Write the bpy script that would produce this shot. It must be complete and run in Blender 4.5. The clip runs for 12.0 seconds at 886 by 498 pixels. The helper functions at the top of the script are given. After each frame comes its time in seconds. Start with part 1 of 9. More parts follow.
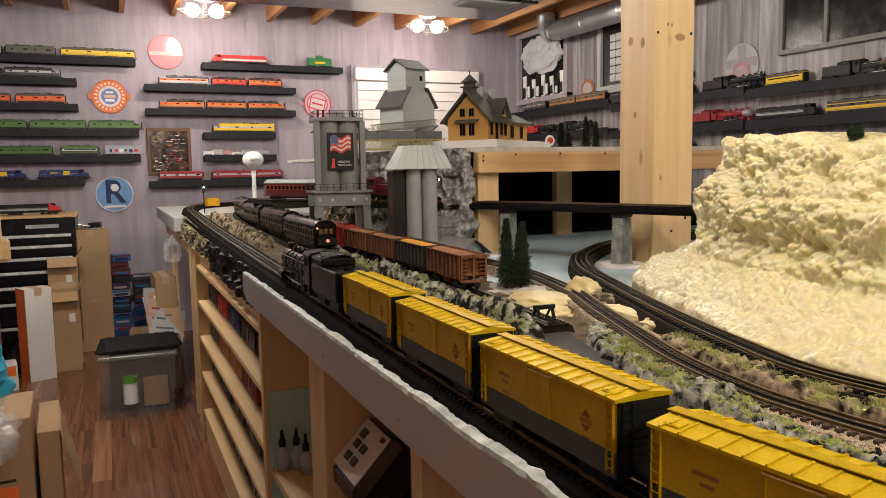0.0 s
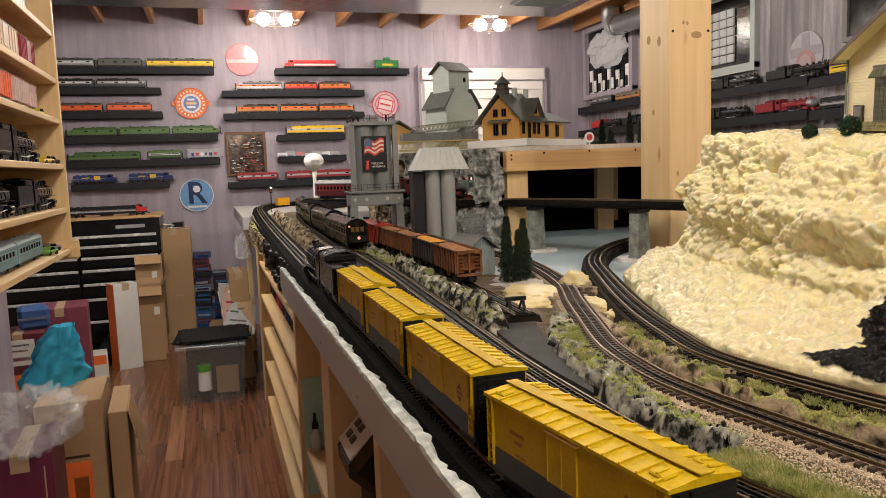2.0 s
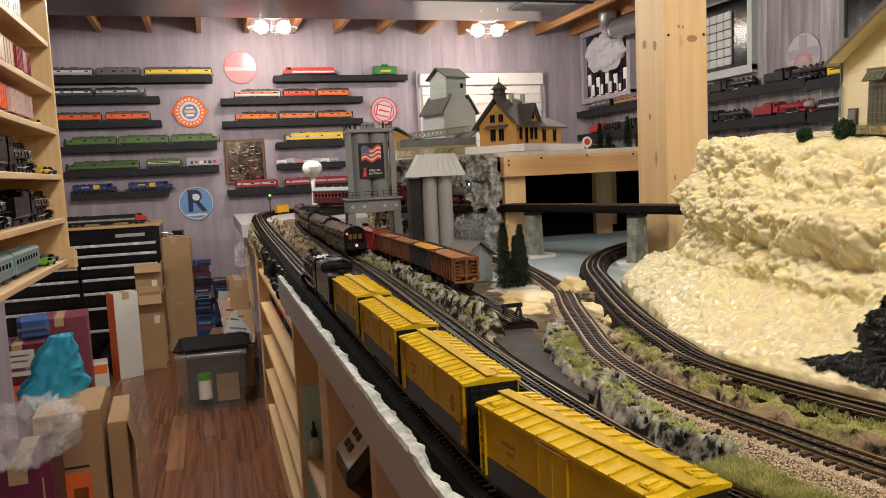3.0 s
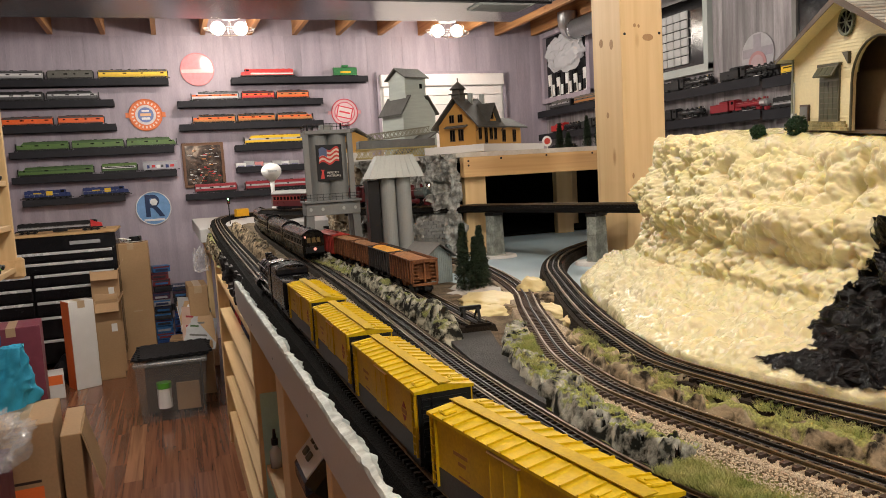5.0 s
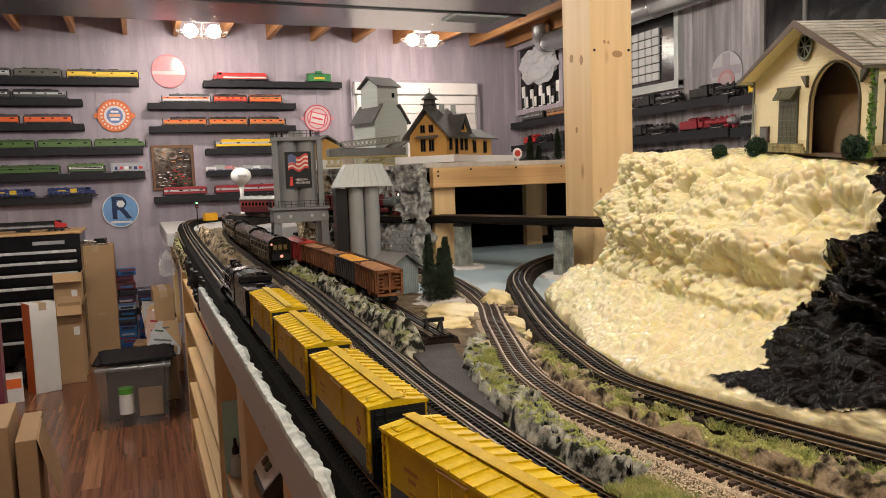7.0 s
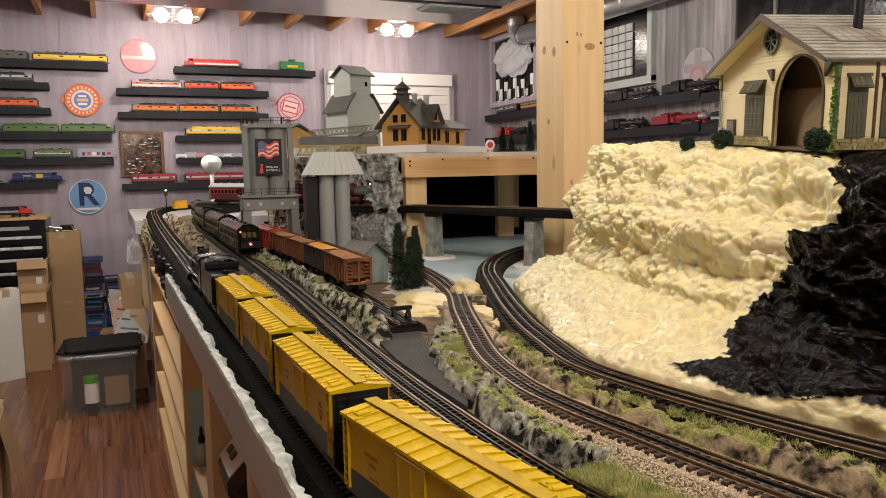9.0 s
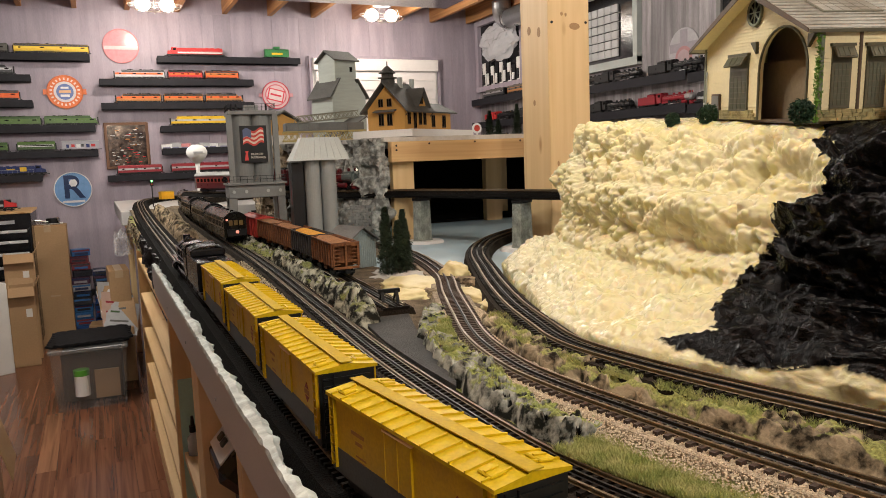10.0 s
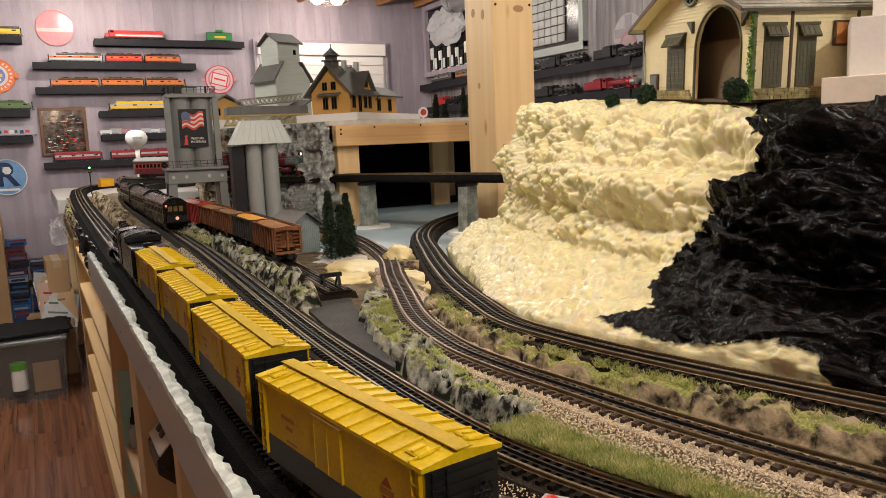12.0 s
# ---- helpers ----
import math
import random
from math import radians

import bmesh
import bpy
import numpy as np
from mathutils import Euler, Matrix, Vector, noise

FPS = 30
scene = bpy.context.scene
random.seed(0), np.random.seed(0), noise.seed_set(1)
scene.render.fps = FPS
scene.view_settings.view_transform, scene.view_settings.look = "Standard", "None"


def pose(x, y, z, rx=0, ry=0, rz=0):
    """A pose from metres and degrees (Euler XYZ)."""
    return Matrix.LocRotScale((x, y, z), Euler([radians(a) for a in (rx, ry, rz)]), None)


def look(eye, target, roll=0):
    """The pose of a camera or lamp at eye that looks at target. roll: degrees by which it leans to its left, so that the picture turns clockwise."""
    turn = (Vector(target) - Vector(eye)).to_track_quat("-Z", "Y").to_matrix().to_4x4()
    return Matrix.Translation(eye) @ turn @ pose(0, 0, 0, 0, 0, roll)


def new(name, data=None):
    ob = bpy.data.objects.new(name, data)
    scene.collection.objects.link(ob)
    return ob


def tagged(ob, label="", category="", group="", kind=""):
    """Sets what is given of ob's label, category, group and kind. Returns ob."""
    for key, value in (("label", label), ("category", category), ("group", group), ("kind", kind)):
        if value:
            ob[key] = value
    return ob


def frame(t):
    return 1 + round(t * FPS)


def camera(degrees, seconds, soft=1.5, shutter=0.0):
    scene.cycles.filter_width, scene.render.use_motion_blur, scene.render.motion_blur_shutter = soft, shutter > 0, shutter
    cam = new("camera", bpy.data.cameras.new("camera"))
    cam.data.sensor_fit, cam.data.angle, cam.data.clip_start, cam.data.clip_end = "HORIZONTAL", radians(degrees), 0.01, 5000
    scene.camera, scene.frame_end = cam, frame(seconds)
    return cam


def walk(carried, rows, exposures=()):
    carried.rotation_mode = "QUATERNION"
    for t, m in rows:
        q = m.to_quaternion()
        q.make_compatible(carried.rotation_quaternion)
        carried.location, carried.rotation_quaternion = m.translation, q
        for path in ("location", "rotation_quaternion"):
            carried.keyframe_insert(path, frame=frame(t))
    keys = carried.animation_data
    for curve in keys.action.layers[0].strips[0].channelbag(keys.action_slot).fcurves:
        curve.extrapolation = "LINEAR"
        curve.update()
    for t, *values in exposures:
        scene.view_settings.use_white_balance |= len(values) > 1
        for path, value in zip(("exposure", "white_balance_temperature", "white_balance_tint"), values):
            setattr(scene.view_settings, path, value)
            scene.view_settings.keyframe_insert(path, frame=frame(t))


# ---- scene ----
cam = camera(60.3, 12.0, soft=0.9)
PATH = [
    (0, (-0.076, -0.08, 1.337), (0.719, 1.743, 1.13), -1.0),
    (0.5, (-0.011, -0.157, 1.353), (0.816, 1.652, 1.144), -0.8),
    (1, (0.076, -0.238, 1.355), (0.821, 1.606, 1.143), -1.1),
    (1.5, (0.087, -0.264, 1.346), (0.734, 1.616, 1.13), -1.7),
    (2, (0.075, -0.275, 1.347), (0.653, 1.628, 1.134), -2.1),
    (2.5, (0.077, -0.276, 1.344), (0.639, 1.633, 1.139), -2.3),
    (3, (0.087, -0.274, 1.351), (0.663, 1.631, 1.151), -2.7),
    (5, (0.111, -0.255, 1.35), (0.773, 1.621, 1.148), -3.4),
    (5.5, (0.112, -0.255, 1.352), (0.789, 1.616, 1.153), -3.4),
    (6, (0.108, -0.256, 1.352), (0.799, 1.611, 1.159), -3.0),
    (6.5, (0.114, -0.26, 1.354), (0.823, 1.6, 1.167), -2.6),
    (7, (0.126, -0.259, 1.356), (0.858, 1.593, 1.172), -2.0),
    (9, (0.135, -0.26, 1.348), (0.93, 1.563, 1.142), -1.1),
    (9.5, (0.134, -0.26, 1.342), (0.94, 1.557, 1.121), -1.5),
    (10, (0.143, -0.257, 1.337), (0.959, 1.553, 1.096), -2.2),
    (10.5, (0.153, -0.252, 1.332), (0.978, 1.551, 1.07), -2.7),
    (11, (0.157, -0.249, 1.331), (0.99, 1.548, 1.055), -3.1),
    (11.5, (0.161, -0.249, 1.331), (1.024, 1.533, 1.049), -2.9),
    (12, (0.164, -0.253, 1.327), (1.09, 1.497, 1.046), -2.4),
]
walk(cam, [(t, look(eye, target, roll)) for t, eye, target, roll in PATH])

# ---------- world and lights ----------
world = bpy.data.worlds.new("room_dark")
scene.world = world
world.use_nodes = True
world.node_tree.nodes["Background"].inputs[0].default_value = (0.02, 0.02, 0.025, 1)
world.node_tree.nodes["Background"].inputs[1].default_value = 0.1

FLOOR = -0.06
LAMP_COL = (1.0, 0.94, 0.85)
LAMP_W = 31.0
# first two hang in view; the other five are assumed, added to brighten
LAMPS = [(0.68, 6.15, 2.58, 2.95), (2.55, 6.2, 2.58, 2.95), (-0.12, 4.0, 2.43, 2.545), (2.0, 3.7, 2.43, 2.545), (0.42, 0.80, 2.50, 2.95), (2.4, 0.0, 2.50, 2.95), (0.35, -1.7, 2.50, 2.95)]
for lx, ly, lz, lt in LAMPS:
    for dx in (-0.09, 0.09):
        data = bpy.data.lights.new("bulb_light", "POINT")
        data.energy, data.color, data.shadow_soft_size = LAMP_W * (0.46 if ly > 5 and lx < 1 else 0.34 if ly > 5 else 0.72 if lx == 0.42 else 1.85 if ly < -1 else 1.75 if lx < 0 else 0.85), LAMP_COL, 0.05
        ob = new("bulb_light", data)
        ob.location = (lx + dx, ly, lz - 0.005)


# ---------- materials ----------
def mat(name, col, rough=0.5, metal=0.0, var=0.15, scale=12.0, fine=160.0, bump=0.08, col2=None, coat=0.0, stretch=(1, 1, 1), spec=0.5, dist=0.004, mix=None, vary=0.0):
    """A painted or natural surface: two scales of noise in colour and roughness, and a fine relief."""
    m = bpy.data.materials.new(name)
    m.use_nodes = True
    nt = m.node_tree
    n, l = nt.nodes, nt.links
    b = n["Principled BSDF"]
    b.inputs["Metallic"].default_value = metal
    b.inputs["Coat Weight"].default_value = coat
    b.inputs["Specular IOR Level"].default_value = spec
    tc, mp = n.new("ShaderNodeTexCoord"), n.new("ShaderNodeMapping")
    mp.inputs["Scale"].default_value = stretch
    l.new(tc.outputs["Object"], mp.inputs[0])
    big, small = n.new("ShaderNodeTexNoise"), n.new("ShaderNodeTexNoise")
    for nd, s in ((big, scale), (small, fine)):
        nd.inputs["Scale"].default_value = s
        nd.inputs["Detail"].default_value = 5
        l.new(mp.outputs[0], nd.inputs["Vector"])
    ramp = n.new("ShaderNodeValToRGB")
    c2 = col2 or tuple(c * (1 - var) for c in col)
    ramp.color_ramp.elements[0].position, ramp.color_ramp.elements[1].position = mix or (0.35, 0.68)
    ramp.color_ramp.elements[0].color = (*c2, 1)
    ramp.color_ramp.elements[1].color = (*col, 1)
    l.new(big.outputs["Fac"], ramp.inputs[0])
    mul = n.new("ShaderNodeMix")
    mul.data_type, mul.blend_type = "RGBA", "MULTIPLY"
    mul.inputs[0].default_value = 0.55
    r2 = n.new("ShaderNodeValToRGB")
    r2.color_ramp.elements[0].position, r2.color_ramp.elements[1].position = 0.3, 0.65
    lo = max(0.0, 1 - var * 1.6)
    r2.color_ramp.elements[0].color, r2.color_ramp.elements[1].color = (lo, lo, lo, 1), (1, 1, 1, 1)
    l.new(small.outputs["Fac"], r2.inputs[0])
    l.new(ramp.outputs[0], mul.inputs[6])
    l.new(r2.outputs[0], mul.inputs[7])
    tint = mul.outputs[2]
    if vary:
        info, lift = n.new("ShaderNodeObjectInfo"), n.new("ShaderNodeMapRange")
        lift.inputs[3].default_value, lift.inputs[4].default_value = 1 - vary, 1 + vary
        l.new(info.outputs["Random"], lift.inputs[0])
        tone = n.new("ShaderNodeVectorMath")
        tone.operation = "SCALE"
        l.new(tint, tone.inputs[0])
        l.new(lift.outputs[0], tone.inputs["Scale"])
        tint = tone.outputs[0]
    l.new(tint, b.inputs["Base Color"])
    mr = n.new("ShaderNodeMapRange")
    mr.inputs[3].default_value, mr.inputs[4].default_value = max(0.02, rough - 0.1), min(1, rough + 0.12)
    l.new(big.outputs["Fac"], mr.inputs[0])
    l.new(mr.outputs[0], b.inputs["Roughness"])
    if bump:
        bp = n.new("ShaderNodeBump")
        bp.inputs["Strength"].default_value, bp.inputs["Distance"].default_value = bump, dist
        l.new(small.outputs["Fac"], bp.inputs["Height"])
        l.new(bp.outputs[0], b.inputs["Normal"])
    return m


def wood(name, col, dark, rough=0.55, axis=0, ring=9.0):
    """Sawn lumber: grain drawn out along one axis, with a few knots."""
    m = bpy.data.materials.new(name)
    m.use_nodes = True
    n, l = m.node_tree.nodes, m.node_tree.links
    b = n["Principled BSDF"]
    tc, mp, info = n.new("ShaderNodeTexCoord"), n.new("ShaderNodeMapping"), n.new("ShaderNodeObjectInfo")
    sc = [38.0, 38.0, 38.0]
    sc[axis] = 1.3
    mp.inputs["Scale"].default_value = sc
    off = n.new("ShaderNodeVectorMath")
    off.operation = "MULTIPLY_ADD"
    off.inputs[1].default_value = (7.0, 5.0, 3.0)
    l.new(info.outputs["Random"], off.inputs[0])
    l.new(tc.outputs["Object"], off.inputs[2])
    l.new(off.outputs[0], mp.inputs[0])
    g1, g2 = n.new("ShaderNodeTexNoise"), n.new("ShaderNodeTexNoise")
    g1.inputs["Scale"].default_value, g1.inputs["Detail"].default_value, g1.inputs["Distortion"].default_value = 1.0, 6, 0.6
    g2.inputs["Scale"].default_value, g2.inputs["Detail"].default_value = ring, 3
    l.new(mp.outputs[0], g1.inputs["Vector"])
    l.new(mp.outputs[0], g2.inputs["Vector"])
    ramp = n.new("ShaderNodeValToRGB")
    ramp.color_ramp.elements[0].position, ramp.color_ramp.elements[1].position = 0.3, 0.62
    ramp.color_ramp.elements[0].color, ramp.color_ramp.elements[1].color = (*dark, 1), (*col, 1)
    l.new(g1.outputs["Fac"], ramp.inputs[0])
    kn = n.new("ShaderNodeTexVoronoi")
    kmap = n.new("ShaderNodeMapping")
    ks = [9.0, 9.0, 9.0]
    ks[axis] = 3.2
    kmap.inputs["Scale"].default_value = ks
    l.new(off.outputs[0], kmap.inputs[0])
    l.new(kmap.outputs[0], kn.inputs["Vector"])
    kn.inputs["Scale"].default_value = 1.0
    kr = n.new("ShaderNodeValToRGB")
    kr.color_ramp.elements[0].position, kr.color_ramp.elements[1].position = 0.03, 0.11
    kr.color_ramp.elements[0].color = (0.50, 0.30, 0.15, 1)
    kr.color_ramp.elements[1].color = (1, 1, 1, 1)
    l.new(kn.outputs["Distance"], kr.inputs[0])
    mul = n.new("ShaderNodeMix")
    mul.data_type, mul.blend_type = "RGBA", "MULTIPLY"
    mul.inputs[0].default_value = 0.75
    l.new(ramp.outputs[0], mul.inputs[6])
    l.new(kr.outputs[0], mul.inputs[7])
    l.new(mul.outputs[2], b.inputs["Base Color"])
    b.inputs["Roughness"].default_value = rough
    bp = n.new("ShaderNodeBump")
    bp.inputs["Strength"].default_value, bp.inputs["Distance"].default_value = 0.15, 0.002
    l.new(g2.outputs["Fac"], bp.inputs["Height"])
    l.new(bp.outputs[0], b.inputs["Normal"])
    return m


def glass(name, col=(0.9, 0.95, 0.95), rough=0.05, alpha=0.3):
    m = bpy.data.materials.new(name)
    m.use_nodes = True
    b = m.node_tree.nodes["Principled BSDF"]
    b.inputs["Base Color"].default_value = (*col, 1)
    b.inputs["Roughness"].default_value = rough
    b.inputs["Alpha"].default_value = alpha
    return m


def glow(name, col, strength):
    m = bpy.data.materials.new(name)
    m.use_nodes = True
    b = m.node_tree.nodes["Principled BSDF"]
    b.inputs["Emission Color"].default_value = (*col, 1)
    b.inputs["Emission Strength"].default_value = strength
    return m


PAINTS = {}


def paint(r, g, b, rough=0.4, metal=0.0, bump=0.03):
    """Model paint, one material for each colour."""
    key = (r, g, b, rough, metal)
    if key not in PAINTS:
        PAINTS[key] = mat("model_paint", (r, g, b), rough, metal, 0.12, 30, 400, bump, spec=0.28, dist=0.0008)
    return PAINTS[key]


M_PINE = wood("pine_post", (0.72, 0.52, 0.27), (0.645, 0.445, 0.215), 0.5, 2)
M_PINE_X = wood("pine_board", (0.62, 0.40, 0.18), (0.46, 0.27, 0.11), 0.55, 0)
M_PINE_Y = wood("pine_shelf", (0.74, 0.52, 0.27), (0.60, 0.39, 0.18), 0.55, 1)
M_JOIST = wood("joist_wood", (0.45, 0.22, 0.08), (0.28, 0.12, 0.045), 0.65, 1)
M_FLOORW = wood("cherry_floor", (0.215, 0.088, 0.045), (0.085, 0.032, 0.018), 0.22, 1, 5.0)
M_FLOORL = wood("light_floor", (0.31, 0.145, 0.075), (0.15, 0.065, 0.034), 0.22, 1, 5.0)
M_PANEL = mat("grey_wall_plank", (0.395, 0.338, 0.395), 0.6, 0, 0.16, 3.5, 60, 0.1, col2=(0.315, 0.272, 0.32), stretch=(5, 5, 0.6), vary=0.10)
M_PANELD = mat("grey_wall_plank_right", (0.40, 0.37, 0.38), 0.6, 0, 0.25, 3.5, 60, 0.1, col2=(0.19, 0.17, 0.18), stretch=(6, 6, 0.5), vary=0.25)
M_SHELF = mat("dark_grey_ledge", (0.024, 0.0235, 0.029), 0.55, 0, 0.25, 10, 120, spec=0.15)
M_WHITE = mat("white_paint", (0.78, 0.77, 0.75), 0.5, 0, 0.06)
M_BLIND = mat("white_blind", (0.80, 0.76, 0.74), 0.45, 0, 0.05)
M_BLACK = mat("black_plastic", (0.006, 0.006, 0.007), 0.42, 0, 0.3, spec=0.3)
M_GLOSSBLK = mat("gloss_black", (0.005, 0.005, 0.006), 0.22, 0, 0.3, 40, 300, 0.02)
M_SOOT = mat("soot_black", (0.008, 0.008, 0.009), 0.45, 0.1, 0.3, 60, 400, 0.1, spec=0.3)
M_CHROME = mat("brushed_steel", (0.72, 0.72, 0.72), 0.28, 1.0, 0.1)
M_DUCT = mat("galvanised_duct", (0.60, 0.61, 0.63), 0.32, 0.85, 0.15, 5, 60, 0.05)
M_TRUNK = mat("dull_trunk_duct", (0.34, 0.33, 0.34), 0.2, 1.0, 0.25, 3, 50, 0.06)
M_CARD = mat("cardboard", (0.42, 0.26, 0.13), 0.75, 0, 0.12, 4, 90, 0.06)
M_WCARD = mat("white_carton", (0.68, 0.66, 0.62), 0.6, 0, 0.06)
M_ORANGE = mat("orange_print", (0.85, 0.17, 0.03), 0.5, 0, 0.08)
M_TIE = mat("tie_plastic", (0.013, 0.009, 0.006), 0.7, 0, 0.4, 60, 300, 0.2, spec=0.15)
M_TIEB = mat("tie_brown", (0.075, 0.045, 0.03), 0.75, 0, 0.4, 60, 300, 0.2)
M_RAIL = mat("rail_metal", (0.22, 0.16, 0.09), 0.46, 0.45, 0.35, 50, 300, 0.05)
M_RAILC = mat("rail_black", (0.018, 0.015, 0.012), 0.5, 0.2, 0.3)
M_BALLAST = mat("ballast", (0.58, 0.49, 0.36), 0.9, 0, 0.5, 90, 420, 0.9, col2=(0.30, 0.23, 0.15), dist=0.004)
M_T1BED = mat("black_roadbed", (0.007, 0.006, 0.005), 0.9, 0, 0.4, 40, 350, 0.8, spec=0.08)
M_DIRT = mat("brown_dirt", (0.27, 0.21, 0.145), 0.9, 0, 0.5, 25, 300, 0.8, col2=(0.11, 0.085, 0.055), spec=0.12)
M_ROADBED = mat("dark_roadbed", (0.045, 0.035, 0.026), 0.9, 0, 0.4, 40, 350, 0.8, spec=0.1)
M_ROAD = mat("asphalt", (0.085, 0.086, 0.086), 0.75, 0, 0.35, 20, 300, 0.5, col2=(0.055, 0.056, 0.056), spec=0.2)
M_BLUEFOAM = mat("pale_blue_foam", (0.47, 0.60, 0.66), 0.6, 0, 0.08, 6, 200, 0.1, col2=(0.40, 0.53, 0.60))
M_FOAMBOARD = mat("white_foam_board", (0.46, 0.45, 0.44), 0.6, 0, 0.07, 5, 250, 0.08)
M_FOAMTORN = mat("torn_foam", (0.66, 0.74, 0.71), 0.6, 0, 0.3, 30, 90, 0.4, col2=(0.36, 0.40, 0.38))
M_CREAM = mat("sprayed_foam", (0.76, 0.67, 0.36), 0.5, 0, 0.06, 14, 90, 0.25, col2=(0.70, 0.58, 0.28))


def rock(name, light, dark, moss, amount, cell=70.0, span=(0.74, 1.06)):
    """Cast plaster rock: broken facets, near-black in low relief, flock where faces look up."""
    m = bpy.data.materials.new(name)
    m.use_nodes = True
    n, l = m.node_tree.nodes, m.node_tree.links
    b = n["Principled BSDF"]
    b.inputs["Roughness"].default_value = 0.85
    b.inputs["Specular IOR Level"].default_value = 0.12
    tc, warp, mix = n.new("ShaderNodeTexCoord"), n.new("ShaderNodeTexNoise"), n.new("ShaderNodeVectorMath")
    warp.inputs["Scale"].default_value, warp.inputs["Detail"].default_value = 40.0, 4
    mix.operation = "MULTIPLY_ADD"
    mix.inputs[1].default_value = (0.02, 0.02, 0.014)
    l.new(tc.outputs["Object"], warp.inputs["Vector"])
    l.new(warp.outputs["Color"], mix.inputs[0])
    l.new(tc.outputs["Object"], mix.inputs[2])
    facet, crag, big, small = (n.new("ShaderNodeTexNoise") for _ in range(4))
    crag.noise_type = "RIDGED_MULTIFRACTAL"
    for nd, sc in ((facet, cell * 0.5), (crag, cell * 0.55), (big, cell * 0.22), (small, 330.0)):
        nd.inputs["Scale"].default_value, nd.inputs["Detail"].default_value = sc, 6
        l.new(mix.outputs[0] if nd in (facet, crag) else tc.outputs["Object"], nd.inputs["Vector"])

    def mth(op, a, b2, c2=0.0):
        nd = n.new("ShaderNodeMath")
        nd.operation = op
        for k, v in enumerate((a, b2, c2)):
            if isinstance(v, (int, float)):
                nd.inputs[k].default_value = v
            else:
                l.new(v, nd.inputs[k])
        return nd.outputs[0]
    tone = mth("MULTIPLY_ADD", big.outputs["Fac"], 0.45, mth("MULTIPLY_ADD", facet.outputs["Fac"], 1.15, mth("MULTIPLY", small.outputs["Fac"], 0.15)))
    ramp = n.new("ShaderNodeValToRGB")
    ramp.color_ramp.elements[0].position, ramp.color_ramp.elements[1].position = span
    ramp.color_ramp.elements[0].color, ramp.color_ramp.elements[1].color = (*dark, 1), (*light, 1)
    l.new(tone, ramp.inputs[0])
    geo, sep, nz = n.new("ShaderNodeNewGeometry"), n.new("ShaderNodeSeparateXYZ"), n.new("ShaderNodeTexNoise")
    nz.inputs["Scale"].default_value, nz.inputs["Detail"].default_value = 24.0, 4
    l.new(geo.outputs["Normal"], sep.inputs[0])
    l.new(tc.outputs["Object"], nz.inputs["Vector"])
    mr, mx = n.new("ShaderNodeMapRange"), n.new("ShaderNodeMix")
    mr.inputs[1].default_value, mr.inputs[2].default_value, mr.inputs[4].default_value = 0.90 - amount, 0.98 - amount, 0.92
    l.new(mth("MULTIPLY_ADD", sep.outputs["Z"], 0.35, nz.outputs["Fac"]), mr.inputs[0])
    mx.data_type = "RGBA"
    l.new(mr.outputs[0], mx.inputs[0])
    l.new(ramp.outputs[0], mx.inputs[6])
    grn = n.new("ShaderNodeValToRGB")
    grn.color_ramp.elements[0].position, grn.color_ramp.elements[1].position = 0.35, 0.65
    grn.color_ramp.elements[0].color, grn.color_ramp.elements[1].color = (*(c * 0.45 for c in moss), 1), (*moss, 1)
    l.new(small.outputs["Fac"], grn.inputs[0])
    l.new(grn.outputs[0], mx.inputs[7])
    l.new(mx.outputs[2], b.inputs["Base Color"])
    bp = n.new("ShaderNodeBump")
    bp.inputs["Strength"].default_value, bp.inputs["Distance"].default_value = 0.8, 0.007
    edge = mth("MULTIPLY", mth("MINIMUM", crag.outputs["Fac"], 1.4), -0.22)
    l.new(mth("ADD", edge, mth("MULTIPLY_ADD", facet.outputs["Fac"], 0.7, mth("MULTIPLY", small.outputs["Fac"], 0.08))), bp.inputs["Height"])
    l.new(bp.outputs[0], b.inputs["Normal"])
    return m


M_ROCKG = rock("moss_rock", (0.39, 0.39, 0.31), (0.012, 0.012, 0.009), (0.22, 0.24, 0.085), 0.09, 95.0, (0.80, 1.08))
M_PIT = mat("pit_shade_black", (0.006, 0.006, 0.005), 0.8, 0, 0.3, spec=0.1)
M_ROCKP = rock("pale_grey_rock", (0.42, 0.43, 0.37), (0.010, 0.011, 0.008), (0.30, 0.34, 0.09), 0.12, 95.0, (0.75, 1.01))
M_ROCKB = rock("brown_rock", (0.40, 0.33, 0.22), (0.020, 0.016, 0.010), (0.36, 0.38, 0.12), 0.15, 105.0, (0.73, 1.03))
M_ROCKD = rock("dark_brown_rock", (0.36, 0.28, 0.18), (0.030, 0.022, 0.014), (0.20, 0.18, 0.08), 0.0, 80.0)
M_CLIFFB = rock("brown_cliff", (0.46, 0.38, 0.27), (0.11, 0.085, 0.06), (0.20, 0.18, 0.08), -0.3, 75.0)
M_CLIFF = rock("grey_cliff", (0.42, 0.43, 0.40), (0.12, 0.12, 0.11), (0.20, 0.18, 0.08), -0.3, 75.0)
M_BLADE = mat("static_grass", (0.60, 0.58, 0.25), 0.8, 0, 0.35, 40, 200, 0, col2=(0.30, 0.36, 0.09))
M_CONC = mat("grey_concrete_model", (0.20, 0.21, 0.205), 0.6, 0, 0.12, 12, 200, 0.1)
M_CONCL = mat("light_grey_metal", (0.42, 0.45, 0.43), 0.5, 0.1, 0.1, 12, 200, 0.1)
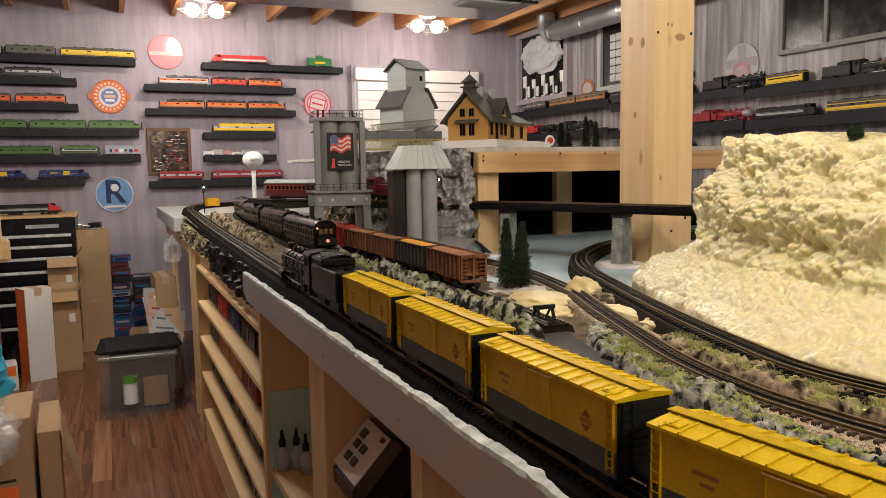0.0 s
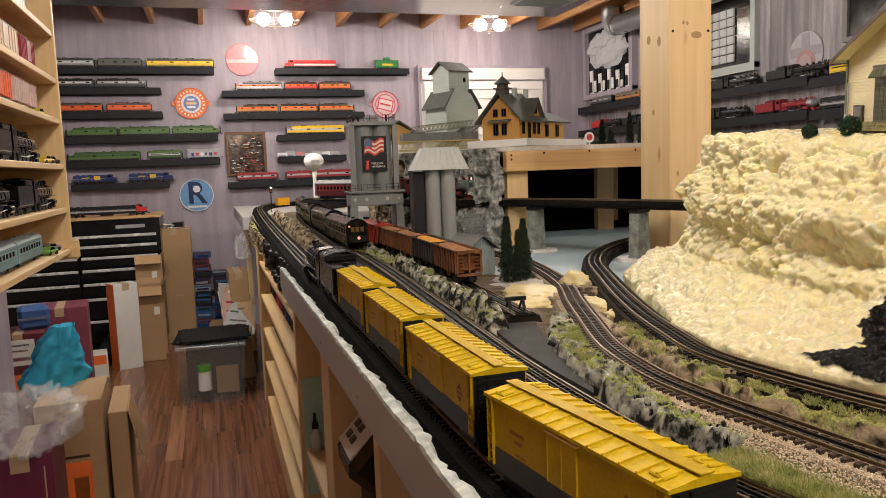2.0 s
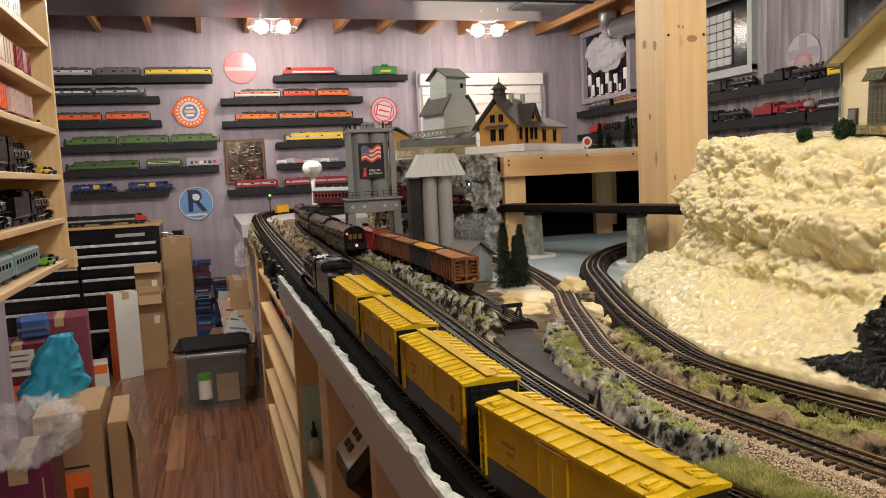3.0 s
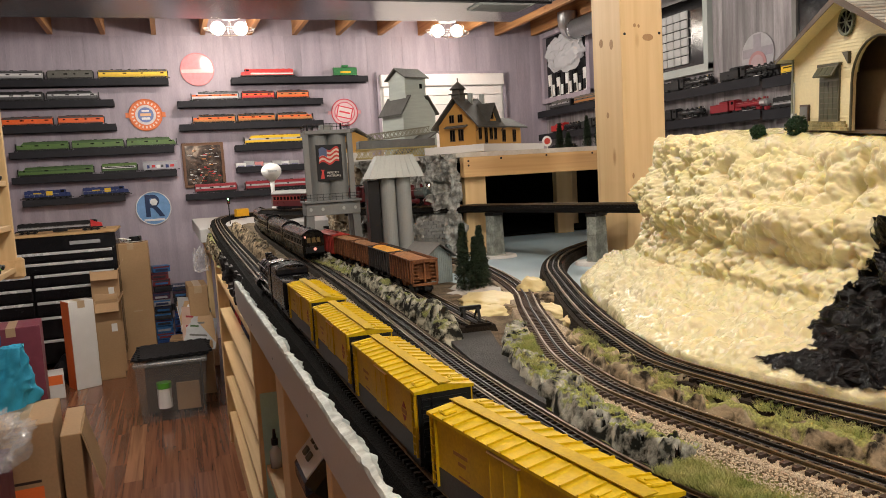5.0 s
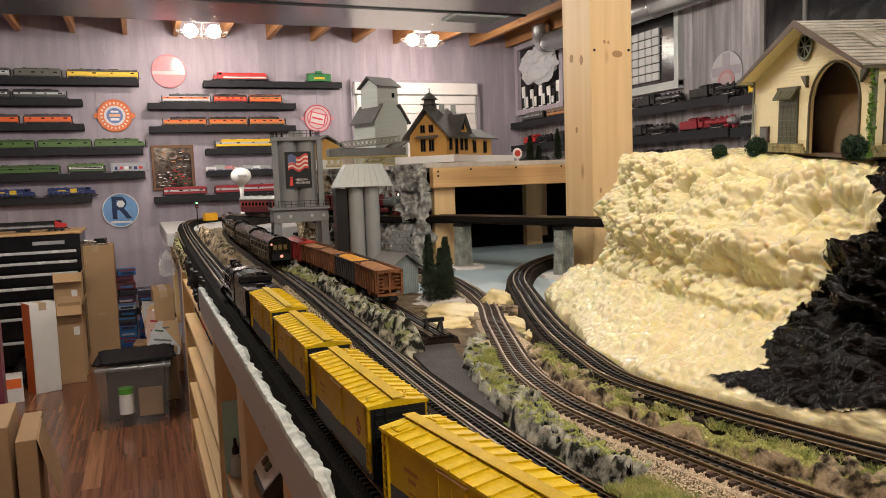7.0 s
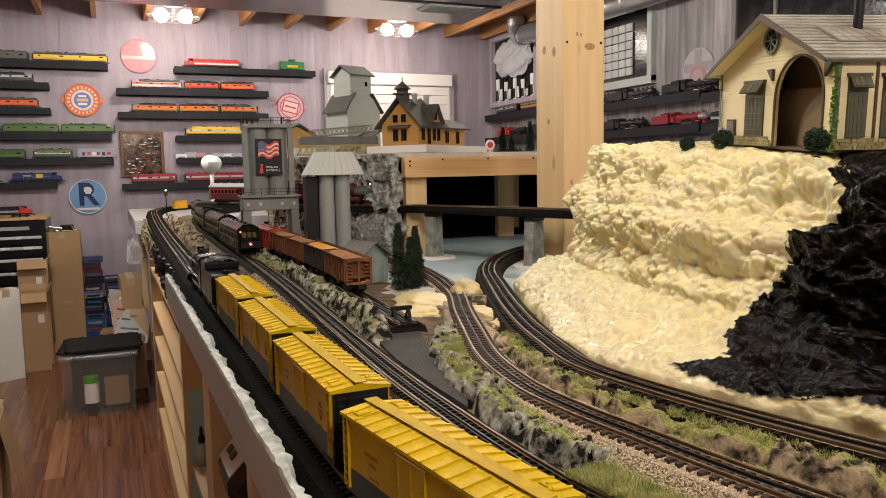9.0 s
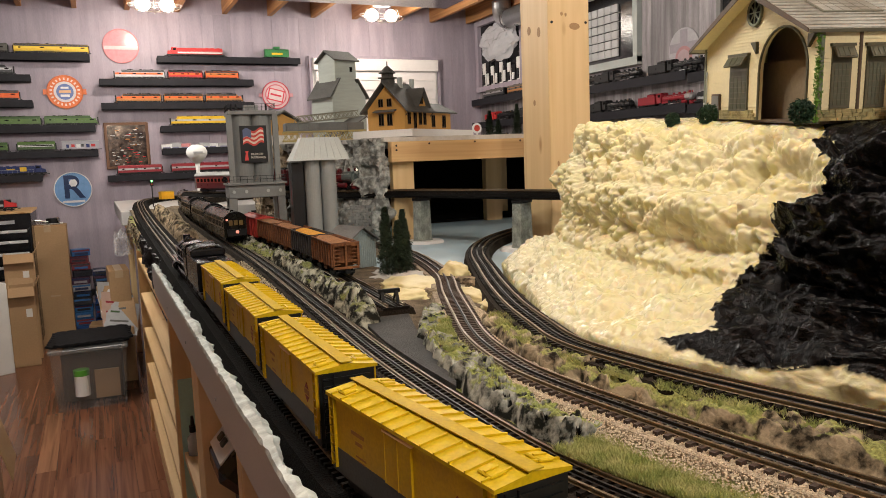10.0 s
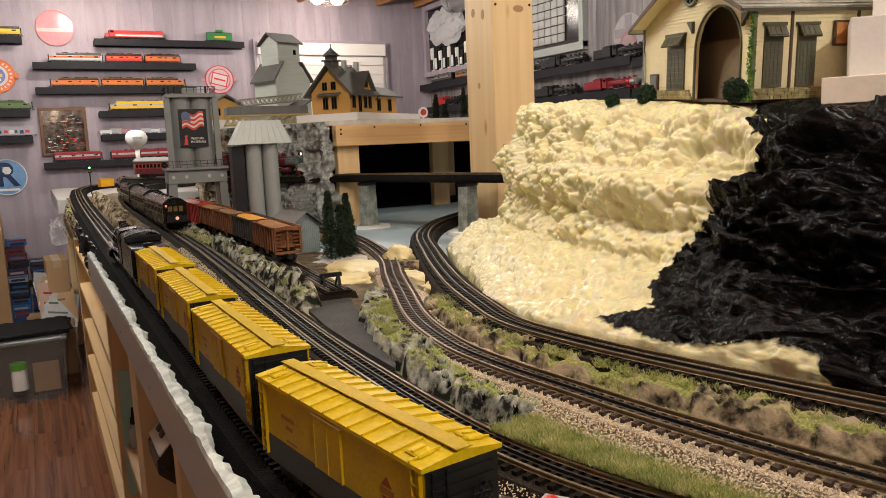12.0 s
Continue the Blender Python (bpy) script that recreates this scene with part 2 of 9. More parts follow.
M_SAGE = mat("sage_elevator_wall", (0.42, 0.46, 0.42), 0.6, 0, 0.12, 12, 200, 0.1, stretch=(1, 1, 8))
M_DROOF = mat("dark_shingle", (0.10, 0.095, 0.085), 0.75, 0, 0.3, 30, 200, 0.4)
M_OCHRE = mat("ochre_siding", (0.55, 0.30, 0.075), 0.6, 0, 0.12, 12, 200, 0.1)
M_BROWNTRIM = mat("brown_trim", (0.09, 0.055, 0.03), 0.6, 0, 0.2)
M_CREAMWALL = mat("cream_clapboard", (0.78, 0.70, 0.42), 0.6, 0, 0.1, 10, 200, 0.08)
M_OLIVE = mat("olive_trim", (0.10, 0.095, 0.055), 0.6, 0, 0.2)
M_STONE = mat("stone_base", (0.52, 0.44, 0.20), 0.8, 0, 0.4, 60, 200, 0.5, col2=(0.26, 0.23, 0.10))
M_TIN = mat("tin_roof", (0.50, 0.50, 0.45), 0.45, 0.4, 0.2, 14, 150, 0.1, col2=(0.30, 0.29, 0.24))
M_LEAF = mat("bush_leaf", (0.02, 0.07, 0.025), 0.85, 0, 0.5, 60, 300, 0.3)
M_FIR = mat("fir_needles", (0.03, 0.055, 0.022), 0.9, 0, 0.5, 60, 300, 0.3)
M_BARK = mat("bark", (0.10, 0.06, 0.035), 0.9, 0, 0.4)
M_PIER = mat("grey_stone_pier", (0.44, 0.48, 0.43), 0.8, 0, 0.4, 30, 150, 0.4, col2=(0.20, 0.22, 0.20))
M_TEAL = mat("teal_cloth", (0.030, 0.36, 0.56), 0.9, 0, 0.2, 20, 300, 0.4)
M_CLEARBAG = glass("clear_plastic_bag", (0.85, 0.85, 0.85), 0.12, 0.17)
M_CLEARBAG.node_tree.nodes["Principled BSDF"].inputs["Specular IOR Level"].default_value = 1.0
M_TOTE = glass("clear_tote", (0.30, 0.30, 0.29), 0.25, 0.30)
M_GLASS = glass("pane_glass", (0.5, 0.55, 0.55), 0.05, 0.35)
M_BULB = glow("bulb_glow", (1.0, 0.88, 0.74), 44)
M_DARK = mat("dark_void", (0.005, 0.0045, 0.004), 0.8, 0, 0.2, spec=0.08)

M_PLASTER = mat("white_plaster", (0.66, 0.64, 0.60), 0.8, 0, 0.15, 12, 120, 0.4, col2=(0.48, 0.45, 0.40))
M_STONEG = mat("grey_cut_stone", (0.24, 0.25, 0.24), 0.85, 0, 0.4, 20, 150, 0.4)
M_GIRDER = mat("black_girder", (0.013, 0.012, 0.012), 0.45, 0.2, 0.3, 40, 300, 0.05)
M_CARTONC = mat("cream_carton", (0.70, 0.63, 0.52), 0.6, 0, 0.08)

M_MIRROR = mat("picture_glass", (0.22, 0.17, 0.13), 0.08, 0.75, 0.5, 25, 120, 0.05, col2=(0.05, 0.04, 0.035))
M_DARKGLASS = mat("dark_window", (0.02, 0.02, 0.022), 0.12, 0, 0.3)
M_BAGW = glass("cloudy_bag", (0.72, 0.72, 0.75), 0.12, 0.5)
# drawer pulls are light grey, mostly non-metal: the chrome glint is painted in
M_PULL = mat("painted_shine_pull", (0.78, 0.78, 0.78), 0.25, 0.35, 0.1)
M_WEATH = mat("weathered_frame", (0.22, 0.21, 0.20), 0.7, 0, 0.2)
M_TAPE = mat("packing_tape", (0.45, 0.32, 0.19), 0.3, 0, 0.1)
M_TILE = mat("black_foam_tile", (0.012, 0.012, 0.014), 0.75, 0, 0.3, 30, 300, 0.3, spec=0.2)
M_BLACKFOAM = mat("black_painted_foam", (0.006, 0.006, 0.007), 0.6, 0, 0.4, 30, 200, 0.5)
M_MINT = mat("mint_panel", (0.45, 0.74, 0.66), 0.6, 0, 0.08)
M_BOTTLE = glass("bottle_plastic", (0.75, 0.78, 0.75), 0.15, 0.5)


# ---------- mesh helpers ----------
def part(name, bm, material, parent=None, label="", smooth=False):
    me = bpy.data.meshes.new(name)
    bm.normal_update()
    bm.to_mesh(me)
    bm.free()
    if material:
        me.materials.append(material)
    if smooth:
        for p in me.polygons:
            p.use_smooth = True
    ob = new(name, me)
    ob.parent = parent
    if label:
        ob["label"] = label
    return ob


def piece(name, me, m, parent):
    """One more object on shared mesh data."""
    ob = new(name, me)
    ob.parent = parent
    ob.matrix_basis = m
    return ob


def thing(name, m, label, category, group="", kind=""):
    ob = new(name)
    ob.empty_display_size = 0.02
    ob.matrix_basis = m
    return tagged(ob, label, category, group, kind)


def box(bm, x0, x1, y0, y1, z0, z1, m=None, bevel=0.0):
    vs = [bm.verts.new((x, y, z)) for x in (x0, x1) for y in (y0, y1) for z in (z0, z1)]
    fs = [(0, 1, 3, 2), (4, 6, 7, 5), (0, 4, 5, 1), (2, 3, 7, 6), (0, 2, 6, 4), (1, 5, 7, 3)]
    faces = [bm.faces.new([vs[i] for i in f]) for f in fs]
    if m:
        bmesh.ops.transform(bm, matrix=m, verts=vs)
    if bevel:
        bmesh.ops.bevel(bm, geom=list({e for f in faces for e in f.edges}), offset=bevel, segments=1, affect="EDGES")
    return vs


def B(*a, m=None, bevel=0.0):
    bm = bmesh.new()
    box(bm, *a, m=m, bevel=bevel)
    return bm


def cyl(bm, p0, p1, r0, r1=None, seg=14, caps=True):
    p0, p1 = Vector(p0), Vector(p1)
    r1 = r0 if r1 is None else r1
    q = (p1 - p0).to_track_quat("Z", "Y")
    rings = []
    for p, r in ((p0, r0), (p1, r1)):
        rings.append([bm.verts.new(p + q @ Vector((r * math.cos(2 * math.pi * i / seg), r * math.sin(2 * math.pi * i / seg), 0))) for i in range(seg)])
    for i in range(seg):
        j = (i + 1) % seg
        bm.faces.new((rings[0][i], rings[0][j], rings[1][j], rings[1][i]))
    if caps:
        bm.faces.new(rings[0][::-1])
        bm.faces.new(rings[1])


def C(*a, **k):
    bm = bmesh.new()
    cyl(bm, *a, **k)
    return bm


def prism(bm, outline, a0, a1, axis="x"):
    """An outline swept straight along an axis: x takes (y, z), y takes (x, z), z takes (x, y)."""
    def at(p, a):
        return {"x": (a, p[0], p[1]), "y": (p[0], a, p[1]), "z": (p[0], p[1], a)}[axis]
    r0 = [bm.verts.new(at(p, a0)) for p in outline]
    r1 = [bm.verts.new(at(p, a1)) for p in outline]
    k = len(outline)
    for i in range(k):
        j = (i + 1) % k
        bm.faces.new((r0[i], r0[j], r1[j], r1[i]))
    bm.faces.new(r0[::-1])
    bm.faces.new(r1)
    bmesh.ops.recalc_face_normals(bm, faces=bm.faces)


def PR(*a, **k):
    bm = bmesh.new()
    prism(bm, *a, **k)
    return bm


def lathe(profile, seg=20):
    bm = bmesh.new()
    rings = [[bm.verts.new((r * math.cos(2 * math.pi * i / seg), r * math.sin(2 * math.pi * i / seg), z)) for i in range(seg)] for r, z in profile]
    for a, b in zip(rings, rings[1:]):
        for i in range(seg):
            j = (i + 1) % seg
            bm.faces.new((a[i], a[j], b[j], b[i]))
    bm.faces.new(rings[0][::-1])
    bm.faces.new(rings[-1])
    return bm


def spline(pts, step):
    """Even points along a smooth curve through pts, with the way at each."""
    P = [Vector(p) for p in pts]
    P = [2 * P[0] - P[1]] + P + [2 * P[-1] - P[-2]]
    dense = []
    for i in range(1, len(P) - 2):
        a, b, c, d = P[i - 1:i + 3]
        for k in range(40):
            t = k / 40
            dense.append(0.5 * (2 * b + (c - a) * t + (2 * a - 5 * b + 4 * c - d) * t * t + (3 * b - a - 3 * c + d) * t ** 3))
    dense.append(P[-2])
    out, run = [], 0.0
    want = 0.0
    for a, b in zip(dense, dense[1:]):
        d = (b - a).length
        while d > 1e-9 and want <= run + d:
            out.append((a.lerp(b, (want - run) / d), (b - a).normalized()))
            want += step
        run += d
    return out


def sweep(bm, path, outline):
    """An outline of (side, up) points carried along a level path."""
    rings = []
    for p, w in path:
        side = Vector((w.y, -w.x, 0)).normalized()
        rings.append([bm.verts.new(p + side * s + Vector((0, 0, u))) for s, u in outline])
    k = len(outline)
    for a, b in zip(rings, rings[1:]):
        for i in range(k):
            j = (i + 1) % k
            bm.faces.new((a[i], a[j], b[j], b[i]))
    bm.faces.new(rings[0])
    bm.faces.new(rings[-1][::-1])
    bmesh.ops.recalc_face_normals(bm, faces=bm.faces)


def fbm(p, octaves=4):
    v, a = 0.0, 1.0
    for _ in range(octaves):
        v += a * noise.noise(p)
        p, a = p * 2.03, a * 0.5
    return v


def billow(p, octaves=4):
    v, a = 0.0, 1.0
    for _ in range(octaves):
        v += a * (1 - abs(noise.noise(p)) * 2)
        p, a = p * 2.1, a * 0.48
    return v


def lump(p):
    """Rounded foam blobs that meet in soft creases."""
    d, _ = noise.voronoi(p + 0.35 * Vector((noise.noise(p * 0.7), noise.noise(p * 0.7 + Vector((5, 0, 0))), noise.noise(p * 0.7 + Vector((0, 9, 0))))))
    a, b = d[0], d[1]
    f = a - max(0.0, 0.10 - (b - a)) ** 2 / 0.4
    return 0.36 - 1.7 * f * f


# ---------- the room ----------
def planks(name, parent, along, fixed, a0, a1, z0, z1, material, width=0.14, proud=0.006, seed=3):
    """Upright wall planks, each of its own width, in front of a wall plane."""
    rnd = random.Random(seed)
    a = a0
    while a < a1 - 0.005:
        w = min(width * rnd.choice((0.7, 1.0, 1.0, 1.25)), a1 - a)
        d = proud + rnd.uniform(0, 0.003)
        zs = [z0, z1]
        if rnd.random() < 0.6:
            zs.insert(1, z0 + (z1 - z0) * rnd.uniform(0.25, 0.8))
        for u, v in zip(zs, zs[1:]):
            if along == "x":
                bm = B(a + 0.0005, a + w - 0.0005, fixed - d, fixed, u + 0.001, v - 0.001)
            else:
                bm = B(fixed - d, fixed, a + 0.0005, a + w - 0.0005, u + 0.001, v - 0.001)
            part(name, bm, material, parent)
        a += w


X0, X1, Y0, Y1, ZC = -1.75, 3.92, -3.2, 7.02, 2.95
wall_n = tagged(part("wall_north", B(X0 - 0.1, X1 + 0.1, Y1, Y1 + 0.12, FLOOR, ZC), M_PANEL), "wall clad in pale grey wood planks", "wall", kind="structure")
planks("plank", wall_n, "x", Y1, X0, X1, FLOOR, 2.68, M_PANEL, 0.15, seed=5)
wall_e = tagged(part("wall_east", B(X1, X1 + 0.12, Y0, Y1, FLOOR, ZC), M_PANELD), "wall clad in grey weathered wood planks", "wall", kind="structure")
planks("plank", wall_e, "y", X1, 0.5, Y1 - 0.012, 0.9, 2.60, M_PANELD, 0.15, seed=8)
tagged(part("wall_west", B(X0 - 0.12, X0, Y0, Y1, FLOOR, ZC), M_PANEL), "plain grey basement wall", "wall", kind="structure")
tagged(part("wall_south", B(X0 - 0.12, X1 + 0.12, Y0 - 0.12, Y0, FLOOR, ZC), M_PANEL), "plain grey basement wall", "wall", kind="structure")
tagged(part("ceiling", B(X0, X1, Y0, Y1, ZC, ZC + 0.05), M_JOIST), "wooden subfloor between open joists", "ceiling", kind="structure")

floor = tagged(part("floor", B(X0, X1, Y0, Y1, FLOOR - 0.05, FLOOR - 0.006), M_DARK), "glossy reddish-brown wood plank floor", "floor", kind="structure")
rnd = random.Random(11)
rest_bm = bmesh.new()
x = X0
while x < X1:
    w = 0.085
    y = 0.55 + rnd.uniform(-0.3, 0)
    if x < 0.75:
        while y < Y1:
            ln = rnd.uniform(0.5, 1.1)
            part("plank", B(x + 0.0004, x + w - 0.0004, y + 0.001, min(y + ln, Y1) - 0.001, FLOOR - 0.006, FLOOR + rnd.uniform(-0.0004, 0.0004)), M_FLOORL if rnd.random() < 0.16 else M_FLOORW, floor)
            y += ln
        y = 0.6
    else:
        y = Y1
    top_y = 1.2 if x < 0.75 else Y1
    y = Y0
    while y < top_y - 0.7:
        ln = rnd.uniform(0.5, 1.1)
        box(rest_bm, x + 0.0008, min(x + w, X1) - 0.0008, y + 0.001, min(y + ln, top_y - 0.62) - 0.001, FLOOR - 0.006, FLOOR)
        y += ln
    x += w
tagged(part("far_planks", rest_bm, M_FLOORW, floor), kind="stuff")
tagged(part("wall_partition", B(-0.76, -0.614, Y0, 2.66, FLOOR, 2.69), M_PANEL), "grey partition wall beside the aisle", "wall", kind="structure")

for i in range(14):
    jx = -1.55 + 0.41 * i
    if jx < X1:
        tagged(part("joist", B(jx, jx + 0.04, Y0, Y1 - 0.002, 2.69, ZC - 0.002), M_JOIST), "exposed brown ceiling joist", "joist", "joists", "structure")

# sheet-metal trunk duct and soffit panels under the joists
duct = thing("trunk_duct", pose(0, 0, 0), "shiny galvanised sheet-metal trunk duct under the ceiling joists", "duct")
part("duct_body", B(-1.3, 2.9, 1.2, 5.62, 2.545, 2.688, bevel=0.004), M_TRUNK, duct)
for k in range(4):
    part("seam", B(-1.3, 2.9, 1.75 + k * 1.05, 1.79 + k * 1.05, 2.538, 2.544), M_BLACK, duct, "black joint strip")
vent = thing("ceiling_vent", pose(2.55, 5.05, 2.540), "grey slatted ceiling air register", "vent")
part("frame", B(-0.22, 0.22, -0.13, 0.13, -0.004, 0.004), M_CONCL, vent)
for k in range(9):
    part("slat", B(-0.19, 0.19, -0.11 + k * 0.026, -0.095 + k * 0.026, -0.012, -0.004), M_CONC, vent)
pipe = thing("round_duct", pose(0, 0, 0), "shiny round galvanised duct with an elbow", "duct")
part("pipe", C((3.70, 6.0, 2.56), (3.75, 3.4, 2.565), 0.085, seg=24), M_DUCT, pipe, smooth=True)
bm = bmesh.new()
bend = [Vector((3.70, 6.0 + 0.11 * math.sin(a), 2.67 - 0.11 * math.cos(a))) for a in (math.radians(15 * k) for k in range(7))]
bend.append(Vector((3.70, 6.11, 2.74)))
rings = []
for k, c in enumerate(bend):
    a = math.radians(min(90, 15 * k))
    up = Vector((0, -math.sin(a), math.cos(a)))
    rings.append([bm.verts.new(c + Vector((1, 0, 0)) * (0.088 * math.cos(u)) + up * (0.088 * math.sin(u))) for u in (2 * math.pi * i / 24 for i in range(24))])
for r0, r1 in zip(rings, rings[1:]):
    for i in range(24):
        bm.faces.new((r0[i], r0[(i + 1) % 24], r1[(i + 1) % 24], r1[i]))
part("elbow", bm, M_DUCT, pipe)
for k in range(5):
    y = 5.98 - k * 0.5
    part("band", C((3.70 + 0.019 * (6 - y), y, 2.56), (3.70 + 0.019 * (6 - y), y - 0.02, 2.56), 0.0885, seg=24), M_CHROME, pipe)


# caged ceiling lamps
def caged_lamp(x, y, z, top):
    t = thing("ceiling_lamp", pose(x, y, z), "two-bulb ceiling lamp in a chromed wire cage", "lamp", "caged ceiling lamps")
    part("base", C((0, 0, 0.075), (0, 0, 0.10), 0.075, seg=20), M_CHROME, t)
    part("stem", C((0, 0, 0.10), (0, 0, top - z), 0.012), M_CHROME, t)
    for s in (-1, 1):
        part("socket", C((s * 0.03, 0, 0.0), (s * 0.055, 0, 0.0), 0.016), M_WHITE, t)
        bm = bmesh.new()
        # sphere larger than a bulb: the lamp's glare is put into its size
        bmesh.ops.create_uvsphere(bm, u_segments=14, v_segments=8, radius=0.054, matrix=pose(s * 0.09, 0, 0))
        b = part("bulb", bm, M_BULB, t, "glowing white bulb", smooth=True)
        b.visible_shadow = False
    bm = bmesh.new()
    for k in range(10):
        a = math.pi * k / 10
        last = None
        for i in range(13):
            u = math.pi * (i / 12)
            p = Vector((0.20 * math.cos(u), 0.10 * math.sin(u) * math.cos(a * 2), -0.075 * math.sin(u) * math.sin(a) + 0.0 + 0.06 * math.sin(u) * (math.cos(a) ** 2) * 0.6))
            if last is not None:
                cyl(bm, last, p, 0.0025, seg=5, caps=False)
            last = p
    for xx in (-0.13, 0.0, 0.13):
        rr = math.sqrt(max(0.0, 1 - (xx / 0.2) ** 2))
        last = None
        for i in range(17):
            u = 2 * math.pi * i / 16
            p = Vector((xx, 0.10 * rr * math.cos(u), 0.07 * rr * math.sin(u)))
            if last is not None:
                cyl(bm, last, p, 0.0025, seg=5, caps=False)
            last = p
    part("cage", bm, M_CHROME, t, "chromed wire cage")
    return t


# five of these are unseen fixtures, added for fill light
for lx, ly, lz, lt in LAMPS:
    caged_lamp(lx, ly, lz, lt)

# far window with a drawn white blind
win = tagged(part("window_1", B(2.11, 3.41, Y1 - 0.045, Y1 - 0.012, 1.45, 2.30), M_WHITE), "white-framed basement window behind a closed blind", "window", kind="structure")
part("window_frame", B(2.085, 2.11, Y1 - 0.06, Y1 - 0.012, 1.43, 2.31), M_PANEL, win)
part("window_frame", B(3.41, 3.44, Y1 - 0.06, Y1 - 0.012, 1.43, 2.31), M_PANEL, win)
part("window_frame", B(2.085, 3.44, Y1 - 0.06, Y1 - 0.012, 2.31, 2.335), M_PANEL, win)
part("valance", B(2.115, 3.405, Y1 - 0.10, Y1 - 0.046, 2.19, 2.305, bevel=0.006), M_BLIND, win)
for k in range(8):
    z = 2.185 - k * 0.09
    part("slat", B(2.14, 3.38, -0.007, 0.0, -0.086, 0, m=Matrix.Translation((0, Y1 - 0.064, z)) @ pose(0, 0, 0, -6)), M_BLIND, win)

# the post
post = thing("support_post", pose(0, 0, 0), "square knotty pine support post with dark screw holes", "post")
part("post_timber", B(1.485, 1.642, 1.85, 2.02, FLOOR, 2.69, bevel=0.003), M_PINE, post)
for hx, hz in ((1.499, 1.745), (1.628, 1.748), (1.615, 1.17), (1.56, 1.13)):
    part("screw_hole", C((hx, 1.8485, hz), (hx, 1.852, hz), 0.0045, seg=10), M_BLACK, post)


M_KNOT = mat("pine_knot", (0.36, 0.19, 0.08), 0.6, 0, 0.4, 60, 200, 0.05, col2=(0.50, 0.30, 0.13))
for face, u, z, w, h in (("s", 1.585, 1.735, 0.020, 0.011), ("s", 1.537, 1.772, 0.005, 0.006), ("s", 1.552, 1.770, 0.004, 0.006), ("s", 1.515, 1.30, 0.004, 0.009), ("w", 1.965, 1.735, 0.011, 0.014), ("w", 1.905, 1.722, 0.010, 0.016), ("w", 1.94, 1.50, 0.007, 0.010), ("w", 1.89, 1.985, 0.008, 0.010)):
    k = part("knot", C((0, 0, 0), (0, 0, 0.0004), 1.0, seg=18), M_KNOT, post, "brown pine knot")
    k.matrix_basis = (pose(u, 1.8499, z, 90) if face == "s" else pose(1.4849, u, z, 90, 0, -90)) @ Matrix.Diagonal((w, h, 1, 1))

# ---------- the layout: table, benchwork, fascia ----------
TOP = 1.025
table = tagged(part("layout_table", B(0.325, 3.3, -1.2, 6.55, TOP - 0.07, TOP - 0.035), M_DIRT), "train layout table covered with dark scenery", "table", kind="structure")
tagged(part("blue_foam_sheet", PR([(0.92, 1.42), (1.6, 1.42), (3.28, 1.42), (3.28, 3.04), (0.78, 3.04), (0.78, 1.75)], TOP - 0.034, TOP, axis="z"), M_BLUEFOAM), "pale blue foam board under the bridge", "foam board", kind="structure")
tagged(part("end_slab", B(0.272, 1.6, 4.75, 6.50, 0.992, 1.078, bevel=0.004), M_FOAMBOARD), "thick white foam slab at the far table end", "foam slab", kind="structure")

# torn white foam fascia along the aisle
def fascia():
    t = thing("foam_fascia", pose(0, 0, 0), "white foam board fascia with a torn top edge along the table front", "fascia", kind="structure")
    bm = bmesh.new()
    rnd = random.Random(4)
    n = 900
    rows = []
    flakes = [(rnd.uniform(-0.95, 2.25), rnd.uniform(0.004, 0.015), rnd.uniform(0.006, 0.018)) for _ in range(34)]
    for i in range(n + 1):
        y = 2.27 - 3.17 * i / n
        w = 0.016 + 0.007 * noise.noise(Vector((y * 9, 0.3, 0))) + 0.005 * noise.noise(Vector((y * 32, 2.3, 0))) + 0.002 * noise.noise(Vector((y * 90, 2.3, 0)))
        for fy, fw, fl in flakes:
            w = max(w, 0.010 + fw * (1 - abs(y - fy) / (fl if y < fy else fl * 0.4)))
        w = min(w, 0.027)
        zt = 1.037 + 0.003 * noise.noise(Vector((y * 8, 5, 1))) + 0.002 * noise.noise(Vector((y * 45, 5, 1)))
        zi = zt + 0.002 + 0.004 * noise.noise(Vector((y * 21, 7, 0))) + 0.004 * abs(noise.noise(Vector((y * 55, 3, 2))))
        lower = 0.958 + 0.02 * max(0, (y - 2.2) / 0.07)
        pts = [(0.283, lower), (0.283, zt - 0.006), (0.2845 + 0.003 * noise.noise(Vector((y * 40, 1, 1))), zt), (0.284 + w * 0.55, zi), (0.283 + w, zt - 0.003 + 0.005 * abs(noise.noise(Vector((y * 26, 9, 0))))), (0.283 + w * 0.8, 1.022), (0.283 + w * 0.8, lower)]
        rows.append([bm.verts.new((px, y, pz)) for px, pz in pts])
    for a, b in zip(rows, rows[1:]):
        for k in range(len(a)):
            j = (k + 1) % len(a)
            bm.faces.new((a[k], a[j], b[j], b[k])).material_index = 1 if k in (1, 2, 3, 4) else 0
    bm.faces.new(rows[0])
    bm.faces.new(rows[-1][::-1])
    bmesh.ops.recalc_face_normals(bm, faces=bm.faces)
    o = part("board", bm, M_FOAMBOARD, t)
    o.data.materials.append(M_FOAMTORN)
    for k in range(4):
        y = 1.75 - 0.42 * k
        part("screw", C((0.2825, y, 0.985), (0.2815, y, 0.985), 0.003, seg=8), M_CONC, t)


fascia()


